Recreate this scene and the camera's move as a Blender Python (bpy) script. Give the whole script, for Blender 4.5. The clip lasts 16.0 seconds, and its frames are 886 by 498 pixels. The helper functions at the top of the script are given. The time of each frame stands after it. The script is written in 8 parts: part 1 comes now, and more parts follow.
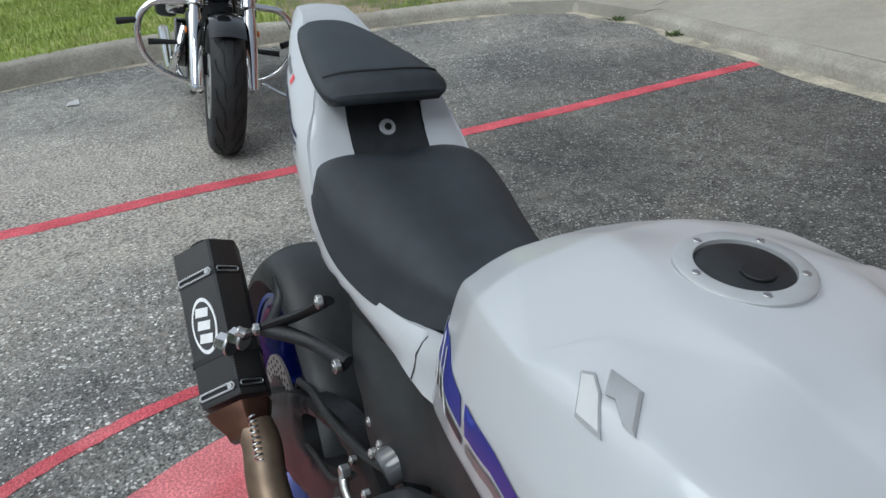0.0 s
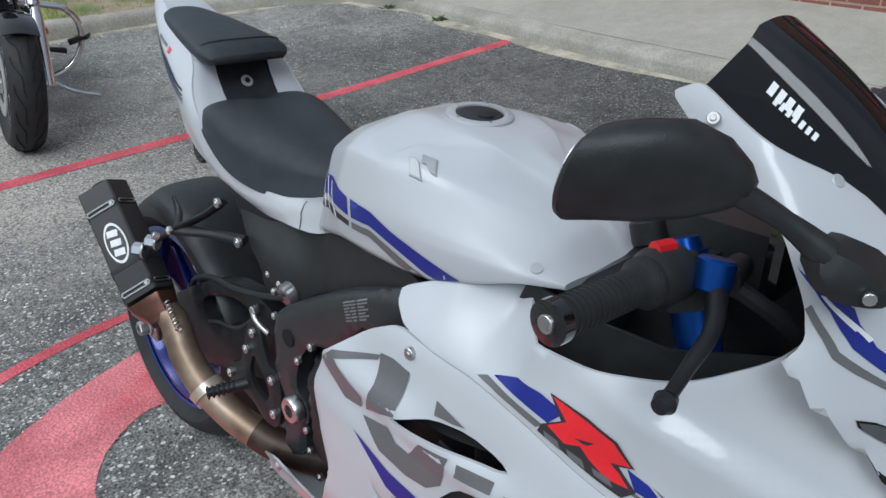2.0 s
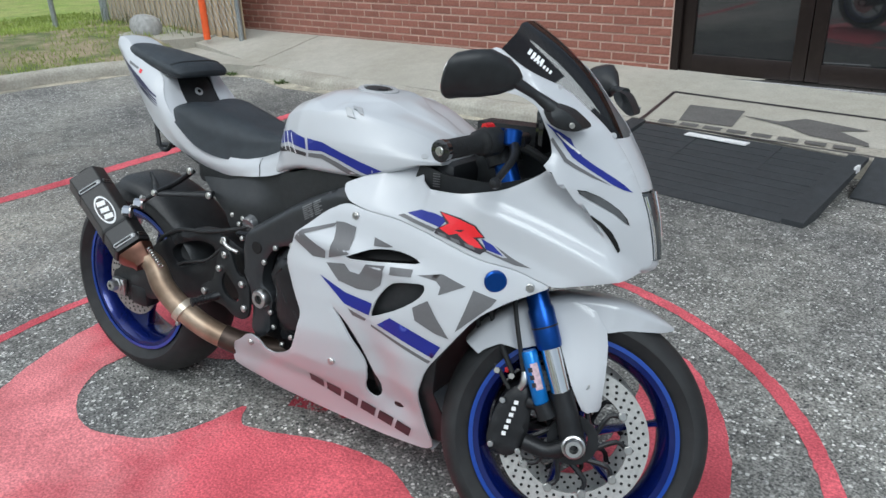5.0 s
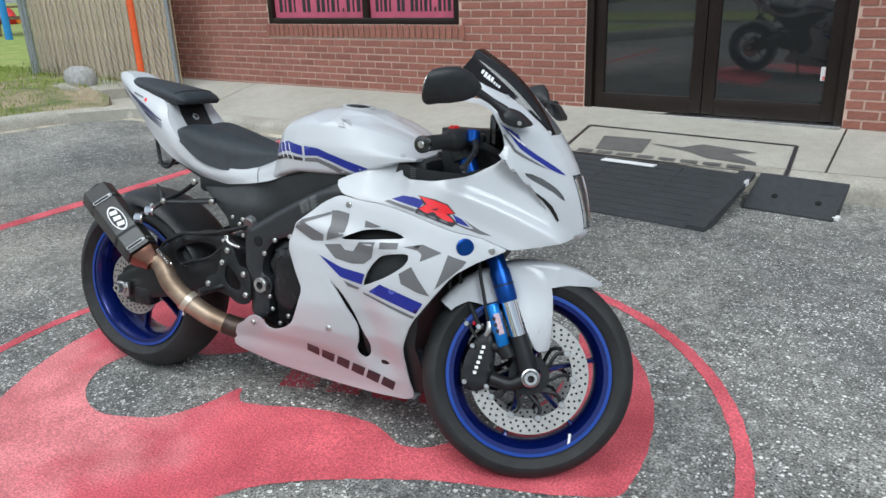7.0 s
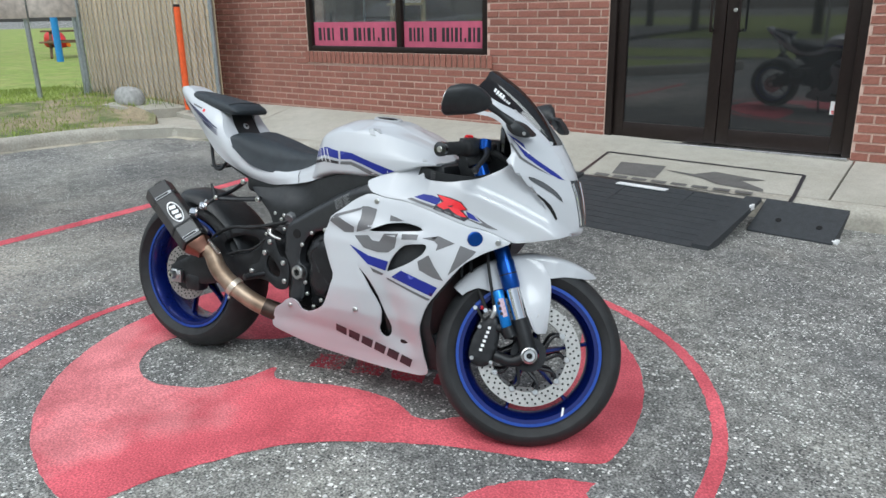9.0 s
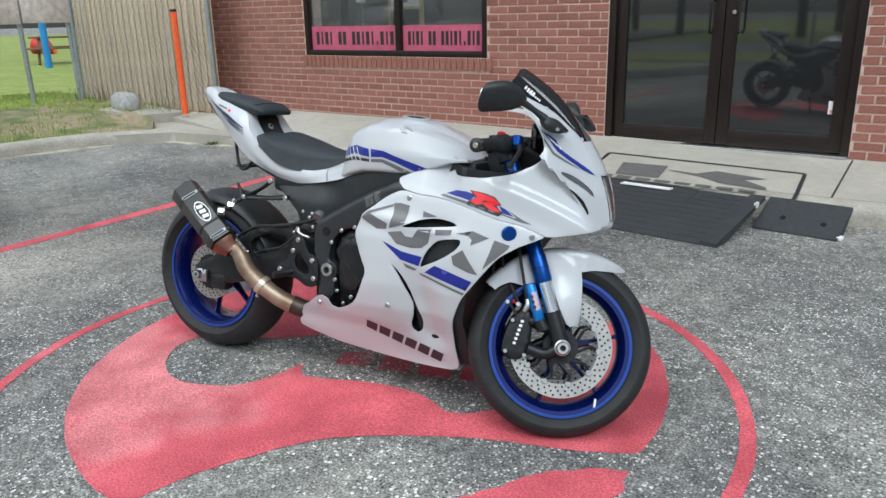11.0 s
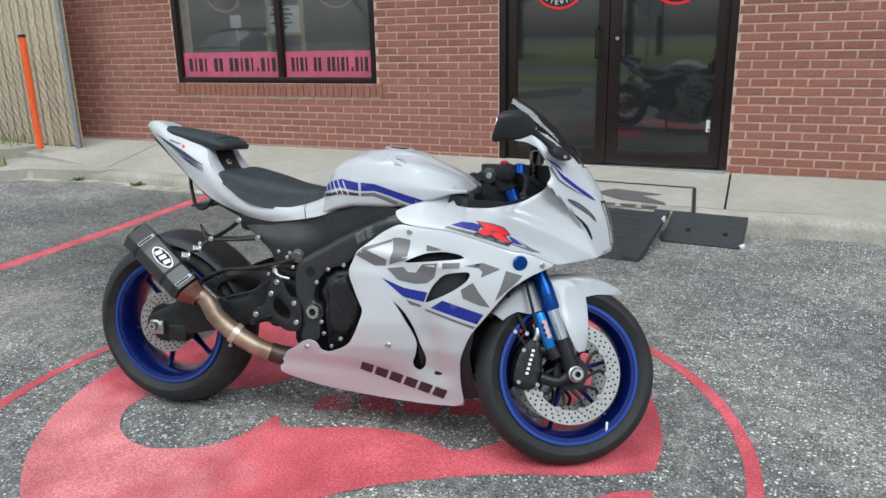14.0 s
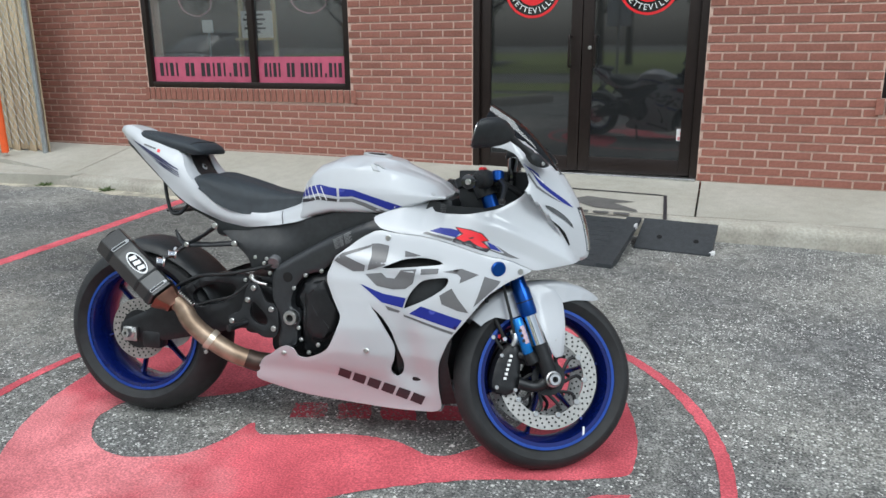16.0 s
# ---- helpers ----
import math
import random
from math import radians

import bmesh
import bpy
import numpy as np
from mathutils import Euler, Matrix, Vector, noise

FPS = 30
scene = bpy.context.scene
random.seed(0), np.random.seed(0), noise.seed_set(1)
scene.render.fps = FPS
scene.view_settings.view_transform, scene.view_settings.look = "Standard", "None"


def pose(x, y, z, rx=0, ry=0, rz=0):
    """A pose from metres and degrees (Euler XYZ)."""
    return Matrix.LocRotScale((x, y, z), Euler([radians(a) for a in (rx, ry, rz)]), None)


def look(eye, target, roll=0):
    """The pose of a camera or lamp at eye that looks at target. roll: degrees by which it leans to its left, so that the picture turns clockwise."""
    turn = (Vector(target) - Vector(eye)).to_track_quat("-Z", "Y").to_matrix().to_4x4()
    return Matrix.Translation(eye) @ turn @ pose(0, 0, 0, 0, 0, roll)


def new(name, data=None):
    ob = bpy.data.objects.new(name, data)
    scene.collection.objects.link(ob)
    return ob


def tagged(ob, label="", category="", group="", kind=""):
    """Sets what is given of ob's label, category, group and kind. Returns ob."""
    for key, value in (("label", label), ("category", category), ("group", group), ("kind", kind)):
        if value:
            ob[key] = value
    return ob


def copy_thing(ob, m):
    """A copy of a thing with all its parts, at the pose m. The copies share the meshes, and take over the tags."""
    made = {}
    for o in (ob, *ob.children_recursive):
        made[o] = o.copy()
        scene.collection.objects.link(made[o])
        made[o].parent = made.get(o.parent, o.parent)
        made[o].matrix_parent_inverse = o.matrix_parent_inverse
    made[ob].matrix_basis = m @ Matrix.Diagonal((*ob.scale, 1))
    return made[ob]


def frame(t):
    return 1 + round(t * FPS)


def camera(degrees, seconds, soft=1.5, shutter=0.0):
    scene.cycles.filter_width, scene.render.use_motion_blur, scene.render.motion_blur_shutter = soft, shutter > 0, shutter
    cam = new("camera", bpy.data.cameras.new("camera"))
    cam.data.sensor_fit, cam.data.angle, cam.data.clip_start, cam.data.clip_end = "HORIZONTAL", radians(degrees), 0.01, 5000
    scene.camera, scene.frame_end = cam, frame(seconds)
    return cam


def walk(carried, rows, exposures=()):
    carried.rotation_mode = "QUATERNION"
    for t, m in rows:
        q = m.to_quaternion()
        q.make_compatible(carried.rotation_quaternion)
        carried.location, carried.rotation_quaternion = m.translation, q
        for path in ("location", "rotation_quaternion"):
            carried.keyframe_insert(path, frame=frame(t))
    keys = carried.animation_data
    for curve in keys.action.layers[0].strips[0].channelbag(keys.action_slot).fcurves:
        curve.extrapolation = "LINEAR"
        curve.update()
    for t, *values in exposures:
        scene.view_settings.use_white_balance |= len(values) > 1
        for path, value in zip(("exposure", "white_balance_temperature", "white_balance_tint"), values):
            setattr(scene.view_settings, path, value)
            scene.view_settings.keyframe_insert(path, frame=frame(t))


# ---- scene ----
cam = camera(61.2, 16.0)
PATH = [
    (0, (0.114, 0.126, 1.134), (-1.637, 0.491, 0.239), -5.4),
    (0.5, (0.153, 0.086, 1.147), (-1.558, 0.572, 0.23), -5.3),
    (1, (0.228, -0.002, 1.175), (-1.431, 0.609, 0.239), -5.4),
    (1.5, (0.355, -0.057, 1.196), (-1.246, 0.676, 0.248), -5.0),
    (2, (0.533, -0.109, 1.204), (-1.004, 0.747, 0.254), -3.9),
    (2.5, (0.633, -0.196, 1.214), (-0.852, 0.755, 0.271), -3.1),
    (3, (0.722, -0.322, 1.214), (-0.731, 0.713, 0.31), -2.5),
    (3.5, (0.818, -0.39, 1.225), (-0.598, 0.723, 0.357), -2.0),
    (4, (0.936, -0.487, 1.227), (-0.445, 0.697, 0.396), -1.5),
    (4.2, (0.976, -0.514, 1.234), (-0.399, 0.68, 0.405), -1.8),
    (6.3, (1.102, -0.931, 1.206), (-0.131, 0.472, 0.49), -1.6),
    (6.5, (1.15, -0.968, 1.212), (-0.075, 0.446, 0.504), -1.7),
    (7, (1.236, -1.03, 1.22), (0.022, 0.405, 0.537), -2.1),
    (7.5, (1.271, -1.114, 1.224), (0.055, 0.333, 0.568), -2.3),
    (8, (1.332, -1.218, 1.214), (0.104, 0.228, 0.582), -1.9),
    (8.5, (1.385, -1.255, 1.214), (0.133, 0.178, 0.598), -1.3),
    (9, (1.459, -1.237, 1.216), (0.174, 0.172, 0.61), -1.0),
    (9.5, (1.533, -1.226, 1.217), (0.221, 0.16, 0.618), -1.0),
    (9.7, (1.533, -1.238, 1.202), (0.216, 0.145, 0.609), -1.2),
    (11.8, (1.213, -1.385, 1.202), (0.028, 0.111, 0.603), -1.4),
    (12, (1.17, -1.36, 1.209), (0.008, 0.154, 0.61), -1.5),
    (12.5, (1.106, -1.358, 1.218), (0.004, 0.203, 0.628), -1.6),
    (13, (1.053, -1.407, 1.221), (0.01, 0.199, 0.644), -1.7),
    (13.5, (1.01, -1.479, 1.228), (0.018, 0.166, 0.669), -1.5),
    (14, (0.99, -1.548, 1.222), (0.044, 0.129, 0.678), -1.2),
    (14.5, (0.992, -1.569, 1.222), (0.078, 0.128, 0.69), -0.9),
    (15, (0.981, -1.565, 1.221), (0.085, 0.143, 0.694), -0.6),
    (15.5, (0.977, -1.561, 1.221), (0.089, 0.152, 0.695), -0.5),
    (16, (0.975, -1.564, 1.221), (0.095, 0.153, 0.694), -0.5),
]
walk(cam, [(t, look(eye, target, roll)) for t, eye, target, roll in PATH],
     exposures=((0.0, -0.03, 5950, 3), (2.0, 0.02, 5800, 4), (4.0, 0.15, 5900, 3), (7.0, 0.33, 5950, 3), (16.0, 0.36, 6000, 3)))


# ---- light: bright overcast, soft sun from high up over the lot ----
world = bpy.data.worlds.new("overcast_sky")
scene.world = world
world.use_nodes = True
wn = world.node_tree
wn.nodes.clear()
sky = wn.nodes.new("ShaderNodeTexSky")
sky.sky_type = "NISHITA"
sky.sun_disc = False
sky.sun_elevation = radians(58)
sky.sun_rotation = radians(200)
sky.air_density, sky.dust_density, sky.ozone_density = 1.0, 4.0, 1.0
hsv = wn.nodes.new("ShaderNodeHueSaturation")
hsv.inputs["Saturation"].default_value = 0.4
hsv.inputs["Value"].default_value = 1.0
bg = wn.nodes.new("ShaderNodeBackground")
bg.inputs["Strength"].default_value = 0.13
wout = wn.nodes.new("ShaderNodeOutputWorld")
wn.links.new(sky.outputs["Color"], hsv.inputs["Color"])
wn.links.new(hsv.outputs["Color"], bg.inputs["Color"])
wn.links.new(bg.outputs["Background"], wout.inputs["Surface"])
sun_data = bpy.data.lights.new("sun", "SUN")
sun_data.energy, sun_data.angle, sun_data.color = 1.4, radians(30), (1.0, 0.99, 0.98)
sun = new("sun", sun_data)
sun.matrix_world = look((7.5, -3.8, 8.6), (0, 0, 0))


# ---- materials ----
def mat(name, color=(0.5, 0.5, 0.5), rough=0.5, metal=0.0, coat=0.0, spec=0.5, var=0.0, scale=20.0, bump=0.0, bump_scale=None, second=None, second_scale=3.0,
        rand=0.0, trans=0.0, ior=1.45, spots=None, rough_var=0.0):
    """A surface with variation of value at two scales, an optional second colour in blotches, bump and a random shift per object."""
    m = bpy.data.materials.new(name)
    m.use_nodes = True
    nt = m.node_tree
    b = nt.nodes["Principled BSDF"]
    b.inputs["Roughness"].default_value, b.inputs["Metallic"].default_value = rough, metal
    b.inputs["Coat Weight"].default_value, b.inputs["Coat Roughness"].default_value = coat, 0.05
    b.inputs["Specular IOR Level"].default_value = spec
    b.inputs["Transmission Weight"].default_value, b.inputs["IOR"].default_value = trans, ior
    b.inputs["Base Color"].default_value = (*color, 1)
    tc = nt.nodes.new("ShaderNodeTexCoord")

    def noise_node(s, detail=4.0):
        n = nt.nodes.new("ShaderNodeTexNoise")
        n.inputs["Scale"].default_value, n.inputs["Detail"].default_value = s, detail
        nt.links.new(tc.outputs["Object"], n.inputs["Vector"])
        return n

    def mix(kind, fac, a, b2):
        x = nt.nodes.new("ShaderNodeMix")
        x.data_type, x.blend_type = "RGBA", kind
        for sock, v in ((0, fac), (6, a), (7, b2)):
            if isinstance(v, (int, float)):
                x.inputs[sock].default_value = v
            elif isinstance(v, tuple):
                x.inputs[sock].default_value = (*v, 1)
            else:
                nt.links.new(v, x.inputs[sock])
        return x.outputs[2]

    def ramp(src, lo, hi, a=(0, 0, 0), c=(1, 1, 1)):
        r = nt.nodes.new("ShaderNodeValToRGB")
        r.color_ramp.elements[0].position, r.color_ramp.elements[1].position = lo, hi
        r.color_ramp.elements[0].color, r.color_ramp.elements[1].color = (*a, 1), (*c, 1)
        nt.links.new(src, r.inputs[0])
        return r.outputs[0]

    col = None
    if second:
        col = mix("MIX", ramp(noise_node(second_scale, 6).outputs[0], 0.42, 0.62), color, second)
    if var:
        a = ramp(noise_node(scale).outputs[0], 0.3, 0.7, (1 - var,) * 3, (1 + var * 0.6,) * 3)
        c = ramp(noise_node(scale * 0.13, 3).outputs[0], 0.3, 0.7, (1 - var * 0.6,) * 3, (1 + var * 0.4,) * 3)
        col = mix("MULTIPLY", 1.0, mix("MULTIPLY", 1.0, col or color, a), c)
    if spots:
        vor = nt.nodes.new("ShaderNodeTexVoronoi")
        vor.inputs["Scale"].default_value = spots[0]
        nt.links.new(tc.outputs["Object"], vor.inputs["Vector"])
        keep = ramp(noise_node(spots[0] * 0.3).outputs[0], spots[3], spots[3] + 0.1)
        mask = mix("MULTIPLY", 1.0, ramp(vor.outputs["Distance"], spots[1], spots[1] + 0.08, (1, 1, 1), (0, 0, 0)), keep)
        col = mix("MIX", mask, col or color, spots[2])
    if rand:
        oi = nt.nodes.new("ShaderNodeObjectInfo")
        col = mix("MULTIPLY", 1.0, col or color, ramp(oi.outputs["Random"], 0.0, 1.0, (1 - rand,) * 3, (1 + rand * 0.5,) * 3))
    if col is not None:
        nt.links.new(col, b.inputs["Base Color"])
    if rough_var:
        mr = nt.nodes.new("ShaderNodeMapRange")
        mr.inputs["To Min"].default_value, mr.inputs["To Max"].default_value = rough - rough_var, rough + rough_var
        nt.links.new(noise_node(scale * 0.4).outputs[0], mr.inputs["Value"])
        nt.links.new(mr.outputs[0], b.inputs["Roughness"])
    if bump:
        bn = nt.nodes.new("ShaderNodeBump")
        bn.inputs["Strength"].default_value, bn.inputs["Distance"].default_value = min(1.0, bump), 0.004
        nt.links.new(noise_node(bump_scale or scale, 6).outputs[0], bn.inputs["Height"])
        nt.links.new(bn.outputs[0], b.inputs["Normal"])
    return m


WHITE = mat("white_pearl_paint", (0.52, 0.535, 0.558), 0.33, coat=0.55, var=0.02, scale=6)
BLUE = mat("blue_graphic", (0.012, 0.022, 0.24), 0.4, coat=0.15, var=0.05, scale=300)
LABELP = mat("pale_pink_label", (0.55, 0.4, 0.45), 0.5, var=0.3, scale=150)
STRIPE = mat("dark_blue_pinstripe", (0.02, 0.02, 0.07), 0.35, coat=0.3, var=0.05, scale=300)
GREY = mat("grey_graphic", (0.135, 0.133, 0.138), 0.35, coat=0.3, var=0.05, scale=300)
DGREY = mat("charcoal_lettering", (0.035, 0.03, 0.035), 0.35, var=0.1, scale=200)
RED = mat("red_graphic", (0.75, 0.015, 0.025), 0.3, coat=0.5, var=0.05, scale=200)
BLACK = mat("satin_black_plastic", (0.022, 0.024, 0.026), 0.42, var=0.25, scale=60, bump=0.15, bump_scale=900)
BLACKM = mat("matt_black_metal", (0.017, 0.018, 0.02), 0.38, 0.2, var=0.3, scale=40, bump=0.2, bump_scale=300, rough_var=0.08)
GLOSSB = mat("gloss_black_paint", (0.006, 0.006, 0.007), 0.08, coat=1.0, var=0.1, scale=30)
SEATM = mat("seat_vinyl", (0.028, 0.035, 0.042), 0.5, var=0.2, scale=50, bump=0.35, bump_scale=1400, rough_var=0.06)
SUEDE = mat("pillion_fabric", (0.05, 0.055, 0.06), 0.7, var=0.2, scale=60, bump=0.4, bump_scale=1600)
RUBBER = mat("tyre_rubber", (0.019, 0.02, 0.021), 0.62, var=0.3, scale=30, bump=0.3, bump_scale=500, rough_var=0.1)
RIM = mat("blue_wheel_paint", (0.004, 0.013, 0.13), 0.26, 0.5, coat=0.6, var=0.1, scale=60)
RIMTAPE = mat("blue_rim_tape", (0.012, 0.055, 0.32), 0.3, 0.2, coat=0.5, var=0.06, scale=60)
BLUERES = mat("bright_blue_anodised", (0.015, 0.2, 0.62), 0.35, 0.5, coat=0.3, var=0.1, scale=90)
BLUEAL = mat("blue_anodised", (0.012, 0.07, 0.32), 0.3, 0.8, var=0.08, scale=90)
STEEL = mat("brushed_steel", (0.62, 0.62, 0.61), 0.3, 1.0, var=0.15, scale=90, rough_var=0.08)
DISC = mat("brake_disc_steel", (0.43, 0.43, 0.415), 0.48, 0.35, var=0.15, scale=130, rough_var=0.06)
DISCR = mat("darker_rear_disc_steel", (0.36, 0.34, 0.32), 0.45, 0.6, var=0.2, scale=90, rough_var=0.06)
SAND = mat("pale_gutter_sand", (0.52, 0.47, 0.37), 0.95, var=0.25, scale=70, bump=0.5, bump_scale=160, second=(0.3, 0.28, 0.23), second_scale=5)
CHROME = mat("chrome", (0.82, 0.82, 0.83), 0.06, 1.0, var=0.04, scale=30)
BRONZE = mat("heat_tinted_steel", (0.28, 0.2, 0.14), 0.46, 0.75, var=0.25, scale=26, second=(0.46, 0.36, 0.27), second_scale=9, rough_var=0.06)
COLLECT = mat("heat_darkened_steel", (0.07, 0.05, 0.04), 0.45, 0.6, var=0.3, scale=30)
SATINB = mat("pale_bronze_steel", (0.6, 0.52, 0.42), 0.35, 0.7, var=0.1, scale=60)
COPPER = mat("copper_tinted_cone", (0.2, 0.1, 0.07), 0.32, 0.85, var=0.2, scale=40)
SPARB = mat("satin_black_frame_paint", (0.026, 0.028, 0.031), 0.34, coat=0.15, var=0.15, scale=50, bump=0.08, bump_scale=500)
LABELG = mat("pale_label_print", (0.2, 0.205, 0.21), 0.5, var=0.1, scale=200)
SATIN = mat("satin_aluminium", (0.5, 0.51, 0.52), 0.5, 0.35, var=0.06, scale=60)
HOLE = mat("dark_void", (0.004, 0.004, 0.004), 0.8, var=0.1, scale=20)
LENS = mat("lamp_lens", (0.05, 0.055, 0.06), 0.06, coat=1.0, var=0.2, scale=50)
LAMPGREY = mat("grey_lamp_cover", (0.085, 0.088, 0.092), 0.2, coat=0.6, var=0.1, scale=40)
SMOKE = mat("smoked_screen", (0.02, 0.02, 0.022), 0.03, trans=0.85, ior=1.5, var=0.02, scale=20)
CHALK = mat("white_lettering", (0.8, 0.8, 0.8), 0.4, var=0.05, scale=100)
ORANGE = mat("orange_reflector", (0.8, 0.2, 0.02), 0.2, coat=0.8, var=0.1, scale=60)

# carbon weave: fine diagonal bands
CARBON = mat("carbon_weave", (0.016, 0.016, 0.017), 0.42, coat=0.2, var=0.15, scale=80)
nt = CARBON.node_tree
wv = nt.nodes.new("ShaderNodeTexWave")
wv.bands_direction = "X"
wv.inputs["Scale"].default_value = 110
wv.inputs["Distortion"].default_value = 0.6
tcn = nt.nodes.new("ShaderNodeTexCoord")
nt.links.new(tcn.outputs["Object"], wv.inputs["Vector"])
cr = nt.nodes.new("ShaderNodeValToRGB")
cr.color_ramp.elements[0].color, cr.color_ramp.elements[1].color = (0.016, 0.016, 0.017, 1), (0.045, 0.044, 0.043, 1)
nt.links.new(wv.outputs[0], cr.inputs[0])
nt.links.new(cr.outputs[0], nt.nodes["Principled BSDF"].inputs["Base Color"])


def asphalt_material(name="worn_asphalt", paint=None, wear=0.5):
    """Worn grey asphalt: dark binder, pale stones of several sizes, sandy stains and a darker zone; with worn road
    paint on it if given.
    """
    m = mat(name, (0.08, 0.08, 0.082), 0.85, spec=0.3)
    t = m.node_tree
    b = t.nodes["Principled BSDF"]
    co = t.nodes.new("ShaderNodeTexCoord")

    def tex(kind, s, out=0, **kw):
        n = t.nodes.new(kind)
        n.inputs["Scale"].default_value = s
        if "detail" in kw:
            n.inputs["Detail"].default_value = kw["detail"]
        t.links.new(co.outputs["Object"], n.inputs["Vector"])
        return n.outputs[out]

    def ramp(src, lo, hi, a, c):
        r = t.nodes.new("ShaderNodeValToRGB")
        r.color_ramp.elements[0].position, r.color_ramp.elements[1].position = lo, hi
        r.color_ramp.elements[0].color, r.color_ramp.elements[1].color = (*a, 1), (*c, 1)
        t.links.new(src, r.inputs[0])
        return r.outputs[0]

    def mix(kind, fac, a, c):
        x = t.nodes.new("ShaderNodeMix")
        x.data_type, x.blend_type = "RGBA", kind
        for sock, v in ((0, fac), (6, a), (7, c)):
            if isinstance(v, (int, float)):
                x.inputs[sock].default_value = v
            elif isinstance(v, tuple):
                x.inputs[sock].default_value = (*v, 1)
            else:
                t.links.new(v, x.inputs[sock])
        return x.outputs[2]

    base = ramp(tex("ShaderNodeTexNoise", 150, detail=5), 0.36, 0.64, (0.09, 0.091, 0.091), (0.335, 0.332, 0.32))
    big = ramp(tex("ShaderNodeTexNoise", 0.9, detail=7), 0.36, 0.64, (0.68, 0.685, 0.7), (1.28, 1.26, 1.19))
    mid = ramp(tex("ShaderNodeTexNoise", 9.0, detail=5), 0.35, 0.65, (0.8, 0.8, 0.8), (1.18, 1.18, 1.17))
    small = ramp(tex("ShaderNodeTexNoise", 31.0, detail=5), 0.33, 0.67, (0.72, 0.72, 0.72), (1.26, 1.26, 1.25))
    col = mix("MULTIPLY", 1.0, mix("MULTIPLY", 1.0, mix("MULTIPLY", 1.0, base, big), mid), small)
    # darker zone with an uneven edge near the far kerb
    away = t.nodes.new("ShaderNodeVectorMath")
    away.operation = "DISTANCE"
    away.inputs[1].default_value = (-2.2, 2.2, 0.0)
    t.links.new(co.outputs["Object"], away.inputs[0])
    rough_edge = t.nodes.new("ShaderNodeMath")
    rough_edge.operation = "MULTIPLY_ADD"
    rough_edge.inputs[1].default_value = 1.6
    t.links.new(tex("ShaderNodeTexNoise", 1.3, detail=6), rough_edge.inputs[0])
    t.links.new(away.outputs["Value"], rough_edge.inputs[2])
    far_dark = t.nodes.new("ShaderNodeMapRange")
    far_dark.inputs["From Min"].default_value, far_dark.inputs["From Max"].default_value = 1.8, 3.7
    far_dark.inputs["To Min"].default_value, far_dark.inputs["To Max"].default_value = 0.5, 1.0
    t.links.new(rough_edge.outputs[0], far_dark.inputs["Value"])
    # stone chips: cells of several sizes, some of them pale
    wob = t.nodes.new("ShaderNodeVectorMath")
    wob.operation = "MULTIPLY_ADD"
    wob.inputs[1].default_value = (0.012, 0.012, 0.012)
    nz = t.nodes.new("ShaderNodeTexNoise")
    nz.inputs["Scale"].default_value = 90
    t.links.new(co.outputs["Object"], nz.inputs["Vector"])
    t.links.new(nz.outputs["Color"], wob.inputs[0])
    t.links.new(co.outputs["Object"], wob.inputs[2])
    for s, size, share, pale in ((60, 0.31, 0.74, (1.0, 0.99, 0.94)), (100, 0.36, 0.66, (0.88, 0.87, 0.83)), (36, 0.22, 0.87, (0.9, 0.89, 0.86)), (85, 0.34, 0.74, (0.07, 0.071, 0.073))):
        v = t.nodes.new("ShaderNodeTexVoronoi")
        v.inputs["Scale"].default_value, v.inputs["Randomness"].default_value = s, 1.0
        t.links.new(wob.outputs[0], v.inputs["Vector"])
        split = t.nodes.new("ShaderNodeSeparateColor")
        t.links.new(v.outputs["Color"], split.inputs[0])
        spot = ramp(v.outputs["Distance"], size, size + 0.025, (1, 1, 1), (0, 0, 0))
        keep = ramp(split.outputs[0], share, share + 0.02, (0, 0, 0), (1, 1, 1))
        patch = ramp(tex("ShaderNodeTexNoise", 2.3 if s != 100 else 4.1, detail=5), 0.38, 0.58, (0.3, 0.3, 0.3), (1, 1, 1))
        tone = mix("MIX", split.outputs[1], tuple(c * 0.55 for c in pale), pale)
        col = mix("MIX", mix("MULTIPLY", 1.0, mix("MULTIPLY", 1.0, spot, keep), patch), col, tone)
    col = mix("MULTIPLY", 1.0, col, far_dark.outputs[0])
    sand = ramp(tex("ShaderNodeTexNoise", 0.55, detail=8), 0.6, 0.74, (0, 0, 0), (0.55, 0.55, 0.55))
    col = mix("MIX", sand, col, (0.42, 0.38, 0.31))
    # a pale dusty stretch where bikes are parked
    dust_d = t.nodes.new("ShaderNodeVectorMath")
    dust_d.operation = "DISTANCE"
    dust_d.inputs[1].default_value = (-3.3, -0.9, 0.0)
    t.links.new(co.outputs["Object"], dust_d.inputs[0])
    dust_r = t.nodes.new("ShaderNodeMath")
    dust_r.operation = "MULTIPLY_ADD"
    dust_r.inputs[1].default_value = 2.4
    t.links.new(tex("ShaderNodeTexNoise", 2.1, detail=8), dust_r.inputs[0])
    t.links.new(dust_d.outputs["Value"], dust_r.inputs[2])
    dust = t.nodes.new("ShaderNodeMapRange")
    dust.inputs["From Min"].default_value, dust.inputs["From Max"].default_value = 1.7, 3.3
    dust.inputs["To Min"].default_value, dust.inputs["To Max"].default_value = 0.6, 0.0
    t.links.new(dust_r.outputs[0], dust.inputs["Value"])
    grit = ramp(tex("ShaderNodeTexNoise", 70, detail=6), 0.42, 0.58, (0.05, 0.05, 0.05), (1, 1, 1))
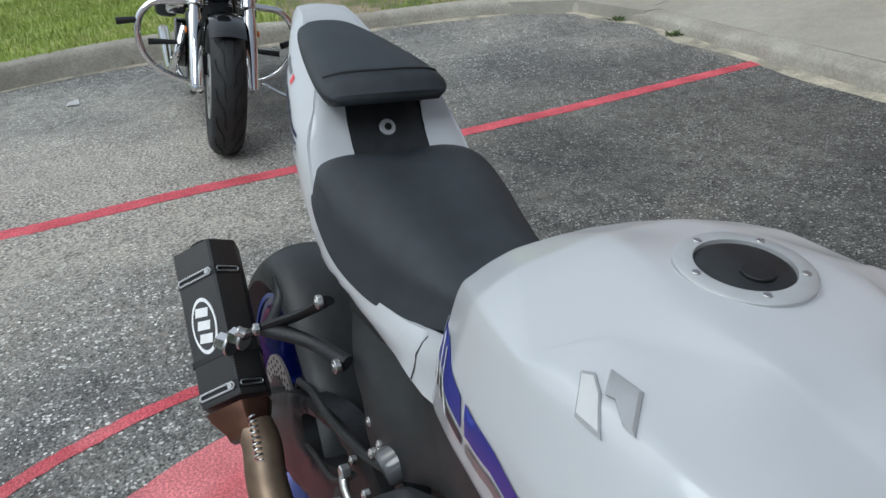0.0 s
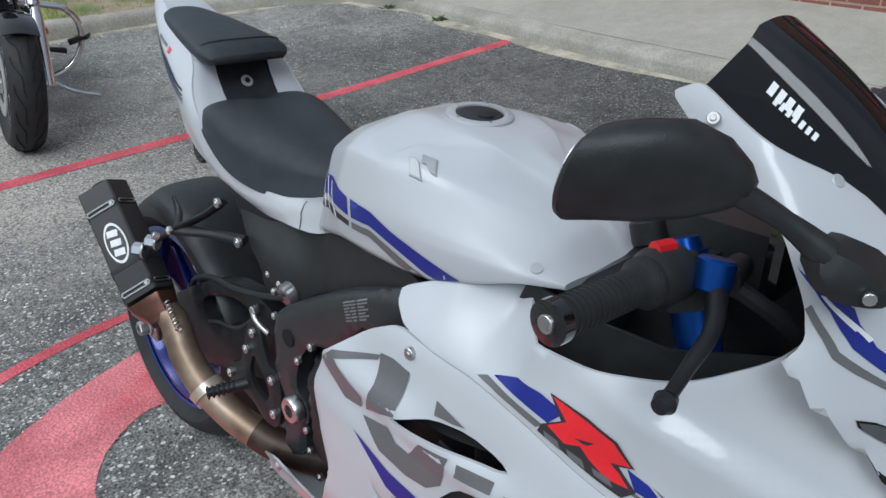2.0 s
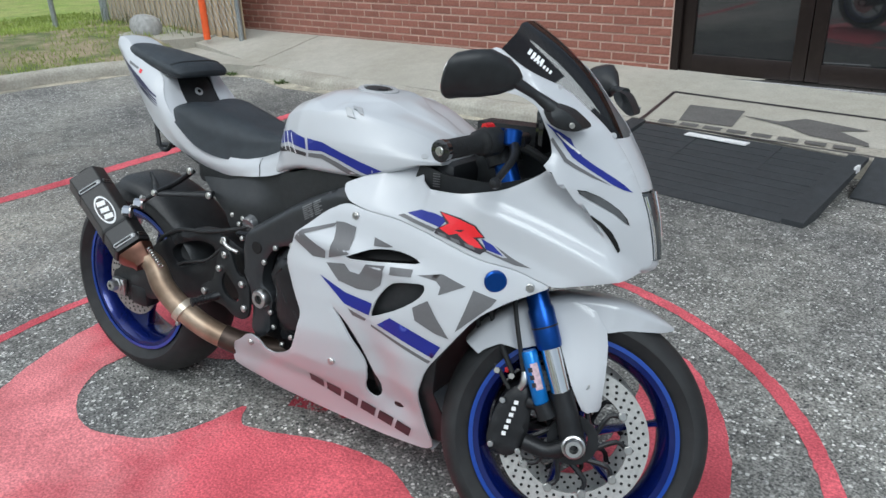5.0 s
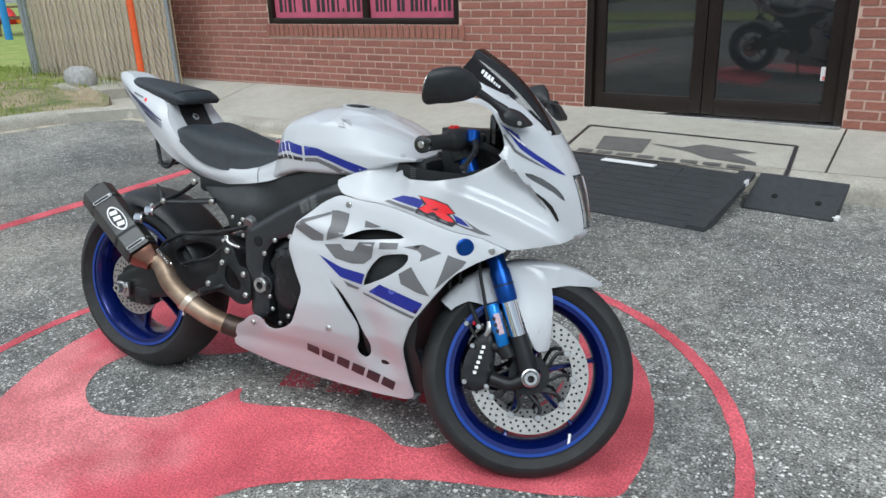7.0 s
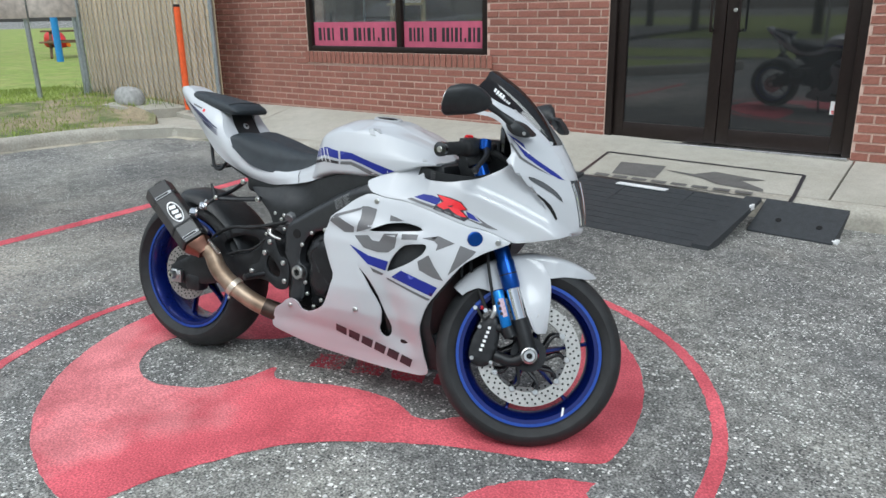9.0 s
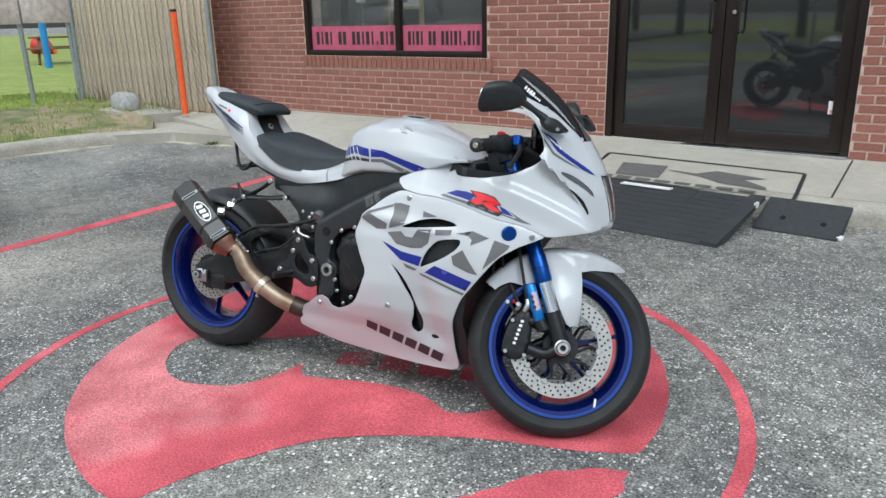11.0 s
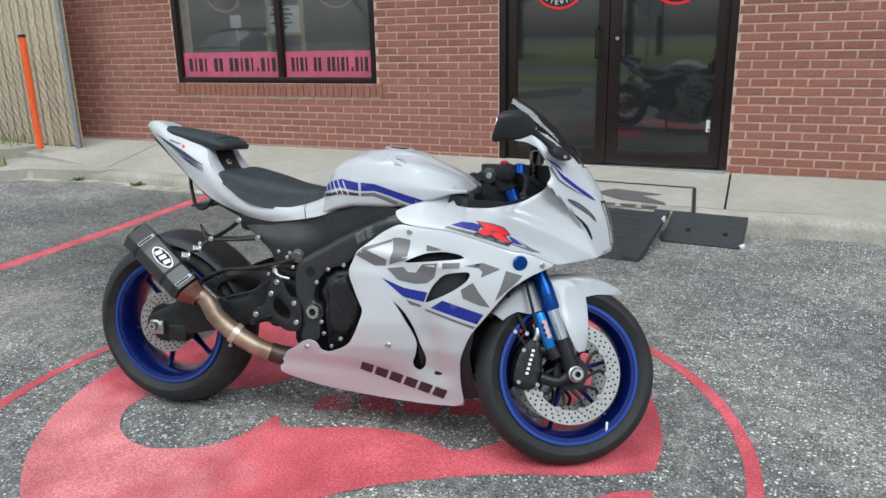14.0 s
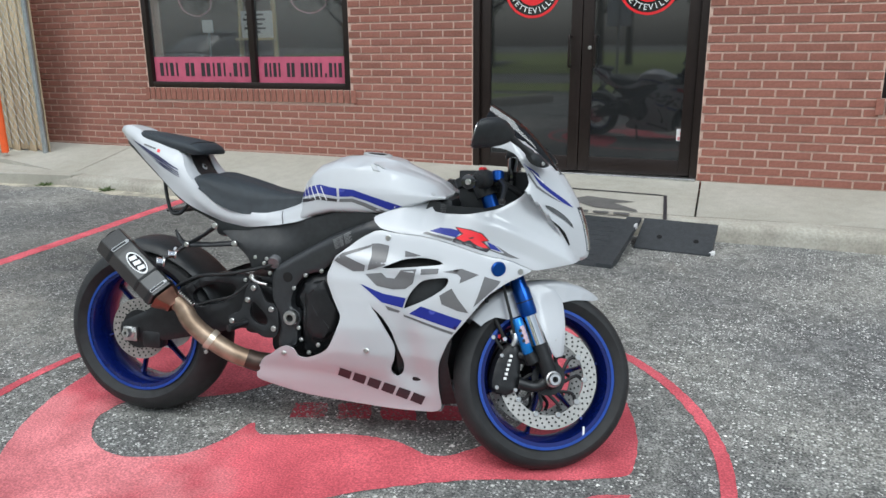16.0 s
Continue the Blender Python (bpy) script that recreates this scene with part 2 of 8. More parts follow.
    col = mix("MIX", mix("MULTIPLY", 1.0, dust.outputs[0], grit), col, (0.68, 0.61, 0.52))
    if paint:
        tint = ramp(tex("ShaderNodeTexNoise", 160, detail=5), 0.32, 0.68, (0.66, 0.64, 0.66), (1.22, 1.27, 1.24))
        tint2 = ramp(tex("ShaderNodeTexNoise", 5, detail=5), 0.32, 0.68, (0.76, 0.72, 0.72), (1.16, 1.3, 1.26))
        pale_d = t.nodes.new("ShaderNodeVectorMath")
        pale_d.operation = "DISTANCE"
        pale_d.inputs[1].default_value = (-0.95, -0.3, 0.0)
        t.links.new(co.outputs["Object"], pale_d.inputs[0])
        pale_r = t.nodes.new("ShaderNodeMath")
        pale_r.operation = "MULTIPLY_ADD"
        pale_r.inputs[1].default_value = 0.9
        t.links.new(tex("ShaderNodeTexNoise", 6, detail=7), pale_r.inputs[0])
        t.links.new(pale_d.outputs["Value"], pale_r.inputs[2])
        bleach = ramp(pale_r.outputs[0], 0.75, 1.75, (0.9, 0.9, 0.9), (0, 0, 0))
        red = mix("MULTIPLY", 1.0, mix("MULTIPLY", 1.0, mix("MIX", bleach, paint, (0.72, 0.225, 0.245)), tint), tint2)
        wearing = t.nodes.new("ShaderNodeMath")
        wearing.operation = "MULTIPLY_ADD"
        wearing.inputs[1].default_value = 0.8
        t.links.new(tex("ShaderNodeTexNoise", 2.4, detail=7), wearing.inputs[0])
        t.links.new(tex("ShaderNodeTexNoise", 85, detail=4), wearing.inputs[2])
        col = mix("MIX", ramp(wearing.outputs[0], wear, wear + 0.1, (1, 1, 1), (0.2, 0.2, 0.2)), col, red)
    t.links.new(col, b.inputs["Base Color"])
    bn = t.nodes.new("ShaderNodeBump")
    bn.inputs["Strength"].default_value, bn.inputs["Distance"].default_value = 0.9, 0.005
    t.links.new(tex("ShaderNodeTexNoise", 130, detail=5), bn.inputs["Height"])
    t.links.new(bn.outputs[0], b.inputs["Normal"])
    return m


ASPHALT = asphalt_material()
ROADRED = asphalt_material("red_road_paint", (0.66, 0.115, 0.145), 1.03)
FADED = asphalt_material("faded_red_road_paint", (0.46, 0.06, 0.085), 0.95)
CONCRETE = mat("worn_concrete", (0.37, 0.352, 0.3), 0.85, var=0.12, scale=90, bump=0.35, bump_scale=260, second=(0.42, 0.4, 0.35), second_scale=1.4)
KERBM = mat("stained_kerb_concrete", (0.36, 0.335, 0.285), 0.9, var=0.2, scale=60, bump=0.8, bump_scale=120, second=(0.43, 0.41, 0.355), second_scale=2.5)
BRICK = mat("red_brick", (0.315, 0.128, 0.094), 0.85, var=0.18, scale=60, bump=0.6, bump_scale=180, rand=0.12)
MORTAR = mat("pale_mortar", (0.62, 0.445, 0.37), 0.9, var=0.15, scale=70, bump=0.5, bump_scale=220)
FRAMEB = mat("dark_bronze_aluminium", (0.028, 0.02, 0.018), 0.35, 0.4, var=0.15, scale=30)
PINK = mat("faded_pink_banner", (0.5, 0.1, 0.17), 0.6, var=0.12, scale=12)
GRASS = mat("mown_grass", (0.25, 0.33, 0.065), 0.8, var=0.3, scale=40, second=(0.32, 0.35, 0.1), second_scale=2)
SOIL = mat("dry_sandy_verge", (0.33, 0.27, 0.18), 0.95, var=0.25, scale=60, bump=0.6, bump_scale=90, second=(0.13, 0.16, 0.06), second_scale=3)
BLADE = mat("grass_blade", (0.3, 0.38, 0.08), 0.6, var=0.3, scale=3)
WEED = mat("dusty_green_leaves", (0.09, 0.13, 0.04), 0.6, var=0.3, scale=6)
SLAT = mat("tan_fence_slat", (0.53, 0.42, 0.28), 0.7, var=0.15, scale=12, rand=0.12)
GALV = mat("galvanised_steel", (0.38, 0.41, 0.42), 0.45, 0.7, var=0.15, scale=30)
ORANGEP = mat("orange_paint", (0.8, 0.12, 0.03), 0.5, var=0.1, scale=20)
WOOD = mat("weathered_grey_wood", (0.56, 0.5, 0.46), 0.85, var=0.25, scale=14, bump=0.4, bump_scale=60)
BLUEP = mat("blue_painted_metal", (0.04, 0.25, 0.6), 0.5, var=0.1, scale=20)
REDP = mat("red_painted_metal", (0.6, 0.03, 0.03), 0.5, var=0.1, scale=20)
BROWNW = mat("brown_bench_wood", (0.2, 0.13, 0.08), 0.8, var=0.25, scale=14)
STONE = mat("grey_stone", (0.36, 0.36, 0.35), 0.9, var=0.25, scale=20, bump=0.6, bump_scale=60)
RAMPM = mat("dark_ramp_rubber", (0.036, 0.04, 0.044), 0.6, var=0.2, scale=30, bump=0.4, bump_scale=300, rough_var=0.1)
MATGREY = mat("grey_pavement_paint", (0.12, 0.115, 0.11), 0.8, var=0.2, scale=90, bump=0.2, bump_scale=260)
BARK = mat("tree_bark", (0.1, 0.075, 0.05), 0.9, var=0.3, scale=12, bump=0.6, bump_scale=30)
LEAF = mat("tree_leaves", (0.05, 0.095, 0.025), 0.6, var=0.35, scale=2)
# near-black base colour stands for the unlit gloom behind the shop glass
INTERIOR = mat("near_black_interior", (0.05, 0.05, 0.05), 0.8, var=0.3, scale=2)


def glass_material():
    """Dark window glass: a tinted pane that mirrors the street."""
    m = mat("dark_window_glass", (0.46, 0.48, 0.48), 0.01, spec=0.8, trans=0.92, ior=1.6)
    return m


GLASS = glass_material()
DOORGLASS = mat("dark_door_glass", (0.03, 0.032, 0.033), 0.03, spec=1.0, trans=0.35, ior=1.66, var=0.1, scale=4)
CARPAINT = mat("white_car_paint", (0.75, 0.75, 0.75), 0.25, coat=0.6, var=0.02, scale=50)

# ---- building helpers ----
from mathutils import geometry
from mathutils.bvhtree import BVHTree


def finish(name, bm, material, parent=None, label="", angle=40, smooth=True):
    me = bpy.data.meshes.new(name)
    bm.normal_update()
    bm.to_mesh(me)
    bm.free()
    me.materials.append(material)
    if smooth:
        me.polygons.foreach_set("use_smooth", [True] * len(me.polygons))
        me.set_sharp_from_angle(angle=radians(angle))
    ob = new(name, me)
    if parent is not None:
        ob.parent = parent
    if label:
        ob["label"] = label
    return ob


def part(name, bm, material, parent, label="", angle=40):
    return finish(name, bm, material, parent, label, angle)


def thing(name, label, category, m=None, group="", kind=""):
    ob = new(name)
    if m is not None:
        ob.matrix_world = m
    return tagged(ob, label, category, group, kind)


def box(bm, sx, sy, sz, m=None, bevel=0.0):
    made = bmesh.ops.create_cube(bm, size=1.0)["verts"]
    bmesh.ops.transform(bm, matrix=(m or Matrix()) @ Matrix.Diagonal((sx, sy, sz, 1)), verts=made)
    if bevel:
        edges = {e for v in made for e in v.link_edges}
        bmesh.ops.bevel(bm, geom=list(edges), offset=bevel, segments=2, affect="EDGES", profile=0.5)
    return bm


def boxes(*items):
    """A bmesh of boxes (cx, cy, cz, sx, sy, sz[, bevel])."""
    bm = bmesh.new()
    for cx, cy, cz, sx, sy, sz, *bev in items:
        box(bm, sx, sy, sz, Matrix.Translation((cx, cy, cz)), bev[0] if bev else 0.0)
    return bm


def loft(rings, closed=True, caps=True, bm=None):
    """Quads between rings of equal count; closed: each ring is a loop."""
    bm = bm or bmesh.new()
    vs = [[bm.verts.new(p) for p in r] for r in rings]
    n = len(rings[0])
    for a, b in zip(vs, vs[1:]):
        for i in range(n if closed else n - 1):
            j = (i + 1) % n
            bm.faces.new((a[i], a[j], b[j], b[i]))
    if caps and closed:
        bm.faces.new(list(reversed(vs[0])))
        bm.faces.new(vs[-1])
    bmesh.ops.recalc_face_normals(bm, faces=bm.faces[:])
    return bm


def curve(points, n=24):
    """Catmull-Rom through points, n steps in all."""
    p = [Vector(q) for q in points]
    p = [p[0] * 2 - p[1]] + p + [p[-1] * 2 - p[-2]]
    out, k = [], len(p) - 3
    for s in range(n + 1):
        u = s / n * k
        i = min(int(u), k - 1)
        t = u - i
        a, b, c, d = p[i:i + 4]
        out.append(0.5 * ((2 * b) + (c - a) * t + (2 * a - 5 * b + 4 * c - d) * t * t + (3 * b - a - 3 * c + d) * t ** 3))
    return out


def tube(points, r, n=12, steps=0, bm=None, squash=1.0):
    """A tube along points; r a number or a list of radii spread along it."""
    pts = curve(points, steps) if steps else [Vector(q) for q in points]
    rs = r if isinstance(r, (list, tuple)) else [r, r]
    rings, up = [], None
    for i, q in enumerate(pts):
        d = (pts[min(i + 1, len(pts) - 1)] - pts[max(i - 1, 0)]).normalized()
        if up is None:
            up = d.orthogonal().normalized()
        up = (up - d * up.dot(d)).normalized()
        side = d.cross(up)
        u = i / (len(pts) - 1) * (len(rs) - 1)
        k = min(int(u), len(rs) - 2)
        rad = rs[k] + (rs[k + 1] - rs[k]) * (u - k)
        rings.append([q + (up * math.cos(a) + side * math.sin(a) * squash) * rad for a in (2 * math.pi * j / n for j in range(n))])
    return loft(rings, True, True, bm)


def lathe(profile, n=48, m=None, bm=None, close=False):
    """Turns (radius, along) points round the local Y axis."""
    m = m or Matrix()
    rings = []
    for r, a in (list(profile) + ([profile[0]] if close else [])):
        rings.append([m @ Vector((r * math.cos(t), a, r * math.sin(t))) for t in (2 * math.pi * j / n for j in range(n))])
    bm = bm or bmesh.new()
    return loft(rings, True, not close, bm)


def disc(c, axis, r, h, n=16, bm=None, bevel=0.15):
    """A short rounded cylinder centred at c along axis."""
    d = Vector(axis).normalized()
    q = Vector((0, 1, 0)).rotation_difference(d).to_matrix().to_4x4()
    e = min(r, h) * bevel
    prof = [(0.0005, -h / 2), (r - e, -h / 2), (r, -h / 2 + e), (r, h / 2 - e), (r - e, h / 2), (0.0005, h / 2)]
    return lathe(prof, n, Matrix.Translation(c) @ q, bm)


def chaikin(pts, times=2, ratio=0.22):
    for _ in range(times):
        out = []
        for a, b in zip(pts, pts[1:] + pts[:1]):
            out += [(a[0] + (b[0] - a[0]) * ratio, a[1] + (b[1] - a[1]) * ratio), (b[0] + (a[0] - b[0]) * ratio, b[1] + (a[1] - b[1]) * ratio)]
        pts = out
    return pts


def inside(p, poly):
    x, y, hit = p[0], p[1], False
    for (x0, y0), (x1, y1) in zip(poly, poly[1:] + poly[:1]):
        if (y0 > y) != (y1 > y) and x < (x1 - x0) * (y - y0) / (y1 - y0) + x0:
            hit = not hit
    return hit


def resample(pts, step):
    out = []
    for a, b in zip(pts, pts[1:] + pts[:1]):
        k = max(1, int(math.hypot(b[0] - a[0], b[1] - a[1]) / step + 0.5))
        out += [(a[0] + (b[0] - a[0]) * i / k, a[1] + (b[1] - a[1]) * i / k) for i in range(k)]
    return out


def fill(outline, step, holes=()):
    """Triangles over an outline with holes: points, triangles, number of border points."""
    loops = [resample(list(outline), step)] + [resample(list(h), step) for h in holes]
    pts, edges = [], []
    for lp in loops:
        s = len(pts)
        pts += lp
        edges += [(s + i, s + (i + 1) % len(lp)) for i in range(len(lp))]
    border = len(pts)
    b = np.array(pts)
    lo, hi = b.min(0), b.max(0)
    xs, ys = np.arange(lo[0] + step / 2, hi[0], step), np.arange(lo[1] + step / 2, hi[1], step * 0.87)
    for j, y in enumerate(ys):
        for x in xs:
            p = (x + (step / 2 if j % 2 else 0), y)
            if ((b - p) ** 2).sum(1).min() > (0.55 * step) ** 2 and inside(p, loops[0]) and not any(inside(p, h) for h in loops[1:]):
                pts.append(p)
    v, _, f, *_ = geometry.delaunay_2d_cdt([Vector(p) for p in pts], edges, [], 0, 1e-5)
    tris = []
    for t in f:
        c = sum((v[i] for i in t), Vector((0, 0))) / len(t)
        if inside(c, loops[0]) and not any(inside(c, h) for h in loops[1:]):
            tris.append(t)
    return v, tris, border


def panel(outline, width, thick=0.004, step=0.014, holes=(), sign=-1, roll=0.004):
    """A curved sheet over an (x, z) outline at y = sign * width(x, z), with thickness and rolled edges."""
    v, tris, border = fill(outline, step, holes)
    bm = bmesh.new()
    w = [width(p[0], p[1]) - (roll if i < border else 0.0) for i, p in enumerate(v)]
    front = [bm.verts.new((p[0], sign * w[i], p[1])) for i, p in enumerate(v)]
    back = [bm.verts.new((p[0], sign * (w[i] - thick), p[1])) for i, p in enumerate(v)]
    count = {}
    for t in tris:
        for a, b in zip(t, t[1:] + t[:1]):
            count[(a, b)] = 1
    for t in tris:
        bm.faces.new([front[i] for i in t])
        bm.faces.new([back[i] for i in reversed(t)])
        for a, b in zip(t, t[1:] + t[:1]):
            if (b, a) not in count:
                bm.faces.new((front[b], front[a], back[a], back[b]))
    bmesh.ops.delete(bm, geom=[x for x in bm.verts if not x.link_faces], context="VERTS")
    bmesh.ops.recalc_face_normals(bm, faces=bm.faces[:])
    return bm


def tree_of(*obs):
    """A search tree over meshes that share one frame."""
    vs, fs = [], []
    for ob in obs:
        s = len(vs)
        vs += [v.co.copy() for v in ob.data.vertices]
        fs += [[s + i for i in p.vertices] for p in ob.data.polygons]
    return BVHTree.FromPolygons(vs, fs)


def sticker(outline, tree, sign=-1, lift=0.0012, step=0.012, holes=()):
    """A thin film laid from the side onto the surface below it; outline in (x, z)."""
    v, tris, _ = fill(outline, step, holes)
    bm = bmesh.new()
    vs = []
    for p in v:
        hit, nor, _, _ = tree.ray_cast(Vector((p[0], sign * 1.0, p[1])), Vector((0, -sign, 0)))
        vs.append(bm.verts.new((p[0], hit.y + sign * lift, p[1])) if hit else None)
    for t in tris:
        if all(vs[i] for i in t):
            bm.faces.new([vs[i] for i in (t if sign < 0 else reversed(t))])
    bmesh.ops.delete(bm, geom=[x for x in bm.verts if not x.link_faces], context="VERTS")
    return bm


def interp(x, xs, ys):
    return float(np.interp(x, xs, ys))


def smooth01(x, a, b):
    t = min(1.0, max(0.0, (x - a) / (b - a)))
    return t * t * (3 - 2 * t)


def flat(outline, z, material, name, parent=None, label="", step=0.0, thick=0.0015):
    """A thin flat sheet on the ground over an (x, y) outline."""
    bm = bmesh.new()
    top = bm.faces.new([bm.verts.new(Vector(laid(x, y)) + Vector((0, 0, z))) for x, y in outline])
    if top.normal.z < 0 or sum((b[0] - a[0]) * (b[1] + a[1]) for a, b in zip(outline, outline[1:] + outline[:1])) > 0:
        bmesh.ops.reverse_faces(bm, faces=[top])
    bmesh.ops.triangulate(bm, faces=bm.faces[:])
    return finish(name, bm, material, parent, label, smooth=False)

# ---- ground, kerb, pavement ----
WALL_Y, WALL_TURN = 4.352, radians(5.6)
# the shop stands a little askew to the world's axes
SHOP = Matrix.Translation((0, WALL_Y, 0)) @ Matrix.Rotation(WALL_TURN, 4, "Z") @ Matrix.Translation((0, -WALL_Y, 0))


def wall_y(x):
    return WALL_Y + x * math.tan(WALL_TURN)


def shop(*obs):
    """Turns shop objects with the building."""
    for ob in obs:
        ob.matrix_world = SHOP @ ob.matrix_world
    return obs[0]


def sheet(name, x0, x1, y0, y1, z, material, label, category, nx=1, ny=1):
    bm = bmesh.new()
    bmesh.ops.create_grid(bm, x_segments=nx, y_segments=ny, size=0.5)
    bmesh.ops.transform(bm, matrix=Matrix.Translation(((x0 + x1) / 2, (y0 + y1) / 2, z)) @ Matrix.Diagonal((x1 - x0, y1 - y0, 1, 1)), verts=bm.verts[:])
    return tagged(finish(name, bm, material, smooth=False), label, category, kind="structure")



def lot_z(x, y):
    """Height of the asphalt: a slight crown in the middle of the lot that falls to the gutter."""
    f = (1 - smooth01(y, 1.7, 2.8)) * (1 - smooth01(-x, 1.9, 2.9)) * (1 - smooth01(x, 3.0, 6.0)) * (1 - smooth01(-y, 3.0, 6.0))
    return max(0.0, 0.0205 - 0.0075 * (x + 0.15)) * f


def laid(x, y):
    """A point of the level plan moved onto the crowned asphalt, as seen from the open side of the lot."""
    h = lot_z(x, y)
    k = 1 - h / 1.21
    x, y = 1.2 + (x - 1.2) * k, -1.2 + (y + 1.2) * k
    return x, y, lot_z(x, y)


def ground():
    far = [6.5, 9, 14, 25, 60, 140, 300]
    xs = [-v for v in reversed(far)] + list(np.arange(-6, 6.01, 0.25)) + far
    bm = bmesh.new()
    grid = [[bm.verts.new((x, y, lot_z(x, y))) for y in xs] for x in xs]
    for a, b in zip(grid, grid[1:]):
        for j in range(len(xs) - 1):
            bm.faces.new((a[j], b[j], b[j + 1], a[j + 1]))
    return bm


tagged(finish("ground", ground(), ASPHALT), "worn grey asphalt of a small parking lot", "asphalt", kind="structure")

KERB_FOOT = [(6.0, 3.78), (3.5, 3.57), (1.2, 3.39), (0.5, 3.31), (-2.4, 3.0), (-3.5, 2.93), (-5.3, 2.86), (-5.95, 2.65), (-6.28, 2.05), (-6.36, 1.2), (-6.28, 0.2),
             (-6.12, -1.0), (-5.72, -1.9), (-5.0, -2.9), (-3.6, -4.2), (-2.4, -6.0)]


def kerb_top(x, y):
    return interp(x, [-6.3, -5.5, -3.5, 0.5, 6], [0.12, 0.09, 0.10, 0.12, 0.12]) + 0.07 * smooth01(0.9 - y, 0.0, 1.4)


def kerb():
    pts = curve([(x, y, 0) for x, y in KERB_FOOT], 120)
    rings = []
    for i, p in enumerate(pts):
        d = (pts[min(i + 1, 120)] - pts[max(i - 1, 0)]).normalized()
        out = Vector((d.y, -d.x, 0))
        if i == 0 and out.y < 0:
            pass
        h = kerb_top(p.x, p.y) + 0.004 * noise.noise(p * 2)
        k = 0.006 * noise.noise(p * 5)
        rings.append([p + out * a + Vector((0, 0, b)) for a, b in ((-0.0 + k, -0.05), (k, h * 0.6), (0.012 + k, h - 0.02), (0.04, h), (0.15, h + 0.004), (0.16, -0.05))])
    return loft(rings, True, True)


tagged(finish("kerb", kerb(), KERBM, angle=60), "low weathered concrete kerb round the parking lot", "kerb", kind="structure")


def kerb_y(x):
    return interp(x, [-5.3, -3.5, -2.4, 0.5, 1.2, 3.5, 6], [2.86, 2.93, 3.0, 3.31, 3.39, 3.57, 3.78])


def pave_z(x, y):
    yk = kerb_y(x) + 0.15
    t = min(1.0, max(0.0, (y - yk) / (wall_y(x) - yk)))
    return kerb_top(x, y) + 0.004 + (interp(x, [-7.2, -6.4, -3.2, -2.0, 0.4, 6], [0.25, 0.25, 0.246, 0.234, 0.194, 0.19]) - kerb_top(x, y) - 0.004) * t


pavement = tagged(new("pavement"), "pale concrete pavement along the shop front", "pavement", kind="structure")
joints = [-6.9, -5.3, 0.19, 2.1, 4.0, 6.0]
for a, b in zip(joints, joints[1:]):
    bm = bmesh.new()
    grid = []
    for i in range(25):
        row = []
        for j in range(9):
            v = j / 8
            lean = 0.075 * (1 - 2 * v)
            x = a + 0.007 + (b - a - 0.014) * i / 24 + lean
            y = max(kerb_y(x) + 0.155, 2.95 if x < -5.3 else 0)
            if x < -5.3:
                y = 2.87 + 0.15 + (-5.3 - x) * 0.1
            y += (wall_y(x) + 0.3 - y) * v
            row.append(Vector((x, y, pave_z(x, y))))
        grid.append(row)
    rings = [[q - Vector((0, 0, 0.1)) for q in row[:1]] + row + [row[-1] - Vector((0, 0, 0.1))] for row in grid]
    loft(rings, True, True, bm)
    part("slab", bm, CONCRETE, pavement, angle=30)

# ---- red markings on the asphalt ----
disc_c = (-0.459, 0.358)


def arc(c, r, a0, a1, n):
    return [(c[0] + r * math.cos(radians(a0 + (a1 - a0) * i / n)), c[1] + r * math.sin(radians(a0 + (a1 - a0) * i / n))) for i in range(n + 1)]


def ribbon(points, width, z, rag=0.006):
    bm = bmesh.new()
    ps = [Vector((x, y, 0)) for x, y in points]
    prev = None
    for i, p in enumerate(ps):
        d = (ps[min(i + 1, len(ps) - 1)] - ps[max(i - 1, 0)]).normalized()
        s = Vector((-d.y, d.x, 0))
        w0, w1 = width / 2 + rag * (0.35 * noise.noise(p * 14) + noise.noise(p * 60)), width / 2 + rag * (0.35 * noise.noise(p * 14 + Vector((5, 5, 5))) + noise.noise(p * 60 + Vector((9, 2, 7))))
        cur = [bm.verts.new(Vector(laid(*(p + s * w0).xy)) + Vector((0, 0, z))), bm.verts.new(Vector(laid(*(p - s * w1).xy)) + Vector((0, 0, z)))]
        if prev:
            bm.faces.new((prev[0], prev[1], cur[1], cur[0]))
        prev = cur
    bmesh.ops.recalc_face_normals(bm, faces=bm.faces[:])
    return bm


# sand washed along the foot of the kerb
for k, (a, b, w) in enumerate(((30, 62, 0.16), (62, 96, 0.1))):
    foot = curve([(x, y, 0) for x, y in KERB_FOOT], 120)[a:b]
    bm = bmesh.new()
    rows_ = []
    for i, p in enumerate(foot):
        d = (foot[min(i + 1, len(foot) - 1)] - foot[max(i - 1, 0)]).normalized()
        o = Vector((d.y, -d.x, 0))
        ww = w * max(0.05, 0.5 + 0.9 * noise.noise(p * 1.7 + Vector((k * 9, 0, 0)))) * min(1, i / 4, (len(foot) - 1 - i) / 4)
        rows_.append([p + o * 0.01 + Vector((0, 0, 0.012)), p - o * ww * 0.4 + Vector((0, 0, 0.006)), p - o * (ww + 0.01) + Vector((0, 0, 0.001))])
    loft(rows_, False, False, bm)
    bmesh.ops.recalc_face_normals(bm, faces=bm.faces[:])
    if sum(f.normal.z for f in bm.faces) < 0:
        bmesh.ops.reverse_faces(bm, faces=bm.faces[:])
    tagged(finish("gutter_sand", bm, SAND), "pale sand washed along the foot of the kerb", "sand", kind="structure")
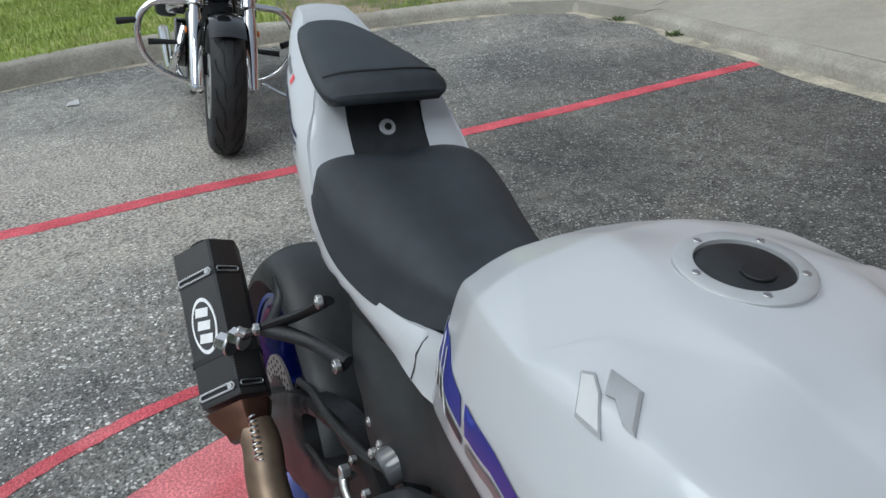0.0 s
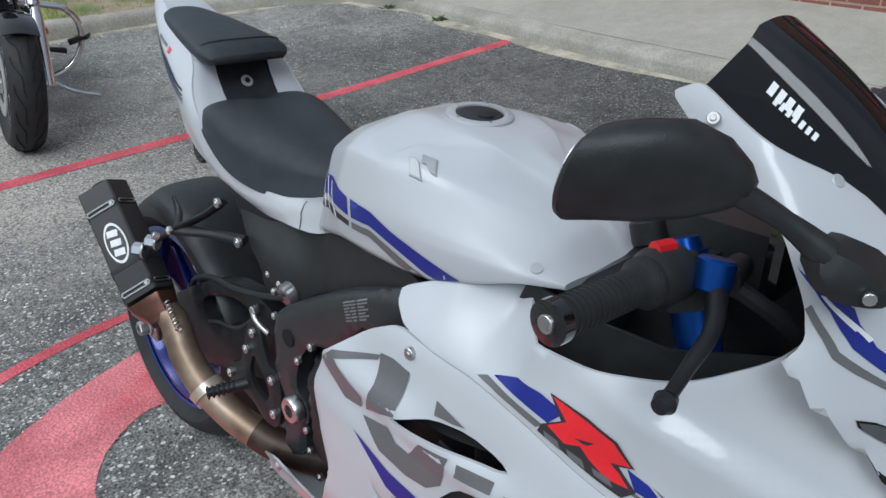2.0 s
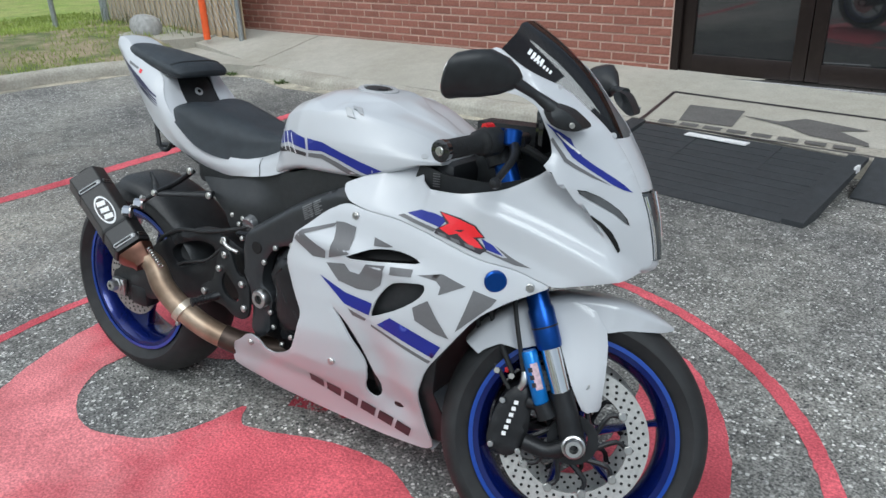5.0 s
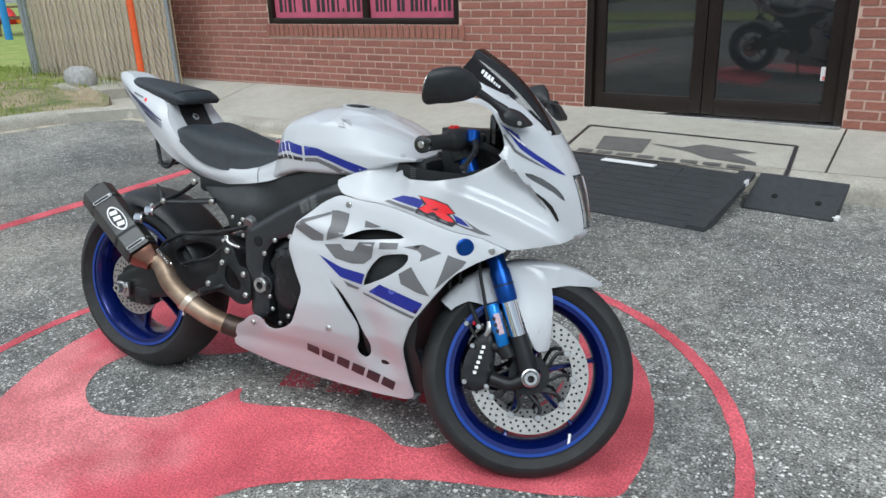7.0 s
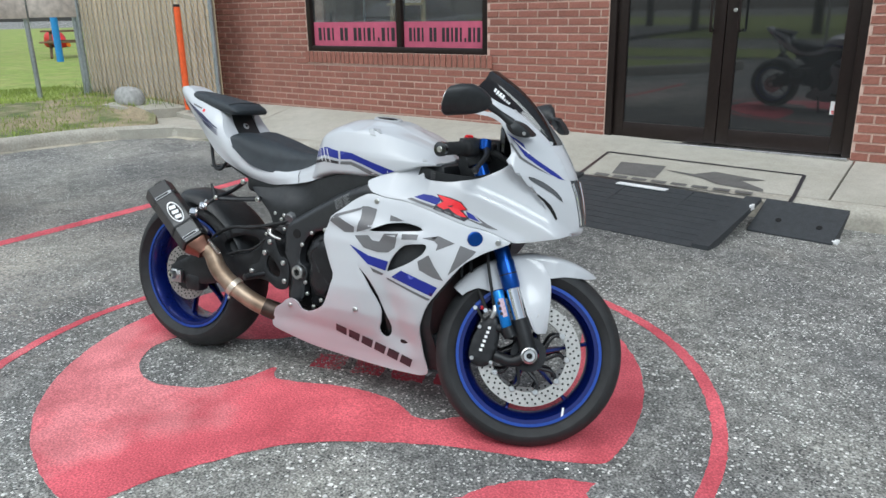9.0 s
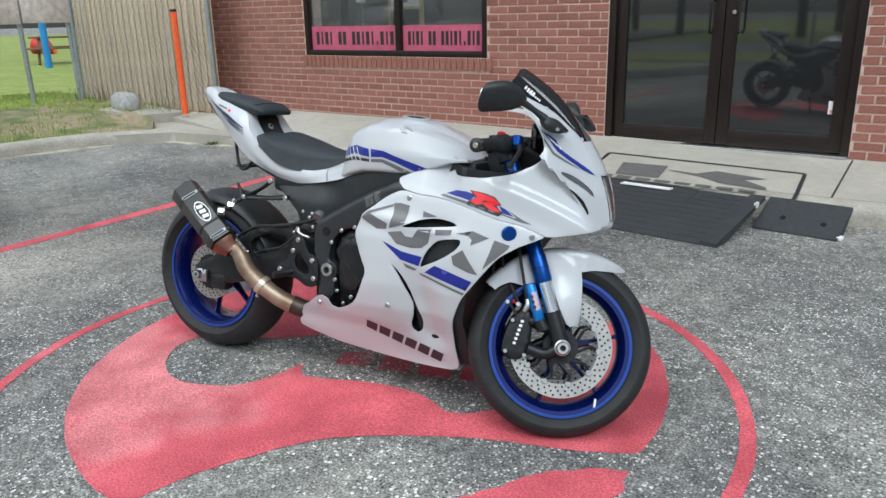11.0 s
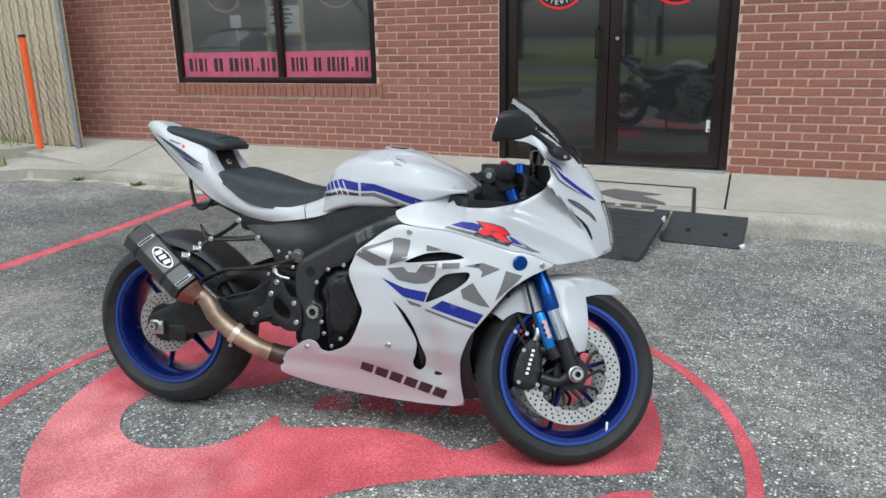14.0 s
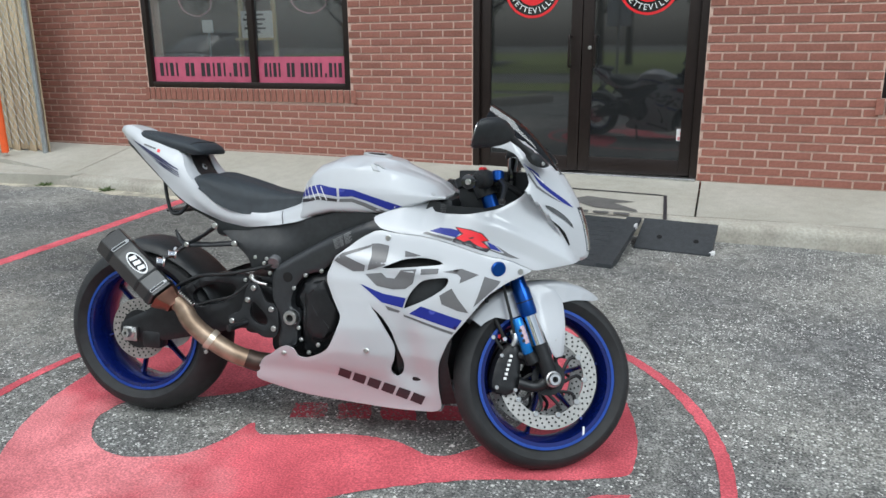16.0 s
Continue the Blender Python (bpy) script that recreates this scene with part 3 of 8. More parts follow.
ring_pts = [(-0.44 + (1.262 + 0.035 * math.cos(radians(a + 25))) * math.cos(radians(a)), 0.262 + (1.262 + 0.035 * math.cos(radians(a + 25))) * math.sin(radians(a))) for a in range(0, 361, 1)]
tagged(finish("painted_ring", ribbon(ring_pts, 0.046, 0.0022, 0.006), ROADRED, smooth=False), "thin red painted ring on the asphalt round the motorcycle", "road marking", kind="structure")
line_pts = [tuple(p.xy) for p in curve([(-2.75, -2.6, 0), (-2.93, -1.02, 0), (-3.08, -0.3, 0), (-3.2, 0.5, 0), (-3.38, 1.5, 0), (-3.58, 2.4, 0), (-3.7, 2.93, 0)], 260)]
tagged(finish("parking_line", ribbon(line_pts, 0.1, 0.0022, 0.012), ROADRED, smooth=False), "straight red painted parking line on the asphalt", "road marking", kind="structure")
emblem = arc(disc_c, 1.034, -84, -250, 40) + [(-0.72, 0.8), (-0.74, 0.5), (-0.85, 0.28), (-1.08, 0.14), (-1.17, 0.06), (-1.14, -0.07), (-1.04, -0.16), (-0.9, -0.2), (-0.78, -0.155), (-0.68, -0.08),
          (-0.645, 0.04), (-0.645, 0.18), (-0.58, 0.1), (-0.5, 0.135), (-0.39, 0.2), (-0.26, 0.255), (-0.13, 0.27), (0.02, 0.22), (0.14, 0.4), (0.2, 0.7), (0.12, 0.98), (0.0, 1.2)] + \
    arc(disc_c, 1.034, 55, 2, 14) + [(0.41, 0.29), (0.26, 0.225), (0.12, 0.15), (-0.08, 0.0), (-0.2, -0.125), (-0.27, -0.27), (-0.33, -0.45)]


def ragged(outline, amp, step=0.018):
    """An outline with the frayed edge of worn paint."""
    out = []
    for x, y in resample(list(outline), step):
        p = Vector((x, y, 0))
        out.append((x + amp * (noise.noise(p * 16) + 0.8 * noise.noise(p * 50)), y + amp * (noise.noise(p * 16 + Vector((7, 1, 3))) + 0.8 * noise.noise(p * 50 + Vector((2, 8, 3))))))
    return out


tagged(flat(ragged(chaikin(emblem, 2, 0.22), 0.0045), 0.0022, ROADRED, "painted_emblem"), "large worn red painted emblem on the asphalt under the motorcycle", "road marking", kind="structure")
tagged(flat(ragged([(0.28, -0.16), (0.34, 0.0), (0.42, 0.165), (0.5, 0.25), (0.59, 0.305), (0.62, 0.2), (0.57, 0.0), (0.44, -0.16)], 0.01), 0.0022, ROADRED, "painted_patch"),
       "curved red painted patch on the asphalt", "road marking", kind="structure")
# initials of the emblem as plain faded bars
for k in range(4):
    x, y = -0.55 + k * 0.145, 0.245 + k * 0.062
    u, w = Vector((0.91, 0.4)), Vector((-0.5, 0.86))
    q = Vector((x, y))
    tagged(flat(ragged([tuple(q), tuple(q + u * 0.118), tuple(q + u * 0.118 + w * 0.11), tuple(q + w * 0.11)], 0.01), 0.0022, FADED, "painted_bar"),
           "faded red painted block of the emblem's lettering", "road marking", group="emblem lettering", kind="structure")

# ---- shop wall ----
DOOR_X0, DOOR_X1, DOOR_Z1 = -1.694, 0.119, 2.352
WIN_X0, WIN_X1, WIN_Z0, WIN_Z1 = -5.079, -2.832, 0.838, 2.24
WIN2_X0, WIN2_X1 = 1.285, 3.6
WALL_X0, WALL_X1, WALL_TOP = -6.697, 6.0, 3.4
wall_pieces = [(WALL_X0, WIN_X0, -0.1, WALL_TOP), (WIN_X0, WIN_X1, -0.1, WIN_Z0 - 0.001), (WIN_X0, WIN_X1, WIN_Z1, WALL_TOP), (WIN_X1, DOOR_X0, -0.1, WALL_TOP),
               (DOOR_X0, DOOR_X1, -0.1, 0.17), (DOOR_X0, DOOR_X1, DOOR_Z1, WALL_TOP), (DOOR_X1, WIN2_X0, -0.1, WALL_TOP),
               (WIN2_X0, WIN2_X1, -0.1, WIN_Z0 - 0.001), (WIN2_X0, WIN2_X1, WIN_Z1, WALL_TOP), (WIN2_X1, WALL_X1, -0.1, WALL_TOP)]
bm = bmesh.new()
for a, b, c, d in wall_pieces:
    box(bm, b - a, 0.26, d - c, Matrix.Translation(((a + b) / 2, WALL_Y + 0.003 + 0.13, (c + d) / 2)))
wall_south = tagged(finish("wall_south", bm, MORTAR, smooth=False), "red brick shop wall with pale mortar joints", "wall", kind="structure")
tagged(finish("wall_west", boxes((WALL_X0 + 0.13, WALL_Y + 4.3, 1.65, 0.26, 8.0, 3.5)), BRICK, smooth=False), "side wall of the brick shop", "wall", kind="structure")
tagged(finish("wall_east", boxes((WALL_X1 - 0.13, WALL_Y + 4.3, 1.65, 0.26, 8.0, 3.5)), BRICK, smooth=False), "far side wall of the brick shop", "wall", kind="structure")
# back wall, floor and ceiling: shade of the room put into their colour
tagged(finish("wall_north", boxes(((WALL_X0 + WALL_X1) / 2, WALL_Y + 8.4, 1.65, WALL_X1 - WALL_X0, 0.2, 3.5)), INTERIOR, smooth=False), "back wall inside the shop, coloured near black as if unlit", "wall", kind="structure")
tagged(finish("floor", boxes(((WALL_X0 + WALL_X1) / 2, WALL_Y + 4.4, 0.1, WALL_X1 - WALL_X0 - 0.5, 7.9, 0.1)), INTERIOR, smooth=False), "shop floor, coloured near black as if unlit", "floor", kind="structure")
tagged(finish("ceiling", boxes(((WALL_X0 + WALL_X1) / 2, WALL_Y + 4.3, 3.45, WALL_X1 - WALL_X0 + 0.3, 8.6, 0.12)), INTERIOR, smooth=False), "flat ceiling and roof of the shop, coloured near black as if unlit", "ceiling", kind="structure")

# ---- glass doors ----
DY = WALL_Y + 0.012
door_frame = tagged(new("door_frame"), "dark bronze aluminium frame round a pair of glass doors", "door frame", kind="structure")
mid = -0.806
part("jamb", boxes((DOOR_X0 + 0.028, DY + 0.05, 1.28, 0.056, 0.1, 2.16, 0.003)), FRAMEB, door_frame)
part("jamb", boxes((DOOR_X1 - 0.028, DY + 0.05, 1.28, 0.056, 0.1, 2.16, 0.003)), FRAMEB, door_frame)
part("head", boxes(((DOOR_X0 + DOOR_X1) / 2, DY + 0.05, DOOR_Z1 - 0.03, DOOR_X1 - DOOR_X0 - 0.112, 0.1, 0.06, 0.003)), FRAMEB, door_frame)
part("threshold", boxes(((DOOR_X0 + DOOR_X1) / 2, DY + 0.02, 0.207, DOOR_X1 - DOOR_X0 - 0.01, 0.16, 0.02, 0.004)), STEEL, door_frame, "worn metal threshold")


def text_mesh(body, size, m, material, name, parent, depth=0.0008):
    """Letters as a mesh, lying in the plane of m, centred."""
    c = bpy.data.curves.new(name, "FONT")
    c.body, c.size, c.extrude, c.align_x, c.align_y = body, size, depth, "CENTER", "CENTER"
    tmp = new(name + "_source", c)
    me = bpy.data.meshes.new_from_object(tmp.evaluated_get(bpy.context.evaluated_depsgraph_get()))
    bpy.data.objects.remove(tmp)
    me.transform(m)
    me.materials.clear()
    me.materials.append(material)
    ob = new(name, me)
    ob.parent = parent
    return ob


UP = Matrix.Rotation(radians(90), 4, "X")
for name, x0, x1, hx in (("door_1", DOOR_X0 + 0.058, mid - 0.003, -0.891), ("door_2", mid + 0.003, DOOR_X1 - 0.058, -0.693)):
    d = tagged(new(name), "closed dark glass shop door with a bronze frame", "door", group="pair of shop doors", kind="structure")
    w = 0.085
    for xs in (x0 + w / 2, x1 - w / 2):
        part("stile", boxes((xs, DY + 0.05, 1.26, w, 0.045, 2.07, 0.003)), FRAMEB, d)
    part("bottom_rail", boxes(((x0 + x1) / 2, DY + 0.05, 0.28, x1 - x0 - 2 * w, 0.043, 0.12, 0.003)), FRAMEB, d)
    part("top_rail", boxes(((x0 + x1) / 2, DY + 0.05, 2.26, x1 - x0 - 2 * w, 0.043, 0.08, 0.003)), FRAMEB, d)
    part("crossbar", boxes(((x0 + x1) / 2, DY + 0.075, 1.26, x1 - x0 - 2 * w, 0.02, 0.016, 0.003)), FRAMEB, d)
    g = part("pane", boxes(((x0 + x1) / 2, DY + 0.05, 1.28, x1 - x0 - 2 * w + 0.02, 0.008, 1.92)), DOORGLASS, d, "dark reflecting glass")
    g.visible_shadow = False
    hs = hx
    part("pull_handle", tube([(hs, DY + 0.02, 1.27), (hs, DY - 0.03, 1.275), (hs + (0.0), DY - 0.045, 1.25), (hs, DY - 0.045, 1.07), (hs, DY - 0.03, 1.045), (hs, DY + 0.02, 1.05)], 0.009, 10, 24), FRAMEB, d, "dark bronze pull handle")
    # round badge on the glass
    bx, bz = (-1.211, 1.64) if name == "door_1" else (-0.323, 1.645)
    bm = disc((bx, DY + 0.0435, bz), (0, 1, 0), 0.225, 0.003, 48, None, 0.05)
    badge = part("badge", bm, RED, d, "round red and black badge")
    part("badge_field", disc((bx, DY + 0.0425, bz), (0, 1, 0), 0.205, 0.003, 48, None, 0.05), GLOSSB, badge)
    part("badge_core", disc((bx, DY + 0.0415, bz), (0, 1, 0), 0.13, 0.003, 40, None, 0.05), RED, badge)
    for k, ch in enumerate("YETTEVILLE"):
        a = radians(-90 + (k - 4.5) * 13.5)
        m = Matrix.Translation((bx + 0.17 * math.cos(a), DY + 0.0395, bz + 0.17 * math.sin(a))) @ UP @ Matrix.Rotation(a + radians(90), 4, "Z")
        text_mesh(ch, 0.062, m, CHALK, "letter", badge)
    if name == "door_2":
        part("lock_cylinder", disc((-0.742, DY + 0.02, 1.187), (0, 1, 0), 0.014, 0.02), STEEL, d, "bright lock cylinder")
        stk = part("notice", boxes((-0.016, DY + 0.0445, 0.535, 0.075, 0.002, 0.09)), CHALK, d, "small white notice with a red mark")
        part("mark", boxes((-0.016, DY + 0.0425, 0.545, 0.022, 0.002, 0.022)), RED, stk)
        part("bar", boxes((-0.016, DY + 0.0425, 0.513, 0.055, 0.002, 0.008)), RED, stk)
        part("bar", boxes((-0.016, DY + 0.0425, 0.5, 0.055, 0.002, 0.006)), RED, stk)

# ---- shop window ----
WY = WALL_Y + 0.004
win = tagged(new("window_1"), "two-light shop window with black frame and a pink banner strip", "window", kind="structure")
fw = 0.055
for x in (WIN_X0 + fw / 2, WIN_X1 - fw / 2):
    part("window_frame", boxes((x, WY + 0.04, (WIN_Z0 + WIN_Z1) / 2, fw, 0.08, WIN_Z1 - WIN_Z0, 0.003)), FRAMEB, win)
part("mullion", boxes((-3.843, WY + 0.04, (WIN_Z0 + WIN_Z1) / 2, 0.06, 0.075, WIN_Z1 - WIN_Z0 - 2 * fw, 0.003)), FRAMEB, win)
for z in (WIN_Z0 + fw / 2, WIN_Z1 - fw / 2):
    part("rail", boxes(((WIN_X0 + WIN_X1) / 2, WY + 0.04, z, WIN_X1 - WIN_X0 - 2 * fw, 0.078, fw, 0.003)), FRAMEB, win)
letters = "4131 52 42131.313"
for x0, x1 in ((WIN_X0 + fw, -3.873), (-3.813, WIN_X1 - fw)):
    p = part("pane", boxes(((x0 + x1) / 2, WY + 0.05, 1.54, x1 - x0, 0.008, WIN_Z1 - WIN_Z0 - 0.1)), GLASS, win, "dark reflecting glass")
    p.visible_shadow = False
    ban = part("banner", boxes(((x0 + x1) / 2, WY + 0.043, 1.008, x1 - x0 - 0.012, 0.003, 0.235)), PINK, win, "faded pink banner strip")
    n = len(letters)
    step = (x1 - x0 - 0.1) / n
    for k, ch in enumerate(letters):
        if ch == " ":
            continue
        x = x0 + 0.06 + step * (k + 0.5)
        h = 0.035 if ch == "." else 0.125
        wd = 0.02 if ch in ".1" else step * 0.68
        part("bar", boxes((x, WY + 0.04, 1.008 - 0.0625 + h / 2, wd, 0.002, h)), DGREY, ban)
# signs seen behind the glass
sign = thing("easel_sign", "white notice board on a yellow wooden easel behind the window", "sign")
YWOOD = mat("pale_yellow_wood", (0.55, 0.42, 0.2), 0.6, var=0.15, scale=20)
for dx, lean in ((-0.205, 0.03), (0.205, -0.03)):
    part("leg", tube([(-4.0 + dx * 1.08, WY + 0.33, 0.15), (-4.0 + dx * 0.9 + lean * 0.2, WY + 0.36, 1.85)], 0.025, 6), YWOOD, sign)
part("shelf", boxes((-4.0, WY + 0.31, 1.285, 0.44, 0.05, 0.025, 0.004)), YWOOD, sign)
part("board", boxes((-3.99, WY + 0.33, 1.42, 0.35, 0.02, 0.245, 0.003)), CHALK, sign)
for z, w in ((1.51, 0.2), (1.465, 0.25), (1.425, 0.18), (1.385, 0.24), (1.35, 0.12)):
    part("bar", boxes((-4.01, WY + 0.317, z, w, 0.004, 0.018)), DGREY, sign)
card = thing("price_stand", "small white card on a stand behind the window", "sign")
part("card", boxes((-4.545, WY + 0.3, 1.41, 0.125, 0.01, 0.12, 0.002)), CHALK, card)
part("upright", boxes((-4.545, WY + 0.312, 0.76, 0.014, 0.014, 1.22)), STEEL, card)
part("foot", disc((-4.545, WY + 0.312, 0.16), (0, 0, 1), 0.11, 0.02, 24), STEEL, card)
shop(sign, card)
NEON = mat("pink_neon_tube", (0.6, 0.25, 0.28), 0.3, coat=0.5, var=0.05, scale=30)
for ox in (-4.42, -3.18):
    bm = tube([(ox - 0.33, WY + 0.12, 1.75), (ox - 0.25, WY + 0.12, 1.56), (ox - 0.08, WY + 0.12, 1.5), (ox + 0.06, WY + 0.12, 1.56), (ox + 0.1, WY + 0.12, 1.68), (ox + 0.3, WY + 0.12, 1.74), (ox + 0.55, WY + 0.12, 1.8), (ox + 0.5, WY + 0.12, 1.95)], 0.007, 8, 40)
    tube([(ox, WY + 0.12, 1.68), (ox, WY + 0.12, 2.23)], 0.002, 5, 0, bm)
    shop(tagged(finish("tube_sign", bm, NEON), "unlit pink outline tube sign hanging in the window", "sign", group="window tube signs"))

# the next window, of which only the corner shows
win2 = tagged(new("window_2"), "dark shop window with a brown frame", "window", kind="structure")
for x in (WIN2_X0 + fw / 2, WIN2_X1 - fw / 2):
    part("window_frame", boxes((x, WY + 0.04, (WIN_Z0 + WIN_Z1) / 2, fw, 0.08, WIN_Z1 - WIN_Z0, 0.003)), FRAMEB, win2)
for z in (WIN_Z0 + fw / 2, WIN_Z1 - fw / 2):
    part("rail", boxes(((WIN2_X0 + WIN2_X1) / 2, WY + 0.04, z, WIN2_X1 - WIN2_X0 - 2 * fw, 0.078, fw, 0.003)), FRAMEB, win2)
p = part("pane", boxes(((WIN2_X0 + WIN2_X1) / 2, WY + 0.05, 1.54, WIN2_X1 - WIN2_X0 - 2 * fw, 0.008, WIN_Z1 - WIN_Z0 - 0.1)), GLASS, win2, "dark reflecting glass")
p.visible_shadow = False
shop(win, win2, door_frame, bpy.data.objects["door_1"], bpy.data.objects["door_2"])
for name in ("wall_south", "wall_west", "wall_east", "wall_north", "floor", "ceiling"):
    shop(bpy.data.objects[name])

# ---- ramps and painted mat on the pavement ----
ramp = thing("loading_ramp", "dark folding loading ramp laid from asphalt to pavement", "ramp")


def wedge(x0, x1, yf, yb, zb, zf=0.012, skew=0.0):
    bm = bmesh.new()
    rings = []
    for x, s in ((x0, 0), (x1, 0)):
        rings.append([(x + skew, yf, 0.0), (x + skew, yf, zf), (x, yb, zb), (x, yb, zb - 0.02), (x + skew * 0.8, yf + 0.12, 0.0)])
    return loft(rings, True, True, bm)


part("deck", wedge(-1.2, -0.11, 2.42, 3.12, 0.135), RAMPM, ramp)
part("side_rail", wedge(-0.105, -0.015, 2.42, 3.13, 0.15, 0.03), RAMPM, ramp)
part("side_rail", wedge(-1.3, -1.21, 2.42, 3.13, 0.15, 0.03), RAMPM, ramp)
for x in (-0.86, -0.43):
    part("rib", wedge(x, x + 0.02, 2.45, 3.1, 0.1375, 0.0145), RAMPM, ramp)
for k in range(9):
    y = 2.49 + 0.07 * k
    z = 0.012 + (y - 2.42) / 0.7 * 0.123
    part("tread", boxes((-0.655, y, z, 1.05, 0.012, 0.005, 0.002)), RAMPM, ramp)
part("label_strip", boxes((-0.74, 3.06, 0.132, 0.34, 0.055, 0.006)), CHALK, ramp, "white label strip")
part("label_strip", boxes((-0.02, 3.0, 0.122, 0.012, 0.05, 0.03)), CHALK, ramp, "white label strip")
plate = thing("kerb_ramp", "black rubber kerb ramp wedge with two bolt holes", "ramp")
part("body", wedge(-0.01, 0.44, 2.93, 3.2, 0.135, 0.01), RAMPM, plate)
for x, y in ((0.12, 3.04), (0.34, 3.03)):
    part("bolt_hole", disc((x, y, 0.012 + (y - 2.93) * 0.455), (0, -0.42, 0.9), 0.016, 0.006), HOLE, plate)
part("chipped_corner", boxes((0.445, 2.97, 0.012, 0.03, 0.05, 0.02, 0.004)), CHALK, plate)


def pave_patch(name, pts, material, label, lift=0.004):
    bm = bmesh.new()
    f = bm.faces.new([bm.verts.new((x, y, 0)) for x, y in pts])
    bmesh.ops.triangulate(bm, faces=[f])
    bmesh.ops.subdivide_edges(bm, edges=bm.edges[:], cuts=3, use_grid_fill=True)
    for v in bm.verts:
        v.co.z = pave_z(v.co.x, v.co.y) + lift
    bmesh.ops.recalc_face_normals(bm, faces=bm.faces[:])
    if sum(f.normal.z for f in bm.faces) < 0:
        bmesh.ops.reverse_faces(bm, faces=bm.faces[:])
    return tagged(finish(name, bm, material, smooth=False), label, "pavement marking", kind="structure")


c = [(-1.4, 3.78), (-1.3, 3.2), (0.11, 3.24), (-0.01, 3.86)]
for a, b in zip(c, c[1:] + c[:1]):
    d = (Vector(b) - Vector(a)).normalized() * 0.012
    s = Vector((-d.y, d.x))
    pave_patch("painted_border", [tuple(Vector(a) - s), tuple(Vector(b) - s), tuple(Vector(b) + s), tuple(Vector(a) + s)], DGREY, "dark painted border of a logo on the pavement")
pave_patch("painted_block", [(-1.19, 3.6), (-0.86, 3.64), (-0.8, 3.36), (-1.11, 3.33)], MATGREY, "grey painted block of a logo on the pavement")
pave_patch("painted_sweep", [(-0.84, 3.56), (-0.62, 3.56), (-0.52, 3.67), (-0.17, 3.63), (-0.3, 3.56), (-0.12, 3.45), (-0.1, 3.4), (-0.4, 3.42), (-0.55, 3.5)], MATGREY, "grey painted sweep of a logo on the pavement")
for k in range(8):
    x = -1.2 + k * 0.138
    pave_patch("painted_bar", [(x, 3.24 + k * 0.006), (x + 0.105, 3.245 + k * 0.006), (x + 0.09, 3.31 + k * 0.006), (x - 0.015, 3.305 + k * 0.006)], MATGREY, "grey painted bar of a logo's lettering on the pavement")

# ---- the white sport motorcycle ----
BIKE = Matrix.Translation((-1.0455, 0.1129, -0.0105)) @ Matrix.Rotation(radians(13.0), 4, "Z") @ Matrix.Rotation(radians(-7.0), 4, "X")
bike = thing("motorcycle", "white sport motorcycle with blue wheels leaning on its side stand", "motorcycle", BIKE)
# front wheel, fork and fender are turned to the side stand's side; the axes of the fork and of the axle after the turn
FORK, AXLE = Vector((-0.375, 0.09, 0.922)).normalized(), Vector((-0.4, 0.885, -0.249))
AXLE = (AXLE - FORK * AXLE.dot(FORK)).normalized()
HUB = Vector((1.372, 0, 0.287))
RAKE = Vector((-0.383, 0, 0.924)).normalized()
AHEAD = Vector((0, 1, 0)).cross(RAKE)
TURNED = Matrix((AXLE.cross(FORK), AXLE, FORK)).transposed() @ Matrix((AHEAD, Vector((0, 1, 0)), RAKE))
STEER = Matrix.Translation((1.374, -0.067, 0.2704)) @ TURNED.to_4x4() @ Matrix.Translation(-HUB)


def thicken(bm, t):
    bmesh.ops.solidify(bm, geom=bm.faces[:], thickness=t)
    return bm


def steered(bm):
    """Turns a part with the handlebars."""
    bmesh.ops.transform(bm, matrix=STEER, verts=bm.verts[:])
    return bm


def fork_frame(a, y, l):
    """A point by its distance ahead of the hub, to the side and up along the fork, before the turn."""
    return HUB + AHEAD * a + Vector((0, y, 0)) + RAKE * l


def bolt(p, r=0.007, axis=(0, -1, 0), material=STEEL, parent=None, name="bolt"):
    bm = disc(p, axis, r, 0.008, 12)
    d = Vector(axis).normalized()
    disc(Vector(p) + d * 0.0035, axis, r * 0.5, 0.004, 6, bm)
    return part(name, bm, material, parent or bike)


# --- shapes of the bodywork ---
def front_x(z):
    return interp(z, [0.5, 0.60, 0.63, 0.675, 0.725, 0.79, 0.83, 0.88, 0.96, 1.06], [1.43, 1.44, 1.483, 1.478, 1.468, 1.445, 1.422, 1.39, 1.315, 1.22])


def nose_half(z):
    """Half width of the blunt nose in front of the cowl halves."""
    return interp(z, [0.6, 0.68, 0.73, 0.79, 0.88, 0.95, 1.05], [0.018, 0.024, 0.03, 0.036, 0.046, 0.056, 0.06])


def crease_x(z):
    return interp(z, [0.6, 0.663, 0.697, 0.734, 0.782, 0.818, 0.9], [1.475, 1.434, 1.414, 1.39, 1.351, 1.319, 1.24])


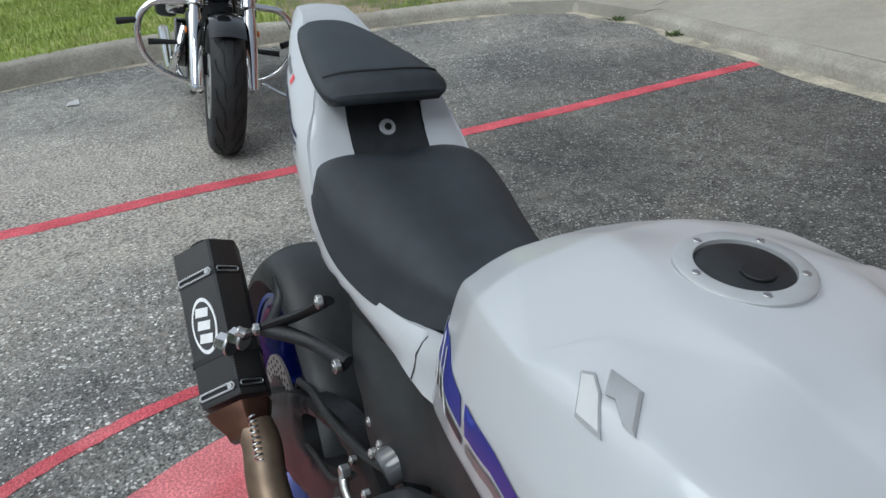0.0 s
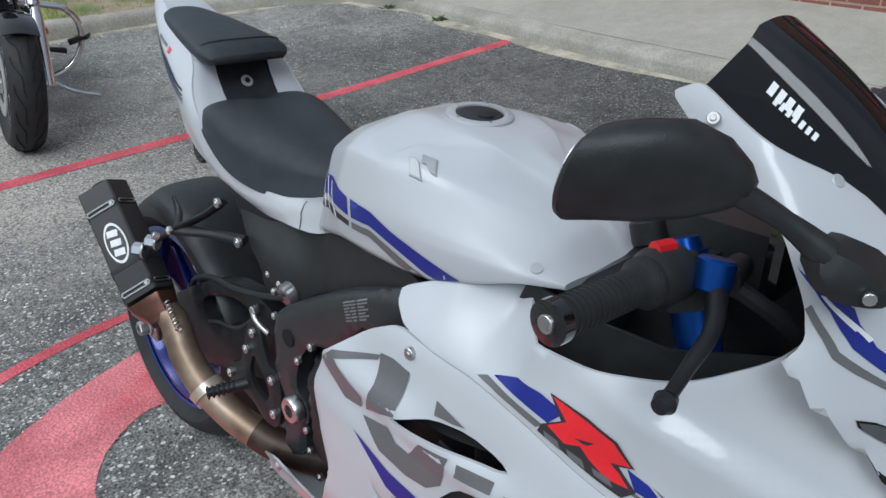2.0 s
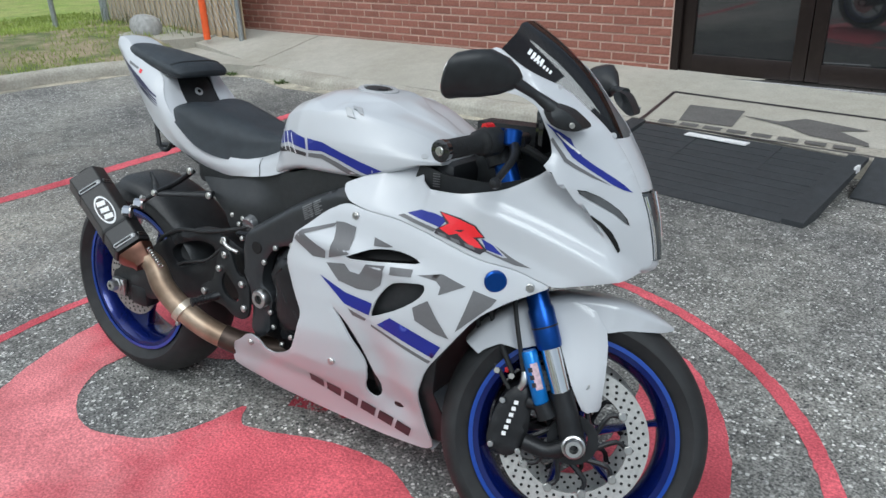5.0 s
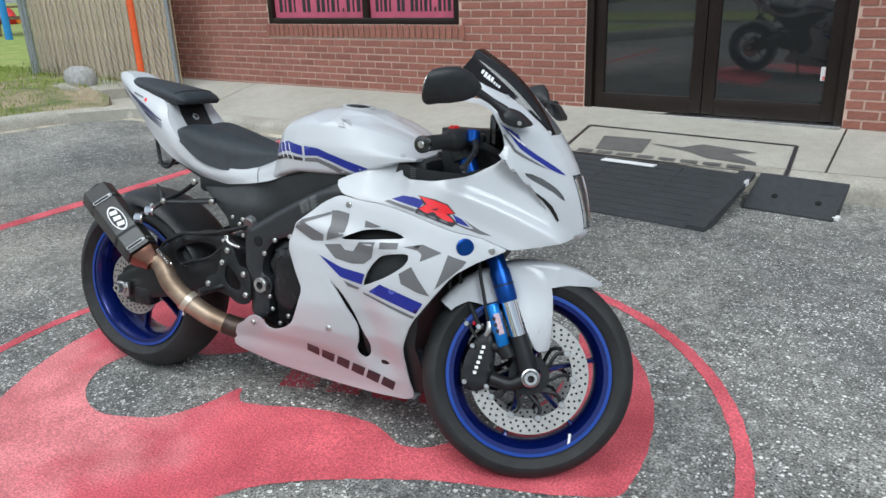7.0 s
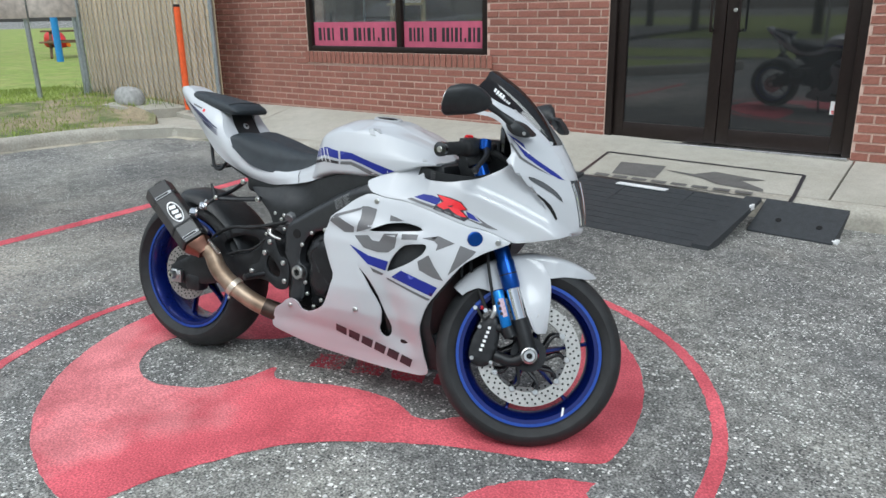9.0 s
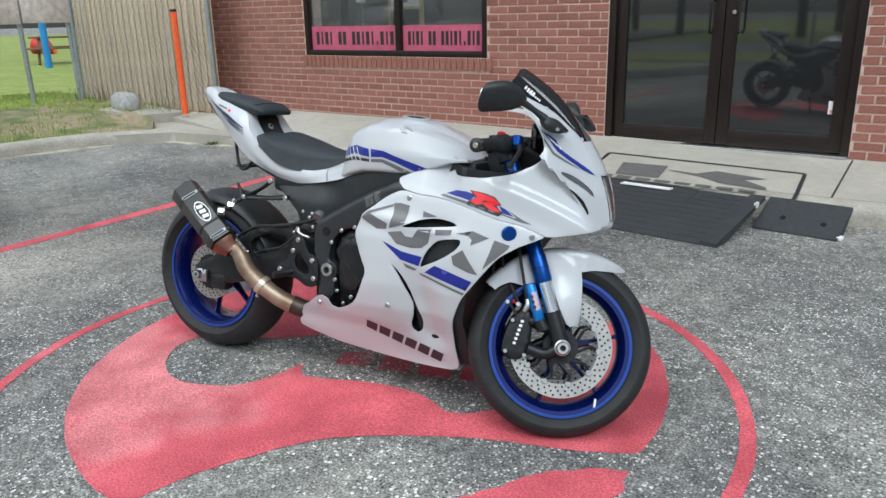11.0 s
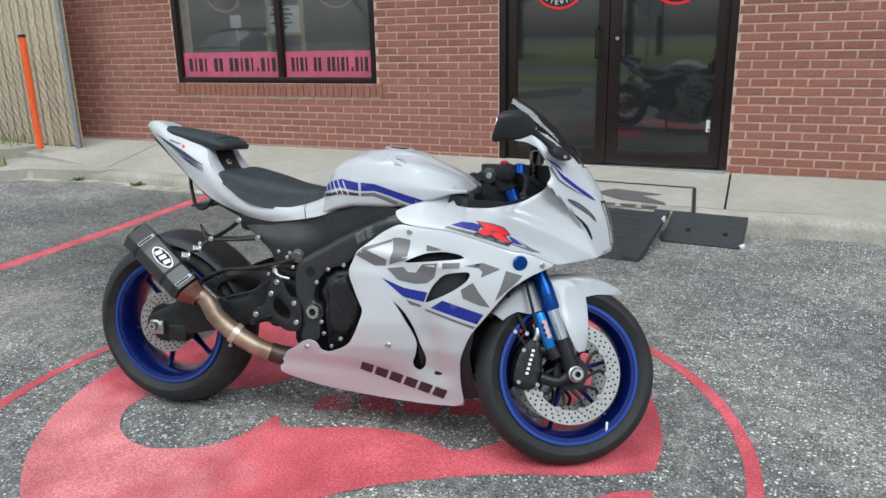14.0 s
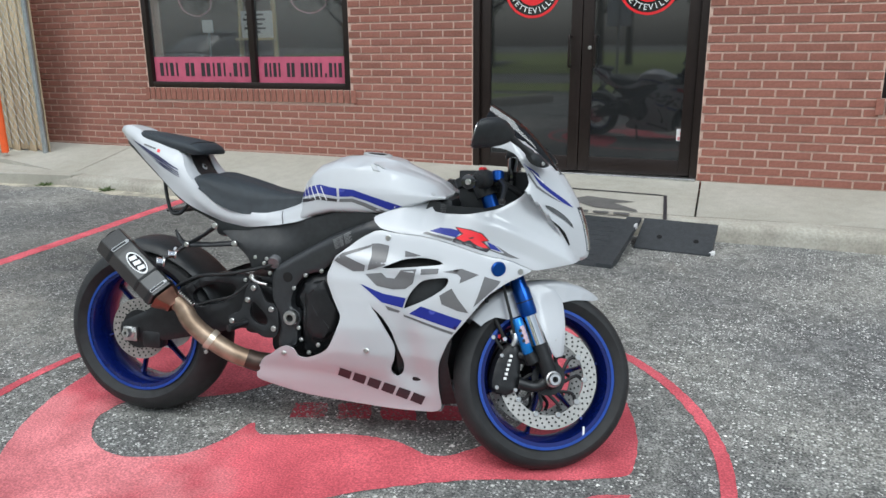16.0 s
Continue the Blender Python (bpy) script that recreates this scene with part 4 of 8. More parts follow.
def side_w(x, z):
    """Half width of the fairings."""
    w = interp(z, [0.16, 0.19, 0.26, 0.34, 0.42, 0.5, 0.56, 0.62, 0.7, 0.77, 0.85, 0.95, 1.02], [0.14, 0.152, 0.185, 0.226, 0.246, 0.252, 0.25, 0.236, 0.218, 0.198, 0.165, 0.142, 0.13])
    w -= (0.055 - 0.042 * (1 - smooth01(z, 0.38, 0.52))) * smooth01(0.86 - x, 0.0, 0.32) * smooth01(z, 0.2, 0.3)
    w += 0.01 * smooth01(0.98 - x, 0.0, 0.15) * smooth01(z, 0.24, 0.3) * (1 - smooth01(z, 0.38, 0.52))
    # shelf leaning in to the tank above the seam
    w -= interp(x, [0.8, 0.97, 1.0, 1.03, 1.06, 1.1], [0.036, 0.032, 0.048, 0.066, 0.05, 0.0]) * smooth01(z, 0.69, 0.78)
    # hollow of the side duct and the crease above it
    w -= 0.02 * math.exp(-((x - 0.99 - (0.45 - z) * 0.12) / 0.05) ** 2) * smooth01(0.52 - z, 0.0, 0.15) * smooth01(z, 0.2, 0.28)
    w += 0.012 * math.exp(-((z - 0.615 + (x - 0.9) * 0.12) / 0.02) ** 2) * smooth01(1.2 - x, 0.0, 0.2)
    k = interp(z, [0.55, 0.63, 0.7, 0.77, 0.85, 0.9, 0.95, 1.05], [1.1, 1.15, 1.3, 1.3, 1.5, 2.0, 2.2, 2.4])
    d = max(0.0, front_x(z) - x)
    f = k * d + nose_half(z)
    nose = (w ** -12 + max(f, 0.004) ** -12) ** (-1 / 12)
    # flat flank behind the crease, with a raised lower edge
    plane = 0.13 - 0.614 * (x - 1.3) - 0.285 * (z - 0.812) + 0.003
    flank = (w ** -12 + max(plane, 0.004) ** -12) ** (-1 / 12)
    fold = interp(x, [1.15, 1.199, 1.248, 1.305, 1.364, 1.427, 1.46], [0.747, 0.739, 0.727, 0.703, 0.674, 0.64, 0.622])
    h = z - fold
    flank += 0.013 * (max(0.0, 1 + h / 0.05) if h < 0 else 1 - smooth01(h, 0.0, 0.024)) * smooth01(x, 1.14, 1.24)
    e = x - crease_x(z)
    b = smooth01(e, -0.003, 0.006)
    if z > 0.83:
        b = max(b, smooth01(z, 0.83, 0.86))
    return flank + (nose - flank) * b if x > 1.15 else flank


TAIL_X = [-0.064, -0.03, 0.02, 0.06, 0.105, 0.15, 0.19, 0.235, 0.28, 0.33, 0.387, 0.44, 0.5, 0.555, 0.6, 0.64, 0.7]
TAIL_LOW = [0.958, 0.94, 0.906, 0.872, 0.838, 0.805, 0.774, 0.742, 0.72, 0.697, 0.681, 0.674, 0.68, 0.69, 0.7, 0.708, 0.72]
TAIL_TOP = [0.98, 0.986, 0.976, 0.95, 0.935, 0.92, 0.908, 0.862, 0.8, 0.757, 0.73, 0.726, 0.724, 0.736, 0.75, 0.765, 0.765]
TAIL_Y = -0.003


def tail_w(x, z):
    """Half width of the tail: widest at the shoulder, tucked in to both edges."""
    low, mid, top = (interp(x, TAIL_X, v) for v in (
        [0.012, 0.036, 0.055, 0.066, 0.076, 0.092, 0.102, 0.104, 0.101, 0.098, 0.093, 0.093, 0.099, 0.109, 0.116, 0.12, 0.125],
        [0.017, 0.043, 0.062, 0.076, 0.09, 0.1, 0.109, 0.113, 0.117, 0.118, 0.107, 0.104, 0.1, 0.101, 0.108, 0.115, 0.12],
        [0.014, 0.035, 0.04, 0.052, 0.064, 0.07, 0.076, 0.095, 0.114, 0.121, 0.104, 0.1, 0.088, 0.08, 0.088, 0.1, 0.11]))
    z0, z1 = interp(x, TAIL_X, TAIL_LOW), interp(x, TAIL_X, TAIL_TOP)
    u = max(0.0, min(1.0, (z - z0) / (z1 - z0)))
    wide = 0.007 * smooth01(x, -0.03, 0.15)
    return wide + (low + (mid - low) * smooth01(u, 0, 0.45) if u < 0.6 else mid + (top - mid) * ((u - 0.6) / 0.4) ** 1.5)


def section(x, w, top, mid, bot, wb, p=2.6, n=20):
    """A closed cross-section: crown from side to side, sides drawn in to the bottom edge."""
    pts = []
    for i in range(n + 1):
        a = math.pi * i / n
        c, s = math.cos(a), math.sin(a)
        pts.append((x, w * math.copysign(abs(c) ** (2 / p), c), mid + (top - mid) * abs(s) ** (2 / p)))
    for t in (0.33, 0.66, 1.0):
        pts.append((x, -(w + (wb - w) * t), mid + (bot - mid) * t))
    for t in (1.0, 0.66, 0.33):
        pts.append((x, w + (wb - w) * t, mid + (bot - mid) * t))
    return pts


def spans(xs, *cols, n=56):
    """Smooth columns over xs, n + 1 rows of (x, values...)."""
    v = [Vector((x, *c)) if len(c) < 4 else None for x, *c in zip(xs, *cols)]
    out = []
    for i in range(n + 1):
        u = i / n * (len(xs) - 1)
        k = min(int(u), len(xs) - 2)
        t = u - k
        row = []
        for c in (xs, *cols):
            a, b, d, e = c[max(k - 1, 0)], c[k], c[k + 1], c[min(k + 2, len(xs) - 1)]
            row.append(0.5 * (2 * b + (d - a) * t + (2 * a - 5 * b + 4 * d - e) * t * t + (3 * b - a - 3 * d + e) * t ** 3))
        out.append(row)
    return out


# --- fuel tank: facets between a spine round the filler, a shoulder ridge and the flank ---
TANK = {"top": ([0.604, 0.615, 0.637, 0.674, 0.735, 0.8, 0.86, 0.92, 0.98, 1.04, 1.085], [0.769, 0.804, 0.843, 0.877, 0.9, 0.9095, 0.909, 0.896, 0.869, 0.84, 0.805]),
        "wide": ([0.604, 0.615, 0.637, 0.674, 0.735, 0.8, 0.86, 0.92, 0.98, 1.04, 1.085], [0.06, 0.08, 0.107, 0.135, 0.159, 0.17, 0.174, 0.171, 0.161, 0.146, 0.126]),
        "mid": ([0.604, 0.637, 0.674, 0.735, 0.8, 0.92, 0.98, 1.085], [0.745, 0.765, 0.782, 0.802, 0.812, 0.81, 0.808, 0.799]),
        "foot": ([0.604, 0.637, 0.674, 0.735, 0.8, 0.86, 0.92, 0.98, 1.04, 1.085], [0.104, 0.124, 0.137, 0.153, 0.163, 0.164, 0.162, 0.158, 0.148, 0.126]),
        "low": ([0.604, 0.637, 0.674, 0.735, 0.8, 0.86, 0.92, 0.98, 1.04, 1.085], [0.703, 0.71, 0.722, 0.736, 0.738, 0.738, 0.742, 0.762, 0.786, 0.79]),
        "spine_y": ([0.604, 0.64, 0.684, 0.74, 0.77, 0.822, 0.846, 0.88, 0.915, 0.948, 0.995, 1.05, 1.085], [0.016, 0.028, 0.036, 0.038, 0.048, 0.063, 0.068, 0.066, 0.056, 0.036, 0.023, 0.01, 0.008]),
        "spine_z": ([0.604, 0.615, 0.637, 0.684, 0.74, 0.77, 0.822, 0.846, 0.88, 0.915, 0.948, 0.995, 1.05, 1.085], [0.767, 0.801, 0.839, 0.88, 0.903, 0.9075, 0.909, 0.908, 0.9045, 0.896, 0.877, 0.861, 0.834, 0.803]),
        "ridge_y": ([0.604, 0.637, 0.684, 0.74, 0.77, 0.822, 0.846, 0.88, 0.915, 0.948, 0.995, 1.05, 1.085], [0.034, 0.056, 0.075, 0.107, 0.124, 0.15, 0.112, 0.087, 0.06, 0.048, 0.038, 0.024, 0.02]),
        "ridge_z": ([0.604, 0.615, 0.637, 0.684, 0.74, 0.77, 0.822, 0.846, 0.88, 0.915, 0.948, 0.995, 1.05, 1.085], [0.763, 0.795, 0.834, 0.876, 0.889, 0.89, 0.877, 0.894, 0.893, 0.894, 0.8735, 0.857, 0.831, 0.799]),
        "fold_y": ([0.604, 0.637, 0.684, 0.74, 0.77, 0.822, 0.846, 0.88, 0.927, 0.96, 1.0, 1.05, 1.085], [0.042, 0.074, 0.1, 0.125, 0.137, 0.1535, 0.12, 0.112, 0.104, 0.095, 0.076, 0.057, 0.045]),
        "fold_z": ([0.604, 0.615, 0.637, 0.684, 0.74, 0.77, 0.822, 0.846, 0.88, 0.927, 0.96, 1.0, 1.05, 1.085], [0.759, 0.788, 0.827, 0.867, 0.881, 0.883, 0.8755, 0.8925, 0.889, 0.8765, 0.867, 0.8535, 0.831, 0.798]),
        "outer_y": ([0.604, 0.637, 0.674, 0.74, 0.77, 0.822, 0.846, 0.88, 0.927, 0.96, 1.0, 1.05, 1.085], [0.049, 0.09, 0.117, 0.143, 0.151, 0.158, 0.157, 0.153, 0.142, 0.129, 0.108, 0.086, 0.07]),
        "outer_z": ([0.604, 0.615, 0.637, 0.674, 0.74, 0.77, 0.822, 0.846, 0.88, 0.927, 0.96, 1.0, 1.05, 1.085], [0.755, 0.78, 0.818, 0.85, 0.868, 0.871, 0.873, 0.878, 0.88, 0.87, 0.86, 0.847, 0.826, 0.796])}


def tank_ring(x):
    t = {}
    for k, v in TANK.items():
        t[k] = sum(interp(min(max(x + d, 0.604), 1.085), *v) * g for d, g in ((-0.006, 0.25), (0.0, 0.5), (0.006, 0.25))) if x > 0.62 else interp(x, *v)
    side = [(t["foot"], t["low"]), (t["wide"], t["mid"]), (t["outer_y"], t["outer_z"]), (t["fold_y"], t["fold_z"]), (t["ridge_y"], t["ridge_z"]), (t["spine_y"], t["spine_z"])]
    loop = [(-y, z) for y, z in side] + [(0.0, t["top"])] + [(y, z) for y, z in reversed(side)]
    return [(x, y - 0.013, z) for y, z in chaikin(loop, 3, 0.14)]


tank = part("fuel_tank", loft([tank_ring(x) for x in [0.604, 0.607, 0.611] + list(np.linspace(0.616, 1.085, 118))]), WHITE, bike, "white pearl fuel tank")
tank_tree = tree_of(tank)


def on_top(x, y, tree=tank_tree):
    hit, nor, *_ = tree.ray_cast(Vector((x, y, 1.5)), Vector((0, 0, -1)))
    return hit, nor


hit, nor = on_top(0.838, -0.015)
nor = Vector((0.1, -0.05, 1)).normalized()
ringm = Matrix.Translation(hit + nor * 0.002) @ Vector((0, 1, 0)).rotation_difference(nor).to_matrix().to_4x4()
part("filler_ring", lathe([(0.032, 0.002), (0.0425, 0.002), (0.0445, 0.0005), (0.0445, -0.012), (0.032, -0.012)], 48, ringm, None, True), SATIN, tank, "brushed metal filler ring")
part("filler_cap", lathe([(0.0005, 0.0016), (0.027, 0.0016), (0.0316, -0.001), (0.0325, -0.006), (0.0005, -0.006)], 40, ringm), BLACK, tank, "black filler cap")
for k in range(5):
    a = radians(72 * k + 20)
    part("cap_screw", disc(ringm @ Vector((0.0365 * math.cos(a), 0.0022, 0.0365 * math.sin(a))), nor, 0.0028, 0.0015, 10), STEEL, tank)
part("cap_flap", disc(ringm @ Vector((0.012, 0.0025, 0.0)), nor, 0.011, 0.003, 20), BLACKM, tank)
hit, nor_k, *_ = tank_tree.ray_cast(Vector((1.05, -0.6, 0.806)), Vector((0, 1, 0)))
part("tank_badge", disc(hit, nor_k, 0.007, 0.003, 20), SATIN, tank, "small bright oval badge")
for s in (-1, 1):
    # stripe along the tank
    for pts, m in (([(0.705, 0.822), (0.765, 0.814), (0.768, 0.79), (0.703, 0.797), (0.66, 0.786), (0.625, 0.778), (0.622, 0.79), (0.66, 0.812)], BLUE),
                   ([(0.774, 0.815), (0.822, 0.812), (0.885, 0.793), (0.967, 0.769), (0.93, 0.757), (0.86, 0.782), (0.818, 0.793), (0.776, 0.79)], BLUE),
                   ([(0.625, 0.772), (0.66, 0.778), (0.703, 0.788), (0.768, 0.783), (0.767, 0.775), (0.7, 0.777), (0.66, 0.768), (0.63, 0.763)], DGREY),
                   ([(0.776, 0.784), (0.818, 0.787), (0.86, 0.775), (0.915, 0.754), (0.89, 0.75), (0.85, 0.766), (0.816, 0.777), (0.775, 0.775)], GREY)):
        part("stripe", sticker(pts, tank_tree, s), m, tank, "blue and grey stripe" if m is BLUE else "")
    for k in range(5):
        x = 0.648 + k * 0.021
        part("slash", sticker([(x, 0.777), (x + 0.0035, 0.777), (x - 0.022, 0.818), (x - 0.0255, 0.817)], tank_tree, s, 0.002, 0.008), CHALK, tank)
    # maker's emblem as two plain bright slanted plates
    hit_e, nor_e, *_ = tank_tree.ray_cast(Vector((0.884, s * 0.6, 0.884 + 0.43 * 0.55)), Vector((0, -s * 1.0, -0.55)).normalized())
    e_v = Vector((-0.5, -s * 0.3, 0.8))
    e_v = (e_v - nor_e * nor_e.dot(e_v)).normalized()
    e_u = Vector((0.9, -s * 0.43, 0.0))
    e_u = (e_u - nor_e * nor_e.dot(e_u)).normalized()
    for pts in ([(-0.022, 0.016), (-0.012, 0.018), (-0.004, 0.004), (-0.002, -0.026), (-0.022, -0.018)], [(-0.002, 0.026), (0.022, 0.018), (0.022, -0.016), (0.013, -0.012), (0.006, 0.004), (-0.001, 0.004)]):
        ground_r = []
        for a, b in pts:
            p = hit_e + e_u * (a * 0.8 + 0.003) + e_v * (b * 0.78 + 0.003)
            h, *_ = tank_tree.ray_cast(p + nor_e * 0.05, -nor_e)
            ground_r.append((h or p))
        mid_e = sum(ground_r, Vector()) / len(ground_r)
        part("emblem_bar", loft([[p - nor_e * 0.002 for p in ground_r], [p + nor_e * 0.003 for p in ground_r], [mid_e + (p - mid_e) * 0.84 + nor_e * 0.0045 for p in ground_r]]), SATIN, tank, "bright metal emblem bar", 25)

# --- seats ---
rows = spans([0.238, 0.26, 0.3, 0.36, 0.42, 0.48, 0.54, 0.59, 0.618], [0.078, 0.106, 0.119, 0.118, 0.106, 0.091, 0.075, 0.058, 0.04], [0.824, 0.838, 0.844, 0.834, 0.822, 0.806, 0.794, 0.79, 0.785],
             [0.815, 0.816, 0.805, 0.778, 0.758, 0.752, 0.756, 0.766, 0.772], [0.805, 0.8, 0.783, 0.742, 0.721, 0.718, 0.73, 0.748, 0.765], [0.08, 0.11, 0.127, 0.126, 0.114, 0.1, 0.084, 0.067, 0.046])
part("rider_seat", loft([[(x, y + TAIL_Y, z - 0.01 * math.exp(-(y / 0.05) ** 2)) for x, y, z in section(*r, p=2.3)] for r in rows]), SEATM, bike, "black vinyl rider seat", 60)
rows = spans([0.008, 0.024, 0.06, 0.12, 0.19, 0.24, 0.266, 0.279], [0.024, 0.041, 0.054, 0.068, 0.081, 0.087, 0.086, 0.077], [0.958, 0.97, 0.968, 0.96, 0.948, 0.938, 0.928, 0.912],
             [0.95, 0.953, 0.948, 0.937, 0.924, 0.915, 0.91, 0.906], [0.94, 0.942, 0.936, 0.922, 0.908, 0.899, 0.896, 0.898], [0.022, 0.039, 0.051, 0.063, 0.073, 0.077, 0.074, 0.066])
pill = part("pillion_seat", loft([[(x - 1.6 * (y * y) * smooth01(x, 0.19, 0.279), y - 0.012, z) for x, y, z in section(*r, p=2.5)] for r in rows]), SEATM, bike, "black pillion seat with a fabric top", 70)
part("fabric_top", loft([[(x, w * 0.7 * c - 0.012, t - 0.0012 - (t - m) * (1 - (1 - abs(0.7 * c) ** 2.5) ** 0.4)) for c in (-1, -0.75, -0.5, -0.25, 0, 0.25, 0.5, 0.75, 1)] for x, w, t, m, *_ in rows[5:42]], False), SUEDE, pill, "grey suede-like top")
pill_tree = tree_of(pill)
seam_pts = []
for y in np.linspace(-0.09, 0.066, 23):
    hit, *_ = pill_tree.ray_cast(Vector((0.25 - 2.0 * (y + 0.012) ** 2, y, 1.2)), Vector((0, 0, -1)))
    if hit:
        seam_pts.append(hit + Vector((0, 0, 0.0006)))
part("seam", tube(seam_pts, 0.0019, 6), BLACK, pill, "piped edge along the front of the seat")

# --- tail ---
tail_out = [(-0.064, 0.97), (-0.05, 0.984), (-0.015, 0.986), (0.02, 0.976), (0.06, 0.95), (0.13, 0.927), (0.19, 0.908), (0.212, 0.893), (0.222, 0.866), (0.237, 0.842), (0.256, 0.82), (0.285, 0.797), (0.333, 0.755), (0.387, 0.725), (0.44, 0.724), (0.5, 0.722),
            (0.555, 0.734), (0.6, 0.75), (0.63, 0.762), (0.68, 0.765), (0.7, 0.735), (0.62, 0.704), (0.54, 0.688), (0.44, 0.675), (0.36, 0.688), (0.277, 0.721), (0.235, 0.742), (0.19, 0.774), (0.15, 0.805), (0.105, 0.838), (0.06, 0.872), (0.02, 0.906), (-0.03, 0.94)]
for s in (-1, 1):
    tp = part("tail_panel", panel(chaikin(tail_out, 2, 0.15), lambda x, z: tail_w(x, z) + s * TAIL_Y, 0.005, 0.013, (), s, 0.0005), WHITE, bike, "white tail fairing panel")
    tt = tree_of(tp)
    for pts in ([(0.0016, 0.9414), (0.0591, 0.9204), (0.1255, 0.8937), (0.2081, 0.8514), (0.2101, 0.8464), (0.1193, 0.8866), (0.0471, 0.9163)],
                [(0.042, 0.9167), (0.1384, 0.8796), (0.2114, 0.8408), (0.2117, 0.8378), (0.1343, 0.875)],
                [(0.0797, 0.8973), (0.1484, 0.8666), (0.2138, 0.8337), (0.2141, 0.8312), (0.1449, 0.8623)],
                [(0.106, 0.8794), (0.1547, 0.8573), (0.2139, 0.8269), (0.2142, 0.825), (0.1512, 0.8543)]):
        part("tail_stripe", sticker(pts, tt, s, 0.0012, 0.006), STRIPE, tp)
    part("tail_mark", sticker([(0.1202, 0.9125), (0.1319, 0.9084), (0.1307, 0.8996), (0.1204, 0.9026)], tt, s, 0.0012, 0.006), RED, tp)
    part("tail_mark", sticker([(0.0634, 0.9282), (0.1128, 0.9145), (0.113, 0.9095), (0.0644, 0.9223)], tt, s, 0.0012, 0.008), GREY, tp)
    part("tail_seam", sticker([(0.5555, 0.7375), (0.5585, 0.7375), (0.5645, 0.713), (0.571, 0.691), (0.5675, 0.69), (0.5615, 0.712)], tt, s, 0.0008, 0.005), HOLE, tp)
rings = []
for i in range(34):
    x = -0.062 + 0.266 * i / 33
    z1 = interp(x, [-0.064, -0.05, -0.015, 0.02, 0.06, 0.13, 0.19, 0.205], [0.97, 0.984, 0.986, 0.976, 0.95, 0.927, 0.908, 0.9]) - 0.001
    z0 = max(z1 - 0.05, interp(x, TAIL_X, TAIL_LOW) + 0.006)
    half = [(tail_w(x, z) - 0.0012, z) for z in np.linspace(z0, z1 - 0.003, 7)]
    wt = half[-1][0]
    crown = [(wt * c, z1 + 0.004 * (1 - c * c) * smooth01(0.02 - x, 0, 0.05)) for c in (0.94, 0.7, 0.35, 0.0)]
    right = half + crown
    rings.append([(x, TAIL_Y + y, z) for y, z in right] + [(x, TAIL_Y - y, z) for y, z in right[-2::-1]])
part("tail_cowl", loft(rings), WHITE, bike, "white tail cowl round the pillion seat", 60)
part("tail_light", boxes((-0.03, TAIL_Y, 0.95, 0.03, 0.05, 0.016, 0.006)), RED, bike, "red tail light")
part("tail_deck", loft([[(x, TAIL_Y + y, z - 0.05) for y in (-w, w)] + [(x, TAIL_Y + w, z), (x, TAIL_Y - w, z)] for x, w, z in ((0.0, 0.03, 0.955), (0.1, 0.045, 0.925), (0.18, 0.06, 0.895), (0.205, 0.07, 0.85))]), BLACK, bike)
for s in (-1, 1):
    ring = []
    for x, z in ((0.19, 0.9075), (0.212, 0.893), (0.222, 0.866), (0.237, 0.842), (0.256, 0.82), (0.285, 0.797), (0.32, 0.767)):
        w = max(tail_w(x, z) - 0.001, 0.064)
        ring.append([(x - 0.003, TAIL_Y + s * w, z), (x + 0.001, TAIL_Y + s * (w - 0.005), z + 0.0005), (x + 0.004, TAIL_Y + s * (w * 0.5 + 0.03), z), (x + 0.004, TAIL_Y * 0.3 + s * 0.054, z - 0.001)])
    part("tail_flank", loft(ring, False), WHITE, bike, "white flank beside the seat lock")
cov = part("seat_hump_cover", loft([[(x + 0.003, y - 0.003, z) for y in (-0.056, -0.03, 0.03, 0.056)] + [(x - 0.03, y - 0.003, z - 0.025) for y in (0.054, -0.054)] for x, z in ((0.19, 0.908), (0.213, 0.878), (0.226, 0.855), (0.242, 0.835), (0.268, 0.808))]), BLACK, bike, "black cover with the seat lock")
part("seat_lock", disc((0.2295, 0.0, 0.855), (0.82, 0, 0.57), 0.0115, 0.006, 20), SATIN, cov, "chrome key lock")
part("key_slot", disc((0.2325, 0.0, 0.857), (0.82, 0, 0.57), 0.005, 0.003, 12), HOLE, cov)
part("undertail", loft([[(x, TAIL_Y + y, z + dz) for y, dz in ((-w, 0), (-w - 0.006, 0.05), (w + 0.006, 0.05), (w, 0))] for x, w, z in ((-0.03, 0.03, 0.925), (0.06, 0.056, 0.858), (0.13, 0.074, 0.804), (0.19, 0.09, 0.757), (0.25, 0.09, 0.718), (0.34, 0.086, 0.676), (0.44, 0.086, 0.66))]), BLACK, bike)
for s in (-1, 1):
    part("plate_bracket", tube([(0.215, TAIL_Y + s * 0.075, 0.735), (0.185, TAIL_Y + s * 0.075, 0.706), (0.15, TAIL_Y + s * 0.07, 0.71), (0.128, TAIL_Y + s * 0.06, 0.765), (0.12, TAIL_Y + s * 0.055, 0.81)], 0.006, 8, 14), BLACKM, bike)
part("tail_hook", boxes((0.16, TAIL_Y, 0.712, 0.06, 0.14, 0.008, 0.003)), BLACKM, bike)

